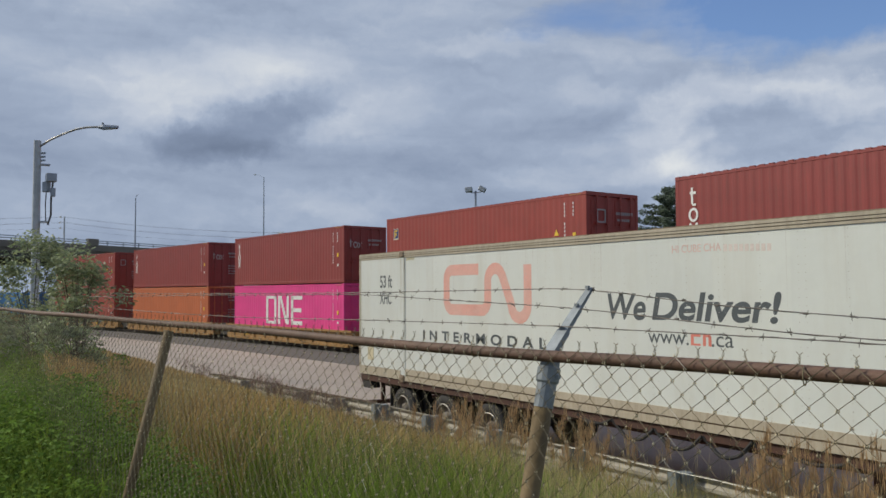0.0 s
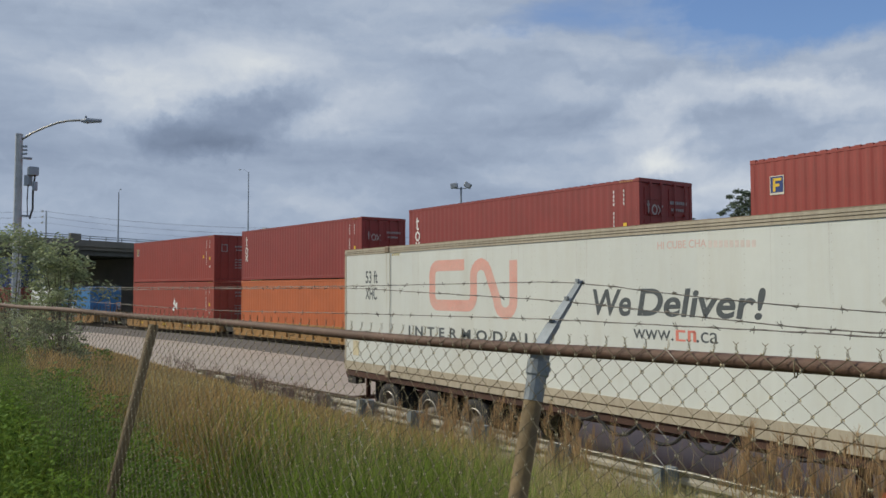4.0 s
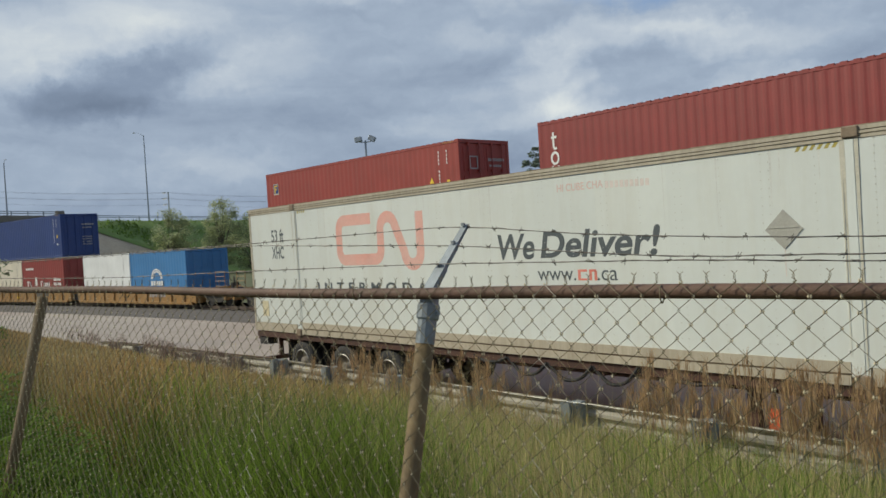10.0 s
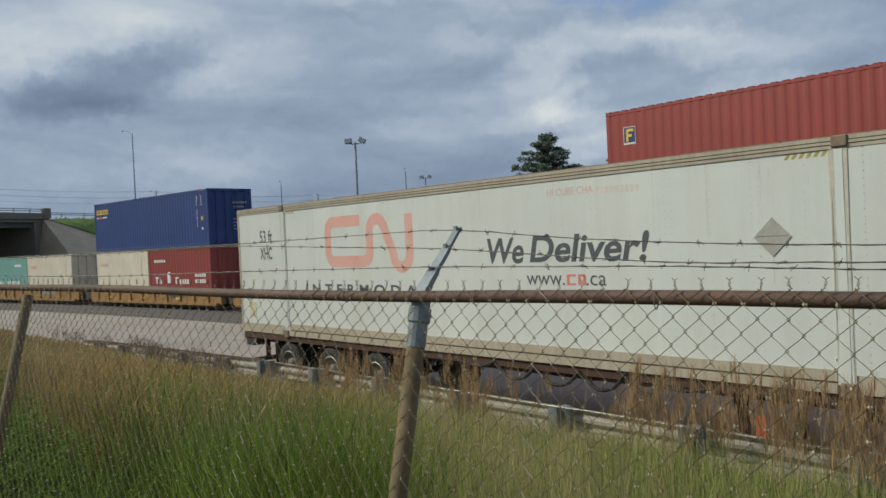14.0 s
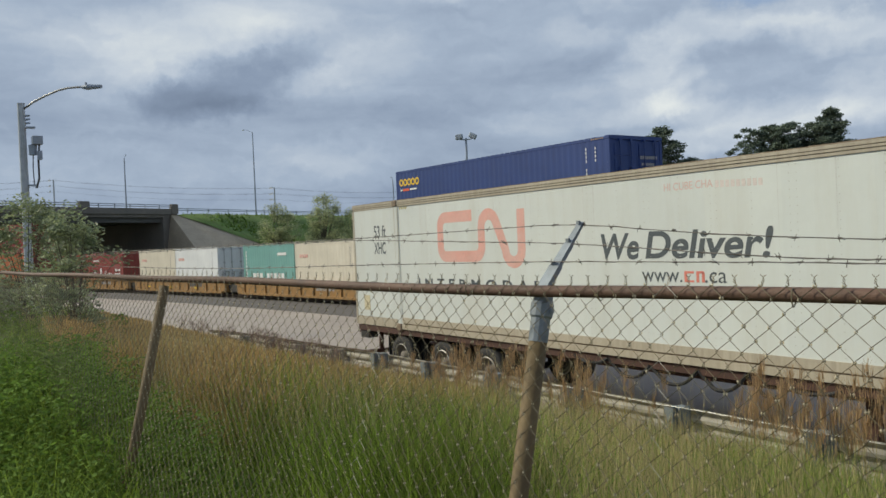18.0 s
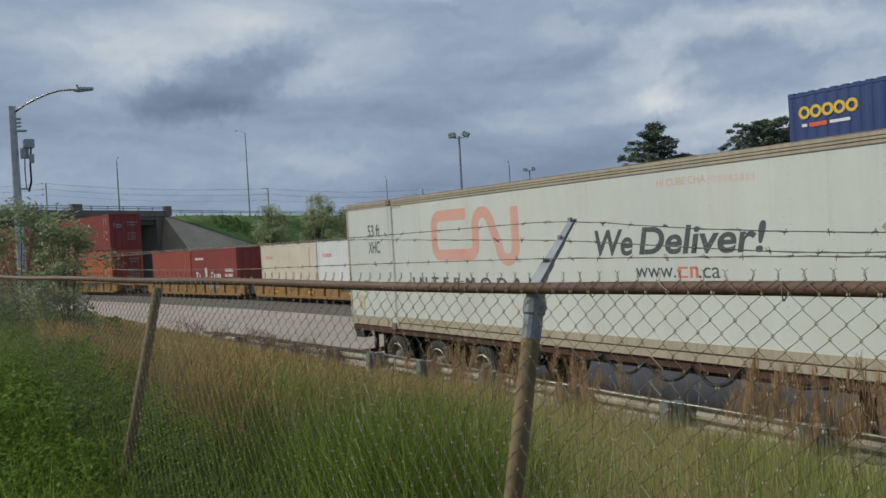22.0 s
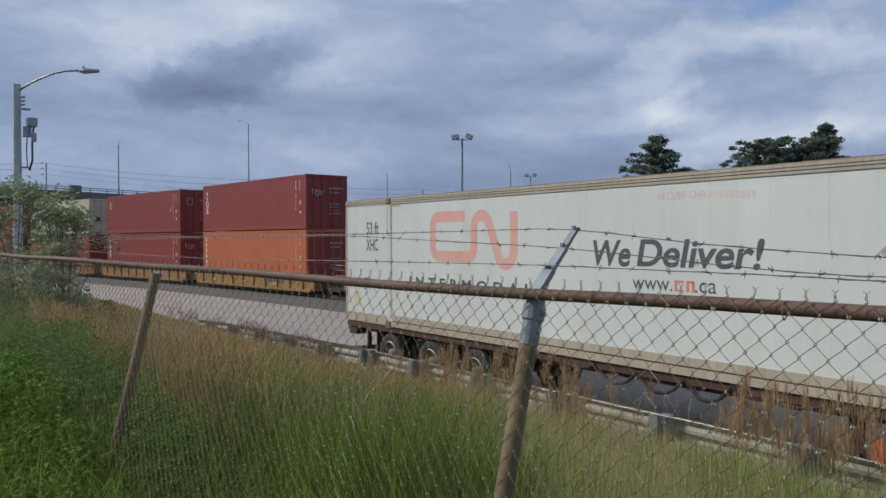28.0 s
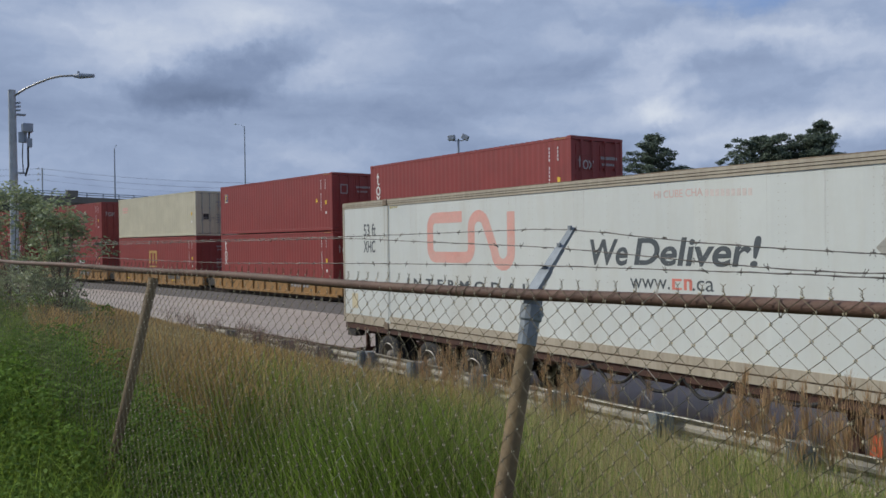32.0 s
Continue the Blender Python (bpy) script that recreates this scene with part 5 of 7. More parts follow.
# ---------------------------------------------------------------- chain-link fence
FENCE = pose(-2.145, 1.793, 0, 0, 0, 5.73)  # at the post that stands nearest; x along the rail, y away from the bank
FY, RAIL_Z = 0.0, 2.851
LEAN = 0.243  # the whole fence leans out over the slope
POSTS = [-3.43, 0.0, 3.2, 6.4]
BRIGHT = (0.54, 1.51, -0.83)  # strands whose zinc has kept its shine


def fence_y(x):
    """Where the fence stands in the plan."""
    return 1.793 + math.tan(radians(5.73)) * (x + 2.145)


def rail_z(x):
    return RAIL_Z + (0.004 if x > 0 else -0.006) * x


def make_fence():
    f = thing("chain_link_fence", "rusty chain-link fence with leaning pipe posts and barbed wire", "fence", m=FENCE)
    rail = bmesh.new()
    pts = []
    x = -14.0
    while x < 6.5:
        pts.append((x, FY + 0.01 * math.sin(x * 1.3), rail_z(x) + 0.004 * math.sin(x * 2.1)))
        x += 0.35
    add_tube(rail, pts, 0.0195, 12)
    part("top_rail", rail, M_RUSTPIPE, f, "rust-brown pipe rail", smooth=True)
    for x in POSTS:
        top = Vector((x, FY + 0.035, RAIL_Z - 0.03))
        foot = Vector((x, FY + 0.035 - LEAN * (RAIL_Z - 0.93), 0.9))
        part("post", tube([foot, foot.lerp(top, 0.5), top], 0.0315, 14), M_RUSTPOST, f, "rusty leaning pipe post", smooth=True)
        up = (top - foot).normalized()
        if x < -1:
            continue
        cap = part("post_cap", tube([top - up * 0.145, top - up * 0.01, top + up * 0.04], 0.033, 14), M_ARM, f, "grey cast cap")
        part("cap_band", tube([top - up * 0.064, top - up * 0.058, top - up * 0.014, top - up * 0.008], 0.039, 14, radii=[0.034, 0.039, 0.039, 0.034]), M_ARM, cap)
        part("bolt", boxes((x + 0.036, x + 0.05, FY + 0.02, FY + 0.034, RAIL_Z - 0.075, RAIL_Z - 0.061)), M_ARM, cap)
        base = Vector((x, FY + 0.03, RAIL_Z + 0.0))
        tip = Vector((x + 0.005, FY + 0.24, RAIL_Z + 0.225))
        arm = bmesh.new()
        dirn = (tip - base).normalized()
        side = dirn.cross(Vector((1, 0, 0))).normalized()
        sec = [(-0.019, -0.008), (0.019, -0.008), (0.019, 0.008), (-0.019, 0.008)]
        rings = []
        for k, (fr, w) in enumerate(((0, 1.3), (0.33, 1.22), (0.37, 1.02), (0.66, 0.95), (0.71, 0.78), (1.0, 0.66))):
            p = base.lerp(tip, fr)
            rings.append([arm.verts.new(p + Vector((a * w, 0, 0)) + side * b * w) for a, b in sec])
        for a, b in zip(rings, rings[1:]):
            for q in range(4):
                arm.faces.new((a[q], a[(q + 1) % 4], b[(q + 1) % 4], b[q]))
        arm.faces.new(rings[0][::-1])
        arm.faces.new(rings[-1])
        for fr in (0.36, 0.70, 0.97):
            p = base.lerp(tip, fr) - side * 0.014
            add_box(arm, p.x - 0.007, p.x + 0.007, p.y - 0.004, p.y + 0.005, p.z - 0.006, p.z + 0.005)
        part("wire_arm", arm, M_ARM, f, "blue-grey slanted barbed wire arm")
    # woven mesh: every wire zigzags and hooks its neighbour
    verts, faces, beads = [], [], []
    w, h = 0.018, 0.035
    ring = ((1, 0), (-0.5, 0.87), (-0.5, -0.87))

    def wire(pts, r):
        base = len(verts)
        for i, p in enumerate(pts):
            a, b = pts[max(i - 1, 0)], pts[min(i + 1, len(pts) - 1)]
            d = (Vector(b) - Vector(a)).normalized()
            u = d.cross(Vector((0, 1, 0))).normalized()
            v = d.cross(u)
            for c, s in ring:
                q = Vector(p) + r * (c * u + s * v)
                verts.append(q[:])
        for i in range(len(pts) - 1):
            for k in range(3):
                o = base + 3 * i
                faces.append((o + k, o + (k + 1) % 3, o + 3 + (k + 1) % 3, o + 3 + k))

    rnd = random.Random(4)
    x, col = -10.935, 0
    while x < 6.45:
        lean_top = rail_z(x) + 0.028
        pts = []
        bottom = 1.35
        n = int((lean_top - bottom) / h)
        wob = 0.003 * math.sin(x * 3.1)
        for k in range(n + 1):
            s = 1 if (k + col) % 2 == 0 else -1
            z = lean_top - k * h
            belly = 0.012 * min(1.0, (lean_top - z) * 2.0) * math.sin(x * 1.7 + z * 3.0)
            pts.append((x + s * (w + 0.0022), FY - 0.023 + s * 0.0025 + belly + wob - LEAN * (RAIL_Z - z), z))
        wire(pts, 0.0014)
        # glints put in as pale beads where the wires hook
        beads += [q for q in pts if rnd.random() < (0.7 if x > -1.0 else 0.4 if x > POSTS[0] else 0.1)]
        # twisted ends over the rail
        col += 1
        x += 2 * w
        if col % 2 == 0 or x < -6.0:
            continue
        px, py, pz = pts[0]
        a = rnd.uniform(-0.006, 0.006)
        wire([(px, py, pz), (px + a, py + 0.003, pz + 0.009), (px - 0.003 + a, py, pz + 0.014), (px + 0.002 + a, py - 0.003, pz + 0.020), (px - 0.008 + a, py, pz + 0.028)], 0.0011)
        wire([(px + 0.003, py, pz), (px - 0.003 + a, py - 0.003, pz + 0.009), (px + 0.003 + a, py, pz + 0.014), (px - 0.002 + a, py + 0.003, pz + 0.020), (px + 0.008 + a, py, pz + 0.027)], 0.0011)
    me = bpy.data.meshes.new("chain_mesh")
    me.from_pydata(verts, [], faces)
    me.materials.append(M_WIRE)
    me.materials.append(M_DARKWIRE)
    me.materials.append(M_NEWWIRE)
    # the bays past the next post have a darker, browner wire
    me.polygons.foreach_set("material_index", [2 if any(abs(verts[q[0]][0] - b) < 0.021 for b in BRIGHT) else 1 if verts[q[0]][0] < POSTS[0] else 0 for q in faces])
    ob = new("chain_mesh", me)
    ob.parent = f
    tagged(ob, "woven galvanised diamond wire mesh", kind="stuff")
    kv, kf = [], []
    for x, y, z in beads:
        b = len(kv)
        r = rnd.uniform(0.0019, 0.0034)
        kv += [(x - r, y, z), (x, y - r, z), (x + r, y, z), (x, y + r, z), (x, y, z - 1.9 * r), (x, y, z + 1.9 * r)]
        for i in range(4):
            kf += [(b + i, b + (i + 1) % 4, b + 5), (b + (i + 1) % 4, b + i, b + 4)]
    me = bpy.data.meshes.new("worn_mesh_bend")
    me.from_pydata(kv, [], kf)
    me.materials.append(M_KNUCKLE)
    ob = new("worn_mesh_bend", me)
    ob.parent = f
    tagged(ob, "bright glints at the bends of the mesh", kind="stuff")
    for x in [-5.3 + 0.62 * k for k in range(18)]:
        if min(abs(x - p) for p in POSTS) > 0.15:
            part("tie_wire", tube([(x + 0.024 * math.cos(a) * 0.3, FY - 0.024 * math.cos(a), RAIL_Z + 0.024 * math.sin(a)) for a in [0.5 * k for k in range(14)]], 0.0016, 4), M_WIRE, f)


make_fence()


def make_barbed_wire():
    rnd = random.Random(9)
    spans = [
        # y, then (x, z) along the strand
        (0.233, [(-5.62, 3.069), (-3.3, 3.063), (-1.41, 3.064), (-0.02, 3.076), (0.44, 3.025), (0.82, 2.997), (1.27, 2.975), (2.34, 2.953), (4.84, 3.082), (6.4, 3.082)]),
        (0.168, [(-5.67, 3.043), (-3.36, 3.053), (-1.3, 3.056), (-0.89, 3.039), (-0.03, 3.008), (0.45, 2.973), (0.85, 2.939), (1.25, 2.937), (2.47, 2.907), (4.94, 3.0), (6.4, 3.0)]),
        (0.086, [(-5.65, 2.962), (-3.38, 2.933), (-2.39, 2.928), (-1.17, 2.941), (-0.02, 2.947), (0.53, 2.94), (0.93, 2.936), (1.35, 2.922), (2.48, 2.893), (5.03, 2.913), (6.4, 2.913)]),
    ]
    for y, pts in spans:
        f = thing("barbed_wire", "thin rusty barbed wire strand above the fence", "wire", "barbed wire strands", FENCE)
        fine = []
        for (xa, za), (xb, zb) in zip(pts, pts[1:]):
            n = max(2, int((xb - xa) / 0.08))
            fine += [(xa + (xb - xa) * k / n, za + (zb - za) * k / n) for k in range(n)]
        fine.append(pts[-1])
        sm = [(x, sum(z for _, z in fine[max(0, i - 2):i + 3]) / len(fine[max(0, i - 2):i + 3])) for i, (x, z) in enumerate(fine)]
        part("strand", tube([(x, y + 0.002 * math.sin(40 * x), z) for x, z in sm], 0.0016, 5), M_BARB, f)
        part("strand", tube([(x, y - 0.002 * math.sin(40 * x), z + 0.002 * math.cos(40 * x)) for x, z in sm], 0.0014, 5), M_BARB, f)
        x = pts[0][0] + rnd.random() * 0.1
        while x < 6.3:
            z = min(sm, key=lambda q: abs(q[0] - x))[1]
            bm = bmesh.new()
            for k in range(2):
                a = rnd.random() * 3.14
                dx, dz, dy = 0.011 * math.cos(a), 0.011 * math.sin(a), rnd.uniform(-0.008, 0.008)
                add_tube(bm, [(x + 0.006 * k - dx, y - dy, z - dz), (x + 0.006 * k + dx, y + dy, z + dz)], 0.001, 4)
            add_tube(bm, [(x - 0.004, y, z), (x + 0.009, y, z)], 0.0028, 5)
            part("barb", bm, M_BARB, f)
            x += rnd.uniform(0.11, 0.14)


make_barbed_wire()

# ---------------------------------------------------------------- road bridge and embankment
B0 = Vector((-102.6, 10.5, 0))
BU = Vector((-0.5006, 0.9002, 0))
BN = Vector((0.8726, 0.3929, 0))  # along the wing walls, not quite square to the deck


def bridge_at(u, n, z):
    """u along the bridge, n out towards the yard."""
    p = B0 + BU * u + BN * n
    return (p.x, p.y, z * 0.937)


def prism(sections):
    """Joins equal rings of points, capped at both ends."""
    bm = bmesh.new()
    rings = [[bm.verts.new(p) for p in s] for s in sections]
    for a, b in zip(rings, rings[1:]):
        for k in range(len(a)):
            bm.faces.new((a[k], a[(k + 1) % len(a)], b[(k + 1) % len(a)], b[k]))
    bm.faces.new(rings[0])
    bm.faces.new(rings[-1][::-1])
    return bm


def bar(u0, u1, n0, n1, z0, z1):
    return prism([[bridge_at(u, n0, z0), bridge_at(u, n1, z0), bridge_at(u, n1, z1), bridge_at(u, n0, z1)] for u in (u0, u1)])


def make_bridge():
    b = thing("road_bridge", "concrete road bridge with dark girders and a metal railing", "bridge")
    U0, U1 = -60.0, 24.5
    # deck, girders and abutments run on unseen to -26 to shade the opening
    part("deck", bar(U0, U1, -26, 0.3, 8.95, 9.25), M_CONCRETE, b)
    part("parapet", bar(U0, U1, 0.0, 0.32, 8.9, 9.72), M_CONCRETE, b, "pale concrete parapet")
    part("fascia", bar(U0, U1, -0.1, 0.08, 8.45, 8.9), M_CONCRETE, b)
    for n in (-0.6, -3.0, -5.5, -8.0, -10.5, -13.0, -15.5, -18.0, -20.5, -23.0, -25.5):
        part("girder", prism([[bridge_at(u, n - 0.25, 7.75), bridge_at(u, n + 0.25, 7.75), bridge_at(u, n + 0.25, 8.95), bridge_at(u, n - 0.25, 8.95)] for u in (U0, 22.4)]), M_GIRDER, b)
    for z in (10.0, 10.27):
        part("railing_bar", tube([bridge_at(U0, 0.16, z), bridge_at(U1, 0.16, z)], 0.055, 8), M_POLE, b)
    post = to_mesh("railing_post", boxes((-0.06, 0.06, -0.06, 0.06, 9.09, 9.65)), M_POLE)
    k = U0
    while k < U1:
        p = bridge_at(k, 0.16, 0)
        shared("railing_post", post, None, b, pose(p[0], p[1], 0))
        k += 2.4
    part("end_post", bar(U1 - 0.9, U1 + 0.2, -0.15, 0.45, 9.0, 10.4), M_CONCRETE, b)
    part("end_post", bar(9.2, 10.6, -0.1, 0.4, 9.6, 10.5), M_CONCRETE, b)
    part("end_post", bar(-6.0, -5.0, -0.1, 0.4, 9.6, 10.5), M_CONCRETE, b)
    for z in (9.55, 9.8):
        part("approach_rail", tube([bridge_at(u, 0.3, z - 0.0028 * (u - U1)) for u in (U1, 60, 100, 150)], 0.06, 6), M_POLE, b, "thin metal rail along the crest")
    k = U1 + 2
    while k < 110:
        p = bridge_at(k, 0.3, 0)
        shared("railing_post", post, None, b, pose(p[0], p[1], -0.5 - 0.0026 * (k - U1)))
        k += 4.0
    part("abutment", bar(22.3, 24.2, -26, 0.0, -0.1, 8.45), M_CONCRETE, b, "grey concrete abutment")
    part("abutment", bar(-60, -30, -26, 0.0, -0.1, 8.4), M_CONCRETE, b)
    # slope paving at the bridge end, darker towards the tracks by its own shade
    sl = bmesh.new()
    q = lambda u, n, z: sl.verts.new(bridge_at(u, n, z))
    t1, t2 = q(23.6, 0.1, 8.9), q(25.2, 0.1, 8.95)
    foot, ridge, far = q(22.2, -0.05, -0.05), q(19.5, 13.2, -0.05), q(43.5, 13.4, -0.05)
    sl.faces.new((t1, ridge, foot))
    sl.faces.new((t1, t2, far, ridge))
    part("slope_paving", sl, M_PAVING, b, "sloped concrete paving")


def make_embankment():
    bm = bmesh.new()
    us = [22.8, 26, 30, 36, 44, 54, 66, 80, 100, 130, 180, 260]
    ns = [-28, -2, 0.5, 2.5, 5, 8, 11, 14]
    rows = []
    for u in us:
        row = []
        for n in ns:
            k = min(max((n - 0.5) / 13.0, 0), 1)
            z = 9.0 * (1 - k)
            if 0 < k < 1:
                z += 0.5 * noise.noise((u * 0.1, n * 0.2, 3))
            if u == 22.8:
                z -= 0.25
            uu = max(u, 24.0 + 1.38 * n) if u == 22.8 else max(u, 25.0 + 1.38 * n)
            row.append(bm.verts.new(bridge_at(uu, n, z if k < 1 else -0.1)))
        rows.append(row)
    for a, b in zip(rows, rows[1:]):
        for k in range(len(ns) - 1):
            bm.faces.new((a[k], a[k + 1], b[k + 1], b[k]))
    e = new("embankment", to_mesh("embankment", bm, M_HILL, True))
    tagged(e, "grass-covered road embankment beside the bridge", "embankment", kind="structure")


make_bridge()
make_embankment()


# ---------------------------------------------------------------- poles, lamps and overhead lines
def lamp_post(x, y, z0, top, reach, label, lean=(0.0, 1.0)):
    p = thing("street_lamp", label, "street lamp", "tall street lamps")
    part("pole", tube([(x, y, z0), (x, y, top)], 0.1, 8, radii=[0.13, 0.07]), M_POLE, p)
    part("arm", tube([(x, y, top - 0.1), (x + lean[0] * reach * 0.5, y + lean[1] * reach * 0.5, top + 0.35), (x + lean[0] * reach, y + lean[1] * reach, top + 0.45)], 0.022, 6), M_POLE, p)
    hx, hy = x + lean[0] * reach, y + lean[1] * reach
    part("lamp_head", box(hx - 0.16 * min(2.0, 0.6 + reach), hx + 0.16 * min(2.0, 0.6 + reach), hy - 0.1, hy + 0.1, top + 0.38, top + 0.48, bevel=0.03), M_POLE, p)
    return p


lamp_post(-123.5, 47.5, 8.1, 21.4, 1.8, "tall thin grey street lamp on the embankment", (-0.55, -0.6))
lamp_post(-121.7, 27.7, 8.4, 16.75, 0.3, "tall thin grey street lamp beside the bridge", (0.4, 0.7))
lamp_post(-112.75, 66.2, -0.02, 13.1, 0.3, "tall thin grey pole behind the tracks", (-0.5, -0.5))
lamp_post(-85.7, 69.3, -0.02, 12.5, 0.2, "thin grey pole beside the far yard mast", (-0.5, -0.5))


def flood_lamp(x, y, z0, top, label):
    p = thing("floodlight_mast", label, "floodlight", "yard floodlights")
    part("mast", tube([(x - 0.15, y, z0), (x, y, top)], 0.09, 8, radii=[0.14, 0.075]), M_POLE, p)
    part("cross_arm", tube([(x - 0.45, y - 0.35, top - 0.05), (x - 0.2, y - 0.15, top - 0.12), (x, y, top - 0.12), (x + 0.2, y + 0.15, top - 0.12), (x + 0.45, y + 0.35, top - 0.05)], 0.04, 6), M_POLE, p)
    for s, tilt in ((-1, 10), (1, 48)):
        h = shared("lamp_head", FLOOD, None, p, pose(x + s * 0.42, y + s * 0.34, top + 0.12, 0, tilt * s * 0.6, 40))
        part("lens", boxes((-0.24, 0.24, -0.21, -0.195, -0.16, 0.16)), M_LAMPGLASS, h)


FLOOD = to_mesh("lamp_head", box(-0.28, 0.28, -0.2, 0.16, -0.2, 0.2, bevel=0.05), M_POLE)
flood_lamp(-51.5, 36.9, -0.02, 10.87, "grey yard mast with two floodlights")
flood_lamp(-84.2, 71.5, -0.02, 11.62, "small far yard mast with two floodlights")


def corner_lamp():
    x, y, top = -34.8, 4.27, 8.97
    p = thing("utility_pole_lamp", "wooden utility pole in a haze-paled colour with a curved lamp arm and equipment", "street lamp")
    part("pole", tube([(x + 0.06, y, 0.6), (x, y, top)], 0.15, 12, radii=[0.17, 0.13]), M_WOODPOLE, p)
    d = Vector((0.62, 0.785, 0))
    pts = [(0.1, -0.22), (0.5, 0.02), (1.0, 0.23), (1.5, 0.40), (1.9, 0.47), (2.3, 0.48), (2.55, 0.47)]
    part("lamp_arm", tube([(x + d.x * a, y + d.y * a, top + z) for a, z in pts], 0.04, 8), M_ALU, p, "curved grey lamp arm", smooth=True)
    hx, hy = x + d.x * 2.85, y + d.y * 2.85
    head = bmesh.new()
    add_tube(head, [(hx - d.x * 0.42, hy - d.y * 0.42, top + 0.47), (hx - d.x * 0.2, hy - d.y * 0.2, top + 0.46), (hx + d.x * 0.35, hy + d.y * 0.35, top + 0.45)], 0.09, 8, True, [0.06, 0.11, 0.07])
    part("lamp_head", head, M_POLE, p, "flat grey lamp head")
    part("sensor", tube([(hx - d.x * 0.25, hy - d.y * 0.25, top + 0.52), (hx - d.x * 0.25, hy - d.y * 0.25, top + 0.64)], 0.04, 8), M_POLE, p)
    part("equipment_box", box(x + 0.26, x + 0.62, y + 0.26, y + 0.62, 7.36, 7.68, bevel=0.02), M_POLE, p)
    part("equipment_can", tube([(x + 0.3, y + 0.3, 6.98), (x + 0.3, y + 0.3, 7.36)], 0.15, 10), M_POLE, p)
    part("equipment_box", box(x + 0.42, x + 0.62, y + 0.42, y + 0.58, 6.79, 7.12, bevel=0.02), M_POLE, p)
    part("cable", tube([(x + 0.5, y + 0.5, 7.40), (x + 0.44, y + 0.45, 6.75), (x + 0.46, y + 0.45, 6.09), (x + 0.36, y + 0.36, 5.72)], 0.035, 6), M_DARKSTEEL, p)
    part("cable", tube([(x + 0.3, y + 0.3, 7.03), (x + 0.26, y + 0.28, 6.47), (x + 0.3, y + 0.3, 5.81)], 0.022, 6), M_DARKSTEEL, p)
    for z in (8.0, 5.81):
        part("bracket", boxes((x + 0.1, x + 0.4, y + 0.1, y + 0.41, z, z + 0.05)), M_POLE, p)
    for z in (8.48, 8.34, 8.20):
        part("insulator", tube([(x + 0.13, y + 0.13, z), (x + 0.24, y + 0.24, z)], 0.04, 8), M_POLE, p)


corner_lamp()


def utility_pole(x, y, z0, top):
    p = thing("utility_pole", "far wooden utility pole with cross arms", "utility pole", "far utility poles")
    part("pole", tube([(x, y, z0), (x, y, top)], 0.16, 8), M_WOODPOLE, p)
    for z in (top - 0.3, top - 1.6, top - 2.9):
        part("cross_arm", boxes((x - 0.9, x + 0.9, y - 0.9, y - 0.75, z, z + 0.16)), M_WOODPOLE, p)
        for s in (-0.85, 0.0, 0.85):
            part("insulator", boxes((x + s - 0.07, x + s + 0.07, y - 0.9, y - 0.76, z + 0.16, z + 0.38)), M_WOODPOLE, p)


UP = [(-208.1, 31.5, 21.2), (-176.1, 72.3, 16.9), (-185.4, 119.8, 16.9)]
for x, y, top in UP:
    utility_pole(x, y, -0.02, top)


def make_wires():
    for z, dn in ((-0.1, 0.85), (-0.1, -0.85), (-1.4, 0.85), (-1.4, -0.85), (-2.7, 0.0)):
        w = thing("overhead_wire", "thin dark overhead power line", "wire", "overhead power lines")
        pts = []
        chain = [(-232.7, -29.5, 21.0)] + UP + [(-196.8, 186.6, 16.9)]
        for (xa, ya, za), (xb, yb, zb) in zip(chain, chain[1:]):
            for k in range(10):
                f = k / 10
                pts.append((xa + (xb - xa) * f + dn * 0.9, ya + (yb - ya) * f, za + (zb - za) * f + z - 4 * 0.8 * f * (1 - f)))
        part("span", tube(pts, 0.013, 4), M_DARKSTEEL, w)


make_wires()

# ---------------------------------------------------------------- plants
M_GRASS = material("green_grass", (0.2, 0.302, 0.055), rough=0.6, vary=0.5, scale=0.7, grain=3, bump=0, island=0.75, spec=0.25, translucent=0.42)
M_BROADGRASS = material("broad_green_blade", (0.22, 0.37, 0.10), rough=0.5, vary=0.3, scale=0.8, grain=4, bump=0, island=0.4, spec=0.35, translucent=0.4)
M_STRAW = material("straw_grass", (0.49, 0.43, 0.22), rough=0.7, vary=0.3, scale=0.6, grain=3, bump=0, island=0.4, spec=0.2, translucent=0.25)
M_DRY = material("reddish_dry_grass", (0.425, 0.305, 0.14), rough=0.7, vary=0.3, scale=0.5, grain=3, bump=0, island=0.4, spec=0.2, translucent=0.3)
M_PLUME = material("reed_plume", (0.43, 0.305, 0.18), rough=0.8, vary=0.3, scale=2, grain=9, bump=0, island=0.35, spec=0.1, translucent=0.3)
M_WEED = material("broad_weed_leaf", (0.155, 0.26, 0.05), rough=0.7, vary=0.4, scale=0.8, grain=5, bump=0, island=0.35, spec=0.1, translucent=0.35)
M_SHRUB = material("pale_shrub_leaf", (0.28, 0.34, 0.20), rough=0.55, vary=0.3, scale=1.2, grain=5, bump=0, island=0.4, spec=0.3, translucent=0.35)
M_NEEDLE = material("dark_pine_needles", (0.16, 0.21, 0.165), rough=0.7, vary=0.4, scale=0.6, grain=3, bump=0, island=0.5, spec=0.2, translucent=0.3)
M_HILLTREE = material("light_green_leaf", (0.40, 0.46, 0.27), rough=0.6, vary=0.35, scale=0.4, grain=2, bump=0, island=0.45, spec=0.2, translucent=0.5)
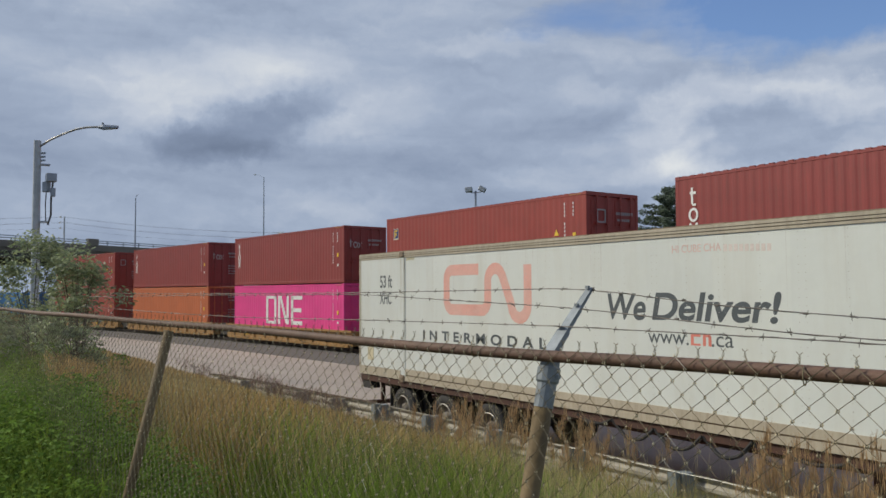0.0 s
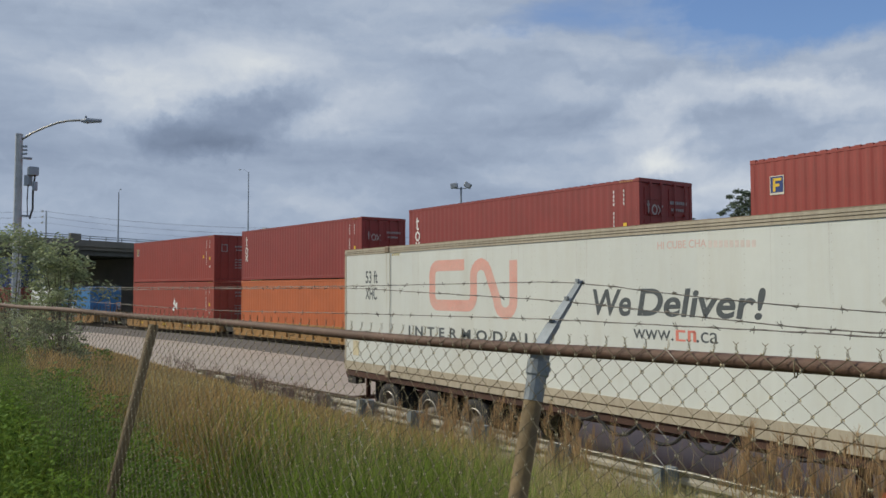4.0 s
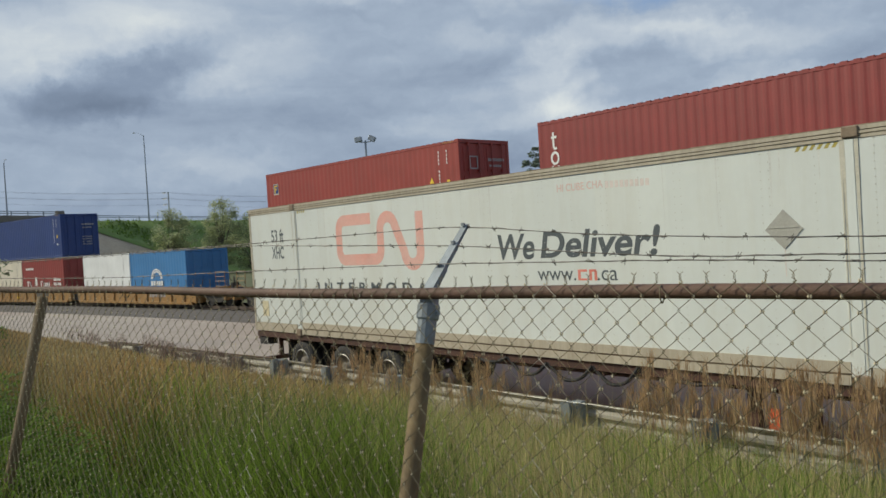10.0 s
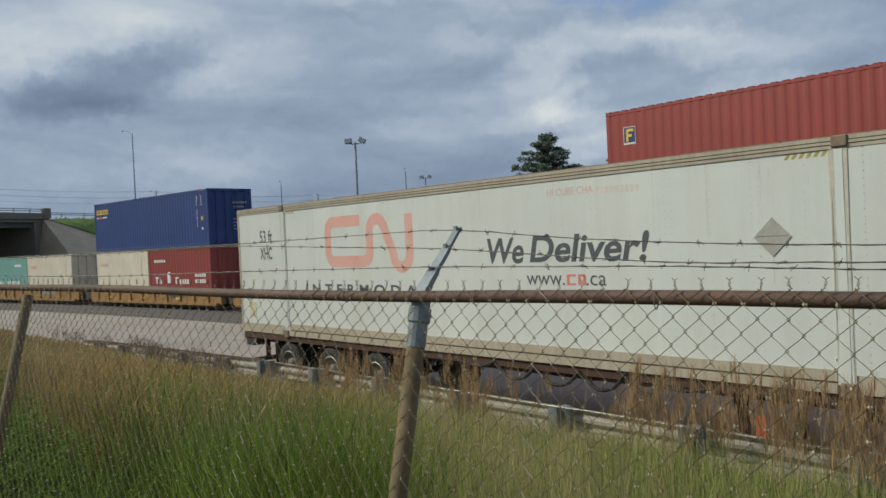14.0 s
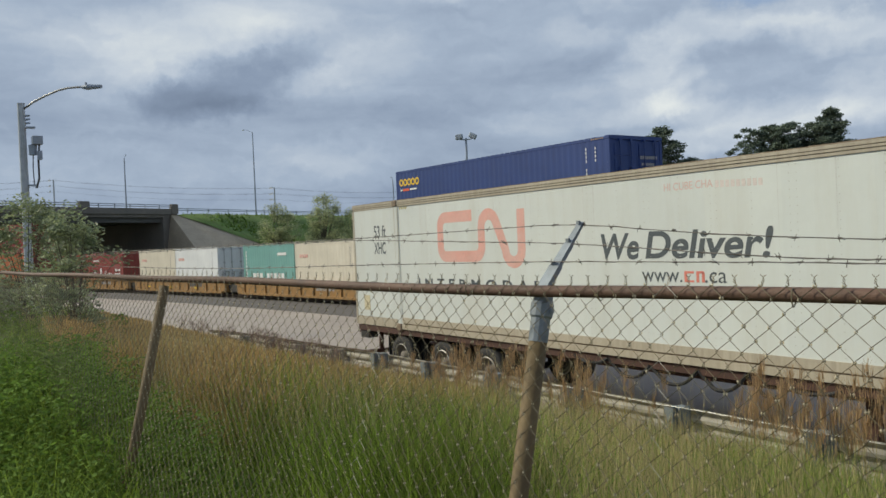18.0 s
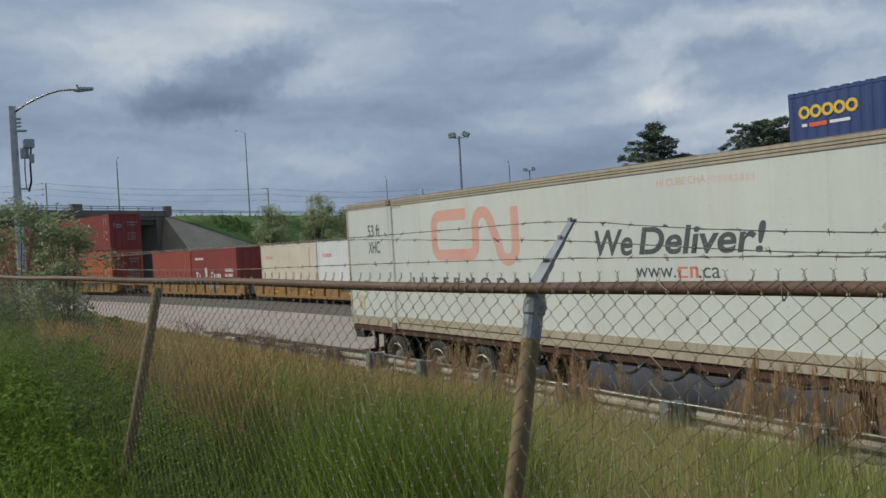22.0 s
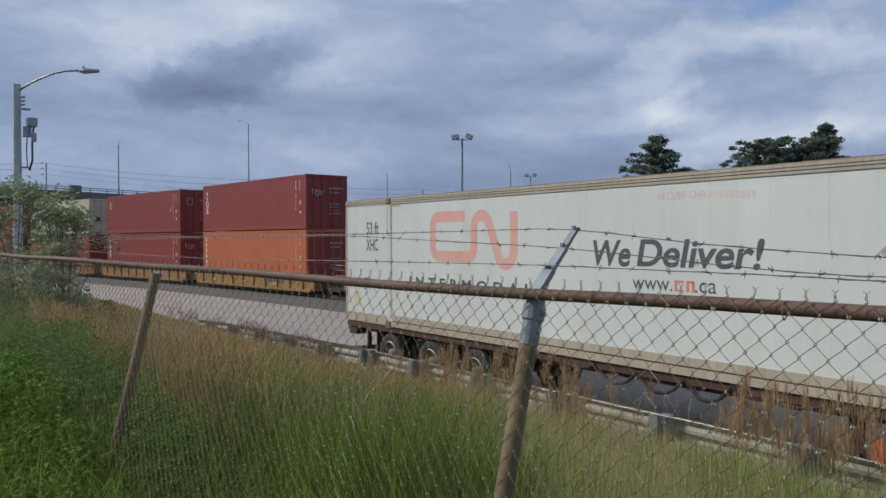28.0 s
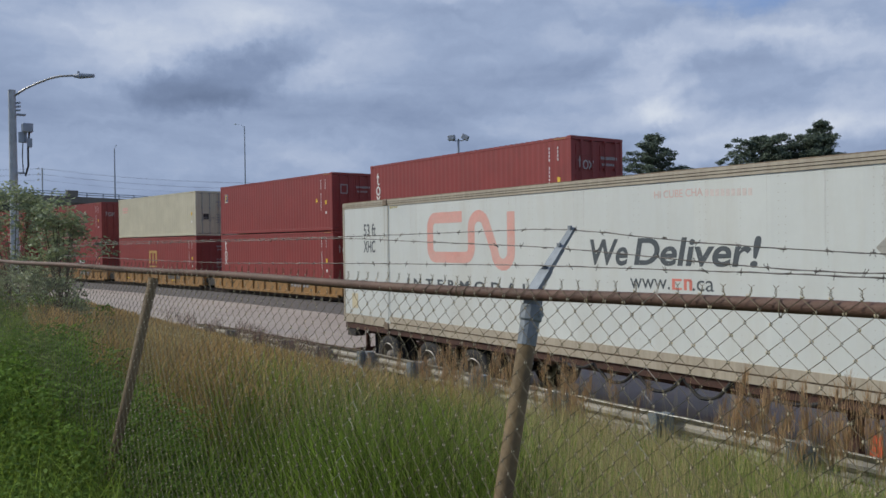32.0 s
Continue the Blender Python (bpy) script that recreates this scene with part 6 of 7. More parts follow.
M_BLOOM = material("pale_flower_heads", (0.58, 0.60, 0.50), rough=0.7, vary=0.2, bump=0, spec=0.2, translucent=0.3)
M_BARK = material("grey_brown_bark", (0.10, 0.085, 0.07), rough=0.95, vary=0.35, scale=4, grain=20, bump=0.6)


def mesh_from_arrays(name, verts, quads, mat):
    me = bpy.data.meshes.new(name)
    n, f = len(verts), len(quads)
    me.vertices.add(n)
    me.vertices.foreach_set("co", np.asarray(verts, dtype=np.float32).ravel())
    me.loops.add(4 * f)
    me.loops.foreach_set("vertex_index", np.asarray(quads, dtype=np.int32).ravel())
    me.polygons.add(f)
    me.polygons.foreach_set("loop_start", np.arange(0, 4 * f, 4, dtype=np.int32))
    me.update(calc_edges=True)
    me.materials.append(mat)
    return me


def ground_heights(x, y):
    k = np.clip((y - 2.3) / 5.2, 0, 1)
    return 1.14 * (1 - k * k * (3 - 2 * k)) - 0.04


def lay(x, y):
    """The slope runs a little askew to the bank: its plan is sheared along the road."""
    return x - 0.11 * y, 0.982 * y


def blades(rng, x, y, height, width, lean, segs=3, base=None, askew=True):
    """Ribbons that taper and bend over: arrays of one entry for each blade."""
    n = len(x)
    z0 = ground_heights(x, y) if base is None else base
    if askew:
        x, y = lay(x, y)
    face = rng.uniform(0, 2 * np.pi, n)
    bend = rng.uniform(0, 2 * np.pi, n)
    amount = lean * rng.uniform(0.3, 1.6, n)
    cx, sx = np.cos(face), np.sin(face)
    verts = np.zeros((n, segs + 1, 2, 3), dtype=np.float32)
    for k in range(segs + 1):
        f = k / segs
        px = x + np.cos(bend) * amount * height * f ** 2
        py = y + np.sin(bend) * amount * height * f ** 2
        pz = z0 + height * (f - 0.25 * amount * f ** 2)
        w = width * (1 - 0.88 * f ** 1.5) * 0.5
        for side, s in ((0, -1), (1, 1)):
            verts[:, k, side, 0] = px + s * w * cx
            verts[:, k, side, 1] = py + s * w * sx
            verts[:, k, side, 2] = pz
    base_i = (np.arange(n) * (segs + 1) * 2)[:, None]
    quads = []
    for k in range(segs):
        o = 2 * k
        quads.append(base_i + np.array([[o, o + 1, o + 3, o + 2]]))
    return verts.reshape(-1, 3), np.concatenate(quads, 0)


def scatter(rng, n, x0, x1, y0, y1, near_bias=True, patch=0.0, seed=0):
    """Points in a rectangle, denser near the fence corner, in patches."""
    xs, ys = [], []
    total = 0
    while total < n:
        m = n * 2
        x = rng.uniform(x0, x1, m)
        y = rng.uniform(y0, y1, m)
        keep = np.ones(m, bool)
        if near_bias:
            d = np.hypot(x, y)
            keep &= rng.uniform(0, 1, m) < np.clip(6.0 / d, 0.12, 1) ** 1.3
        # nothing where no eye falls: right of the widest view
        keep &= x < -0.2 * y + 0.2
        if patch:
            v = np.sin(x * 1.7 + seed) * np.sin(y * 2.3 + seed * 2) + np.sin(x * 0.6 + y * 0.9 + seed * 3) + 0.6 * np.sin(x * 4.1 - y * 3.3)
            keep &= rng.uniform(-2.2, 2.2, m) * patch + (1 - patch) * 0.5 < v + 0.6
        xs.append(x[keep])
        ys.append(y[keep])
        total += keep.sum()
    return np.concatenate(xs)[:n], np.concatenate(ys)[:n]


def stuff(name, arrays, mat, label, category):
    v, q = arrays
    ob = new(name, mesh_from_arrays(name, v, q, mat))
    return tagged(ob, label, category, kind="stuff")


def join_arrays(parts):
    vs, qs, o = [], [], 0
    for v, q in parts:
        vs.append(v)
        qs.append(q + o)
        o += len(v)
    return np.concatenate(vs), np.concatenate(qs)


def dryness(x, y):
    """1 where the grass has gone reddish and dry: the strip by the road, further along the fence."""
    k = np.clip((np.hypot(x, y) - np.clip(7.0 + 0.95 * x / y, 3.8, 7.0) + 0.7 * np.sin(x * 1.3 + y * 2.0) + 0.5 * np.sin(x * 3.7 - y * 2.9)) / 3.6, 0, 1)
    return k * np.clip((-x - 6.3 + 1.5 * np.clip(-x / y - 1.3, 0, 2)) / 3.2, 0.06, 1) * np.clip((y + 0.22 * x + 0.6) / 0.8 + 1.0, 0, 1)


def low_by_rail(x, y):
    """Most height of the grass: it stays under the guardrail and the road edge."""
    room = 0.28 + 0.27 * (8.72 - y) - np.maximum(ground_heights(x, y), 0)
    return np.clip(room + np.clip((x + 13.5) * 0.055, 0, 0.34), 0.16, 1.3)


def make_grass():
    rng = np.random.default_rng(11)
    # tall green grass
    x, y = scatter(rng, 80000, -34, 1.0, 2.1, 8.45, patch=0.55, seed=1.0)
    dry = dryness(x, y)
    keep = rng.uniform(0, 1, len(x)) > dry * 0.76
    x, y = x[keep], y[keep]
    d = np.hypot(x, y)
    lim = np.where(y > 7.2, 0.8, 1.0)
    h = rng.uniform(0.55, 1.1, len(x)) * (lim + np.clip((x + 9) * 0.06, 0, 0.22)) * (0.85 + 0.25 * np.sin(x * 2.1) * np.sin(y * 1.7))
    h = np.minimum(h, low_by_rail(x, y) * rng.uniform(0.7, 1.05, len(x)))
    a = blades(rng, x, y, h, 0.0045 + 0.0008 * d, 0.35)
    stuff("tall_grass", a, M_GRASS, "tall green grass on the slope behind the fence", "grass")
    # the same slope further along, and shorter grass on the bank where one stands
    n = 16000
    x, y = rng.uniform(-2, 14, n), rng.uniform(2.0, 8.5, n)
    keep = x > -0.2 * y + 0.15
    x, y = x[keep], y[keep]
    h = np.minimum(rng.uniform(0.5, 1.0, len(x)), low_by_rail(np.minimum(x, -3.0), y))
    far = blades(rng, x, y, h, np.full(len(x), 0.011), 0.35)
    n = 34000
    x, y = rng.uniform(-14, 10, n), rng.uniform(-6, 2.0, n)
    keep = (np.hypot(x, y) > 0.7) & ((x > -1.6) | (y < -0.5))
    x, y = x[keep], y[keep]
    bank = blades(rng, x, y, rng.uniform(0.08, 0.32, len(x)), np.full(len(x), 0.008), 0.5, segs=2)
    stuff("bank_grass", join_arrays([far, bank]), M_GRASS, "green grass on the bank and further along the slope", "grass")
    # thin upright straw-coloured stems among it
    x, y = scatter(rng, 27000, -30, 0.6, 2.3, 8.3, patch=0.4, seed=2.0)
    thin = rng.uniform(0, 1, len(x)) < np.clip(0.9 + (-x - 4.0) * 0.04, 0.9, 1.0)
    x, y = x[thin], y[thin]
    d = np.hypot(x, y)
    h = rng.uniform(0.6, 1.12, len(x)) * np.where(y > 7.4, 0.75, 1.0)
    h = np.minimum(h, low_by_rail(x, y) * rng.uniform(0.8, 1.25, len(x)))
    # taller ones in the deep grass by the road
    n = 800
    xx, yy = rng.uniform(-10, 1, n), rng.uniform(4.5, 7.8, n)
    x, y = np.append(x, xx), np.append(y, yy)
    h, d = np.append(h, rng.uniform(0.7, 1.35, n) * np.clip(1.25 - 0.05 * (8.2 - yy), 0.9, 1.2)), np.hypot(x, y)
    a = blades(rng, x, y, h * 1.08, 0.0022 + 0.00042 * d, 0.12)
    stuff("grass_stems", a, M_STRAW, "thin straw-coloured stems in the tall grass", "grass")
    # broad leaning blades in the rank grass by the road
    n = 3200
    x, y = rng.uniform(-11, 0.5, n), rng.uniform(3.2, 8.0, n)
    keep = x < -0.2 * y + 0.2
    x, y = x[keep], y[keep]
    h = np.minimum(rng.uniform(0.5, 0.95, len(x)), low_by_rail(x, y) * 1.05)
    stuff("broad_grass", blades(rng, x, y, h, 0.012 + 0.0008 * np.hypot(x, y), 0.75, segs=4), M_BROADGRASS, "broad bright green blades in the tall grass", "grass")
    # reddish dry grass with feathery tops
    x, y = scatter(rng, 150000, -46, -4.0, 2.1, 8.8, patch=0.2, seed=3.0)
    dry = dryness(x, y)
    keep = rng.uniform(0, 1, len(x)) < dry
    x, y = x[keep], y[keep]
    d = np.hypot(x, y)
    h = rng.uniform(0.45, 1.1, len(x)) * np.where(x < -13, 1.12, 0.9) * np.where((y > 7.3) & (x > -16), 0.72, 1.0)
    h = np.minimum(h, low_by_rail(x, y) * rng.uniform(0.7, 1.1, len(x)))
    st = blades(rng, x, y, h, 0.003 + 0.0006 * d, 0.2)
    k = rng.uniform(0, 1, len(x)) < 0.55
    tx, ty, th = x[k], y[k], h[k]
    tops = blades(rng, tx + rng.normal(0, 0.05, k.sum()), ty + rng.normal(0, 0.05, k.sum()), np.full(k.sum(), 0.15), 0.006 + 0.0008 * np.hypot(tx, ty), 0.5,
                  segs=2, base=ground_heights(tx, ty) + th * 0.9)
    stuff("dry_grass", join_arrays([st, tops]), M_DRY, "reddish-brown dry seeding grass beside the road", "grass")
    # far strip along the road
    x, y = scatter(rng, 16000, -100, -26, -6, 8.6, near_bias=False, patch=0.4, seed=5.0)
    keep = y < 9.0 - np.clip(-x - 34, 0, 99) * 0.12 - 0.3
    x, y = x[keep], y[keep]
    h = np.minimum(rng.uniform(0.5, 1.1, len(x)), np.clip(0.3 + 0.25 * (8.8 - np.clip(-x - 34, 0, 99) * 0.12 - y), 0.25, 1.1))
    stuff("far_grass", blades(rng, x, y, h, 0.03 + 0.0016 * np.abs(x), 0.3, segs=2), M_DRY2, "dull green and brown grass along the road", "grass")


M_DRY2 = material("dull_far_grass", (0.20, 0.18, 0.075), rough=0.75, vary=0.35, scale=0.3, grain=2, bump=0, island=0.45, spec=0.15, translucent=0.3)
make_grass()


def leaves(rng, cx, cy, cz, n, rx, ry, rz, size, shell=0.35, droop=0.3):
    """Leaf quads in a lumpy ellipsoid."""
    v = rng.normal(size=(n, 3))
    v /= np.linalg.norm(v, axis=1)[:, None]
    r = shell + (1 - shell) * rng.uniform(0, 1, n) ** 0.6
    c = np.stack([cx + v[:, 0] * rx * r, cy + v[:, 1] * ry * r, cz + v[:, 2] * rz * r], 1)
    return leaf_quads(rng, c, size, droop)


def leaf_quads(rng, c, size, droop=0.3):
    n = len(c)
    a = rng.uniform(0, 2 * np.pi, n)
    tilt = rng.uniform(-1.2, 1.2, n)
    s = size * rng.uniform(0.6, 1.4, n)
    u = np.stack([np.cos(a), np.sin(a), -droop * np.ones(n)], 1)
    u /= np.linalg.norm(u, axis=1)[:, None]
    w = np.stack([-np.sin(a) * np.cos(tilt), np.cos(a) * np.cos(tilt), np.sin(tilt)], 1)
    p = np.stack([c - u * s[:, None] * 0.5, c + w * s[:, None] * 0.22, c + u * s[:, None] * 0.5, c - w * s[:, None] * 0.22], 1)
    q = np.arange(4 * n).reshape(n, 4)
    return p.reshape(-1, 3).astype(np.float32), q


def make_weeds():
    rng = np.random.default_rng(21)
    parts = []
    x, y = scatter(rng, 900, -26, -6.2, 1.95, 6.0, near_bias=True, patch=0.5, seed=4.0)
    keep = rng.uniform(0, 1, len(x)) < np.clip((-x / y - 4.1) / 1.5, 0, 1)
    for px, py in zip(x[keep], y[keep]):
        z = float(ground_heights(np.array([px]), np.array([py]))[0])
        hh = rng.uniform(0.3, 0.8) * (1.0 + 0.3 * min(1.0, max(0.0, (-px - 9.5) / 5.0)))
        n = int(rng.uniform(50, 110))
        zz = rng.uniform(0.1, 1, n) ** 0.8
        rad = 0.10 + 0.20 * (1 - zz) + 0.05
        an = rng.uniform(0, 2 * np.pi, n)
        c = np.stack([px + rad * np.cos(an) * rng.uniform(0.2, 1, n), py + rad * np.sin(an) * rng.uniform(0.2, 1, n), z + zz * hh], 1)
        c[:, 0], c[:, 1] = lay(c[:, 0], c[:, 1])
        parts.append(leaf_quads(rng, c, 0.065 + 0.0015 * abs(px)))
    stuff("leafy_weeds", join_arrays(parts), M_WEED, "dark green leafy weeds along the fence", "weeds")
    # a few pale dead stalks
    x, y = scatter(rng, 420, -18, -5.5, 2.0, 4.5, near_bias=True)
    h = rng.uniform(0.7, 1.25, len(x))
    stuff("dead_stalks", blades(rng, x, y, h, np.full(len(x), 0.012), 0.45, segs=4), M_STRAW, "pale dead stalks among the weeds", "weeds")


make_weeds()


def make_near_side():
    """Rank growth along the fence, on the bank's side of it and through the mesh: low by the near post, high further on."""
    rng = np.random.default_rng(71)
    parts = []
    m = 2300
    x = rng.uniform(-13, -2.9, m)
    y = fence_y(x) + rng.uniform(-1.7, 0.35, m) * np.clip(0.45 - 0.09 * x, 0.6, 1)
    keep = rng.uniform(0, 1, m) < np.clip(7.5 / np.hypot(x, y), 0.3, 1) * np.clip((-x - 2.9) / 1.6, 0.25, 1)
    for px, py in zip(x[keep], y[keep]):
        hh = rng.uniform(0.45, 1.0) * np.interp(-px, [2.9, 4.5, 6.0, 8.0, 10.0, 13.0], [0.35, 0.5, 0.85, 1.25, 1.1, 0.95])
        n = int(rng.uniform(100, 190))
        zz = rng.uniform(0.05, 1, n) ** 0.8
        rad = 0.10 + 0.20 * (1 - zz) + 0.05
        an = rng.uniform(0, 2 * np.pi, n)
        c = np.stack([px + rad * np.cos(an) * rng.uniform(0.2, 1, n), py + rad * np.sin(an) * rng.uniform(0.2, 1, n), 1.12 + zz * hh], 1)
        parts.append(leaf_quads(rng, c, 0.026 + 0.0021 * abs(px)))
    stuff("bank_weeds", join_arrays(parts), M_WEED, "bright and dark green weeds along the fence", "weeds")
    n = 900
    c = np.stack([rng.normal(-8.3, 0.55, n), rng.normal(1.15, 0.22, n), 1.3 + rng.uniform(0, 0.45, n)], 1)
    stuff("weed_flowers", leaf_quads(rng, c, 0.038), M_BLOOM, "small pale flower heads among the weeds", "flowers")
    m = 42000
    x = rng.uniform(-14, -1.4, m)
    y = fence_y(x) + rng.uniform(-1.9, 0.5, m)
    keep = rng.uniform(0, 1, m) < np.clip(5.0 / np.hypot(x, y), 0.25, 1) * np.clip((y - fence_y(x) + 2.0 + 0.25 * np.sin(2.3 * x)) / 0.8, 0, 1) * np.clip((-x - 1.4) / 1.3, 0, 1)
    x, y = x[keep], y[keep]
    h = rng.uniform(0.4, 1.0, len(x)) * np.interp(-x, [1.4, 3.0, 5.0, 8.0], [0.35, 0.5, 0.8, 1.25])
    base = np.full(len(x), 1.10)
    stuff("fence_grass", blades(rng, x, y, h, 0.006 + 0.0008 * np.abs(x), 0.4, base=base, askew=False), M_GRASS, "rank green grass along the fence", "grass")


make_near_side()


def make_reeds():
    rng = np.random.default_rng(31)
    st, pl = [], []
    for x0, x1, y0, y1, n, hmin, hmax in ((-4.9, -2.0, 7.3, 8.3, 120, 1.0, 1.62), (-10.2, -6.2, 7.0, 8.2, 75, 0.9, 1.4), (-12.5, -9.5, 7.2, 8.3, 30, 0.7, 1.1), (-2.6, -1.4, 6.6, 8.0, 16, 1.2, 1.6)):
        x, y = rng.uniform(x0, x1, n), rng.uniform(y0, y1, n)
        h = rng.uniform(hmin, hmax, n)
        st.append(blades(rng, x, y, h, np.full(n, 0.010), 0.08))
        base = ground_heights(x, y)
        for k in range(n):
            m = 34
            f = rng.uniform(0, 1, m)
            px = x[k] + 0.05 * rng.normal(size=m) * (1.1 - f) + 0.06 * f
            py = y[k] + 0.05 * rng.normal(size=m) * (1.1 - f)
            pl.append(blades(rng, px, py, np.full(m, 0.19), np.full(m, 0.007), 0.24, segs=2, base=base[k] + h[k] - 0.28 + 0.26 * f))
    stuff("reed_stems", join_arrays(st), M_STRAW, "upright straw-coloured reed stems by the guardrail", "reeds")
    stuff("reed_plumes", join_arrays(pl), M_PLUME, "feathery brown reed plumes by the guardrail", "reeds")


make_reeds()


def make_edge_weeds():
    """Dead seeding weeds standing in clumps before the far guardrail."""
    rng = np.random.default_rng(47)
    st = []
    for cx, n, wide, tall in ((-27.6, 16, 0.5, 0.95), (-26.2, 18, 0.35, 0.92), (-23.6, 20, 0.4, 0.95), (-21.6, 26, 0.5, 1.0), (-20.2, 44, 0.5, 1.0), (-19.0, 24, 0.35, 0.9), (-17.7, 40, 0.35, 0.95), (-16.4, 22, 0.35, 0.85), (-14.3, 14, 0.3, 0.8)):
        x, y = cx + 0.9 + rng.normal(0, wide, n), rng.uniform(8.05, 8.45, n)
        h = rng.uniform(0.6, 1.0, n) * tall
        st.append(blades(rng, x, y, h, np.full(n, 0.010), 0.12))
        base = ground_heights(x, y)
        for k in range(n):
            m = 16
            f = rng.uniform(0, 1, m)
            st.append(blades(rng, x[k] + 0.05 * rng.normal(size=m), y[k] + 0.05 * rng.normal(size=m), np.full(m, 0.11), np.full(m, 0.011), 0.6, segs=2, base=base[k] + h[k] - 0.30 + 0.28 * f))
    stuff("dead_weeds", join_arrays(st), M_DEADWEED, "purplish-brown dead seeding weeds beside the guardrail", "weeds")


M_DEADWEED = material("dead_weed_heads", (0.27, 0.205, 0.175), rough=0.8, vary=0.3, scale=2, grain=9, bump=0, island=0.35, spec=0.1, translucent=0.3)
make_edge_weeds()


def make_shrub(x, y, z0, top, radius, seed, leaf, name, label, mat, size, n_clump=26, per=170, low=0.25):
    rng = np.random.default_rng(seed)
    p = thing(name, label, "bush" if name == "bush" else "tree")
    bm = bmesh.new()
    hubs = []
    for k in range(n_clump):
        a = rng.uniform(0, 2 * np.pi)
        f = rng.uniform(low, 1.0)
        r = radius * (0.25 + 0.75 * math.sin(math.pi * min(f * 0.9 + 0.05, 1))) * rng.uniform(0.3, 1.0)
        c = Vector((x + r * math.cos(a), y + r * math.sin(a), z0 + (top - z0) * f))
        hubs.append(c)
        mid = Vector((x + 0.35 * r * math.cos(a), y + 0.35 * r * math.sin(a), z0 + (top - z0) * f * 0.55))
        add_tube(bm, [(x + rng.normal() * 0.03, y + rng.normal() * 0.03, z0 - 0.1), mid, c], 0.03, 5, True, [0.018 * size, 0.011 * size, 0.004 * size])
    part("trunk", bm, M_BARK, p)
    parts = []
    for c in hubs:
        s = radius * rng.uniform(0.22, 0.42)
        parts.append(leaves(rng, c.x, c.y, c.z, per, s, s, s * rng.uniform(0.6, 0.95), leaf, 0.1, 0.4))
    v, q = join_arrays(parts)
    ob = new("crown", mesh_from_arrays("crown", v, q, mat))
    ob.parent = p
    return p


make_shrub(-16.0, 2.7, 1.07, 3.85, 0.85, 5, 0.085, "bush", "pale green leafy bush behind the fence", M_SHRUB, 0.8, 40, 120)
make_shrub(-21.1, 2.55, 1.02, 4.3, 1.4, 6, 0.11, "bush", "pale green leafy bush behind the fence", M_SHRUB, 0.8, 44, 130)


def pine(x, y, top, spread, seed, label, low=0.28, taper=0.75):
    rng = np.random.default_rng(seed)
    p = thing("pine_tree", label, "tree", "pine trees behind the yard")
    bm = bmesh.new()
    add_tube(bm, [(x, y, -0.05), (x + 0.1, y, top * 0.5), (x, y, top - 0.4)], 0.2, 8, True, [0.28, 0.18, 0.05])
    hubs = []
    layers = int(top * (1 - low) / 0.62)
    for k in range(layers):
        f = k / (layers - 1)
        z = top * (low + (1 - low) * f) - 0.3
        r = spread * ((1 - f) ** taper * 0.95 + 0.10) * rng.uniform(0.8, 1.12)
        n = max(3, int(9 * (1 - f) + 3))
        a0 = rng.uniform(0, 6.28)
        for j in range(n):
            a = a0 + 2 * np.pi * j / n + rng.normal() * 0.25
            rr = r * rng.uniform(0.65, 1.08)
            tip = Vector((x + rr * math.cos(a), y + rr * math.sin(a), z + 0.12 * rr + rng.normal() * 0.15))
            add_tube(bm, [(x, y, z - 0.25), Vector((x, y, z - 0.2)).lerp(tip, 0.55) - Vector((0, 0, 0.1)), tip], 0.04, 5, True, [0.06, 0.04, 0.015])
            hubs += [(tip, 0.9), (Vector((x, y, z)).lerp(tip, 0.68), 0.9), (Vector((x, y, z)).lerp(tip, 0.36), 0.9)]
    part("trunk", bm, M_BARK, p)
    parts = []
    for c, k in hubs:
        s = 0.85 * k * rng.uniform(0.6, 1.2)
        parts.append(leaves(rng, c.x, c.y, c.z, 110, s, s, s * 0.5, 0.33, 0.0, -0.5))
    v, q = join_arrays(parts)
    ob = new("crown", mesh_from_arrays("crown", v, q, M_NEEDLE))
    ob.parent = p


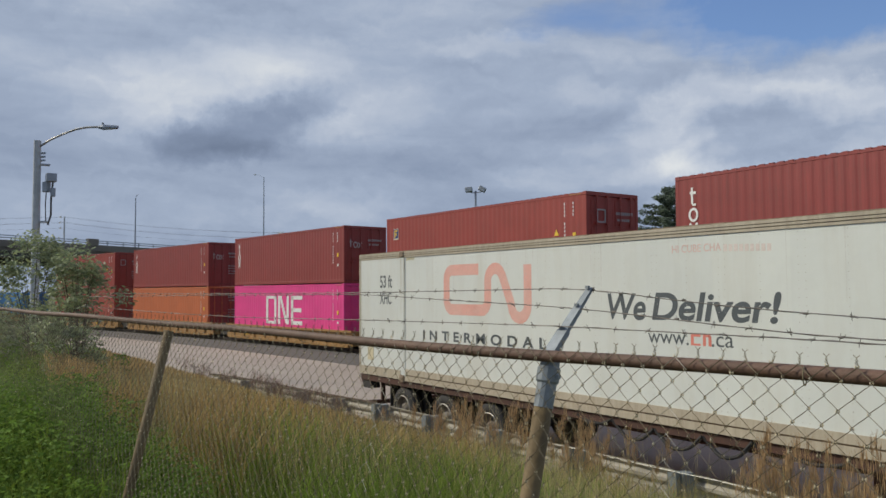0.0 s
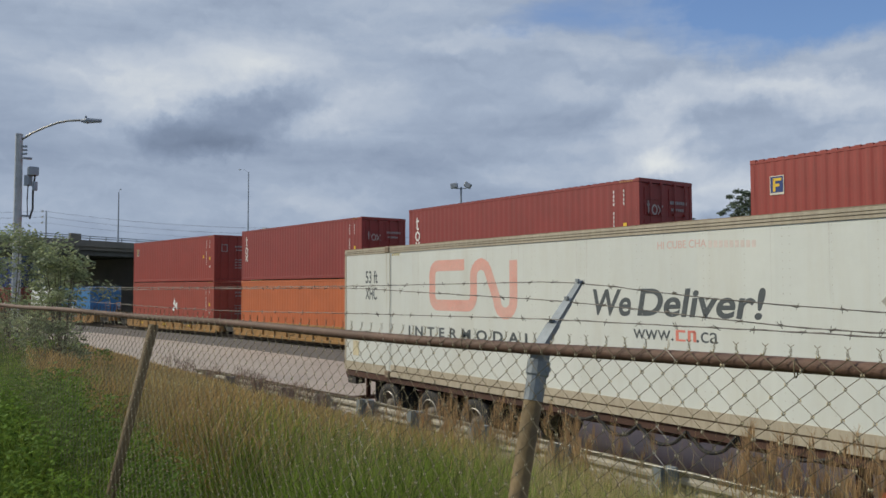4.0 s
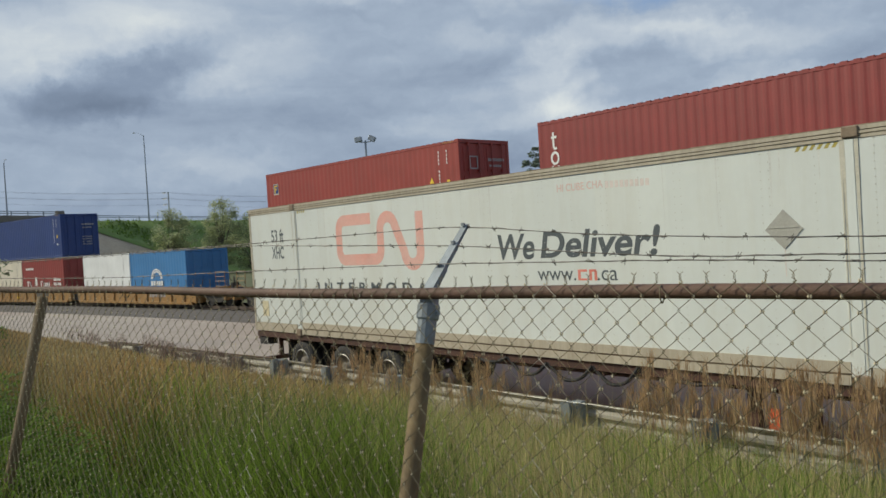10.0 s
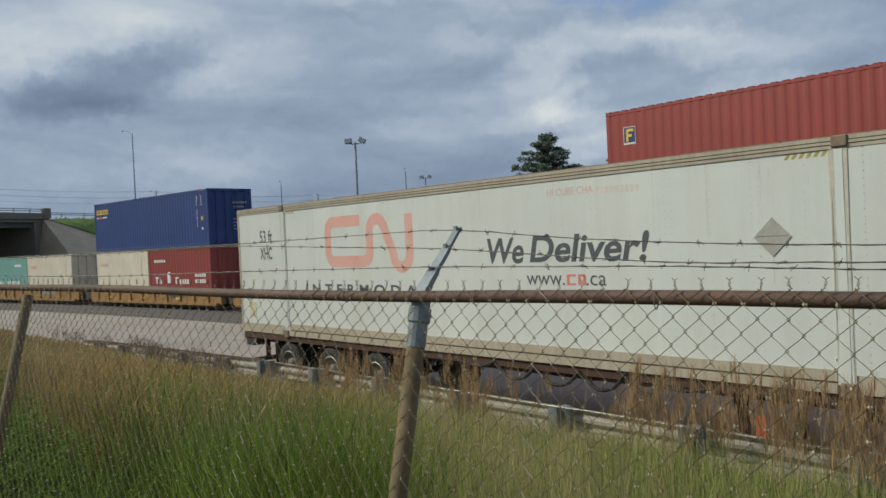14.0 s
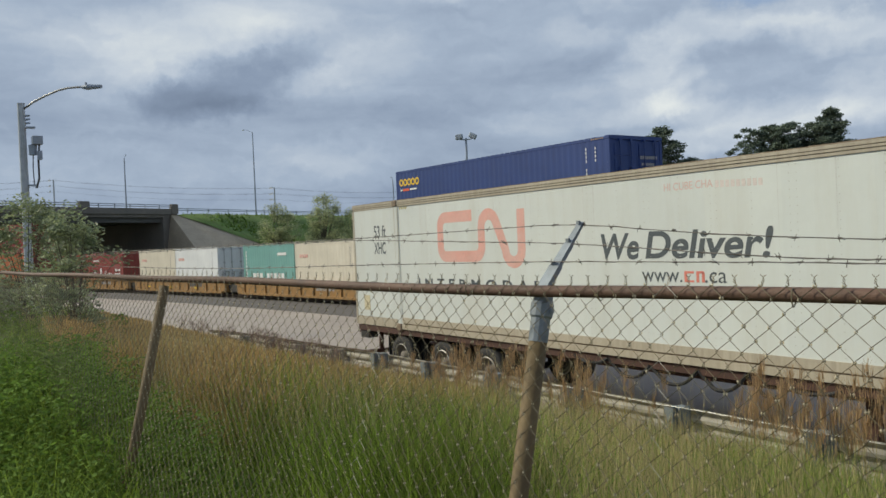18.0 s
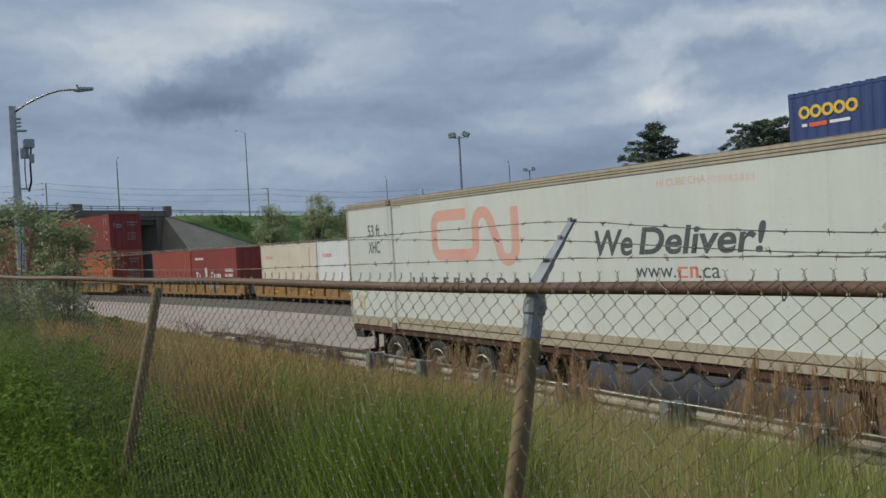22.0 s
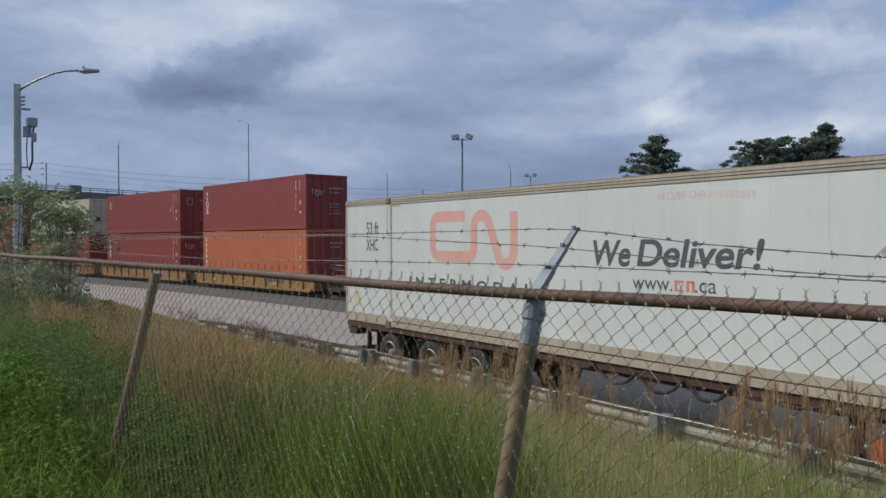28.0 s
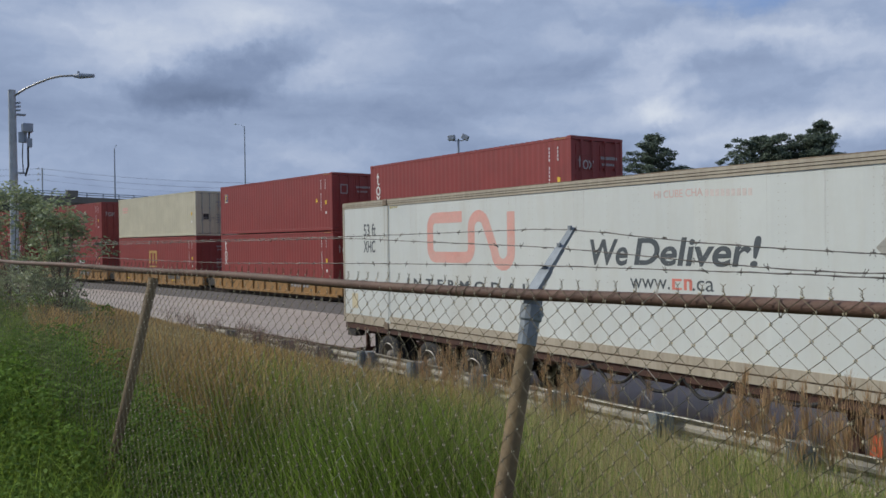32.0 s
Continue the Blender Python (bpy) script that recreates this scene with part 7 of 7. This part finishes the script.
pine(-64.9, 73.9, 14.9, 6.6, 41, "dark green pine tree with layered branches", 0.25, 0.62)
pine(-57.8, 84.4, 14.7, 6.6, 42, "broad dark green pine tree", 0.25, 0.3)
pine(-54.7, 88.2, 14.7, 6.6, 45, "broad dark green pine tree close to others", 0.25, 0.3)
pine(-56.5, 86.4, 14.8, 7.0, 44, "broad dark green pine tree beside another", 0.25, 0.3)
pine(-53.8, 90.0, 16.1, 4.4, 43, "dark green pine tree with a pointed top", 0.25, 0.6)
make_shrub(-107.3, 51.1, -0.05, 10.1, 3.4, 51, 0.26, "leafy_tree", "light green leafy tree below the embankment", M_HILLTREE, 4.0, 60, 170, 0.1)
make_shrub(-111.6, 46.0, 1.4, 8.9, 3.2, 52, 0.26, "leafy_tree", "light green bushy tree on the embankment", M_HILLTREE, 4.0, 50, 150, 0.1)
make_shrub(-104.1, 54.5, -0.05, 7.7, 3.4, 53, 0.26, "leafy_tree", "light green bushy tree at the embankment foot", M_HILLTREE, 4.0, 50, 150, 0.1)


def make_hill_growth():
    rng = np.random.default_rng(61)
    n = 9000
    u = rng.uniform(25, 95, n) ** 1.0
    nn = rng.uniform(0.0, 14, n)
    px = B0.x + BU.x * u + BN.x * nn
    py = B0.y + BU.y * u + BN.y * nn
    z = 8.43 * (1 - np.clip((nn - 0.5) / 13.0, 0, 1)) - 0.15
    keep = (u > 25.6 + nn * 1.40)
    h = rng.uniform(0.15, 0.55, n) * (1 + 0.5 * np.sin(u * 0.6) * np.sin(nn * 0.9))
    v, q = blades(rng, px[keep], py[keep], h[keep], np.full(keep.sum(), 0.3), 0.4, segs=2, base=z[keep], askew=False)
    stuff("hill_grass", (v, q), M_HILLGRASS, "bright and dull green rough grass on the embankment", "grass")


M_HILLGRASS = material("rough_hill_grass", (0.15, 0.25, 0.055), rough=0.7, vary=0.45, scale=0.15, grain=1, bump=0, island=0.4, spec=0.15, translucent=0.3)
make_hill_growth()


def motions():
    for ob, offset, _, x, z in TRAIN:
        walk(ob, [(float(t), train_pose(t, offset, x, z)) for t in range(33)])
    # wheels roll on the rails: all of one side turn alike, so they share the keys of the first
    first = {}
    for ob, y in WHEELS:
        if y not in first:
            rows = []
            for k in range(321):
                t = k * 0.1
                turn = math.degrees((4.6906 * t - 0.001926 * t * t) / 0.42)
                rows.append((t, pose(0, y, 0, 0, turn if y < 0 else -turn, 0 if y < 0 else 180)))
            walk(ob, rows)
            first[y] = ob
        else:
            src = first[y].animation_data
            ob.rotation_mode = "QUATERNION"
            ob.animation_data_create()
            ob.animation_data.action = src.action
            ob.animation_data.action_slot = src.action_slot


motions()
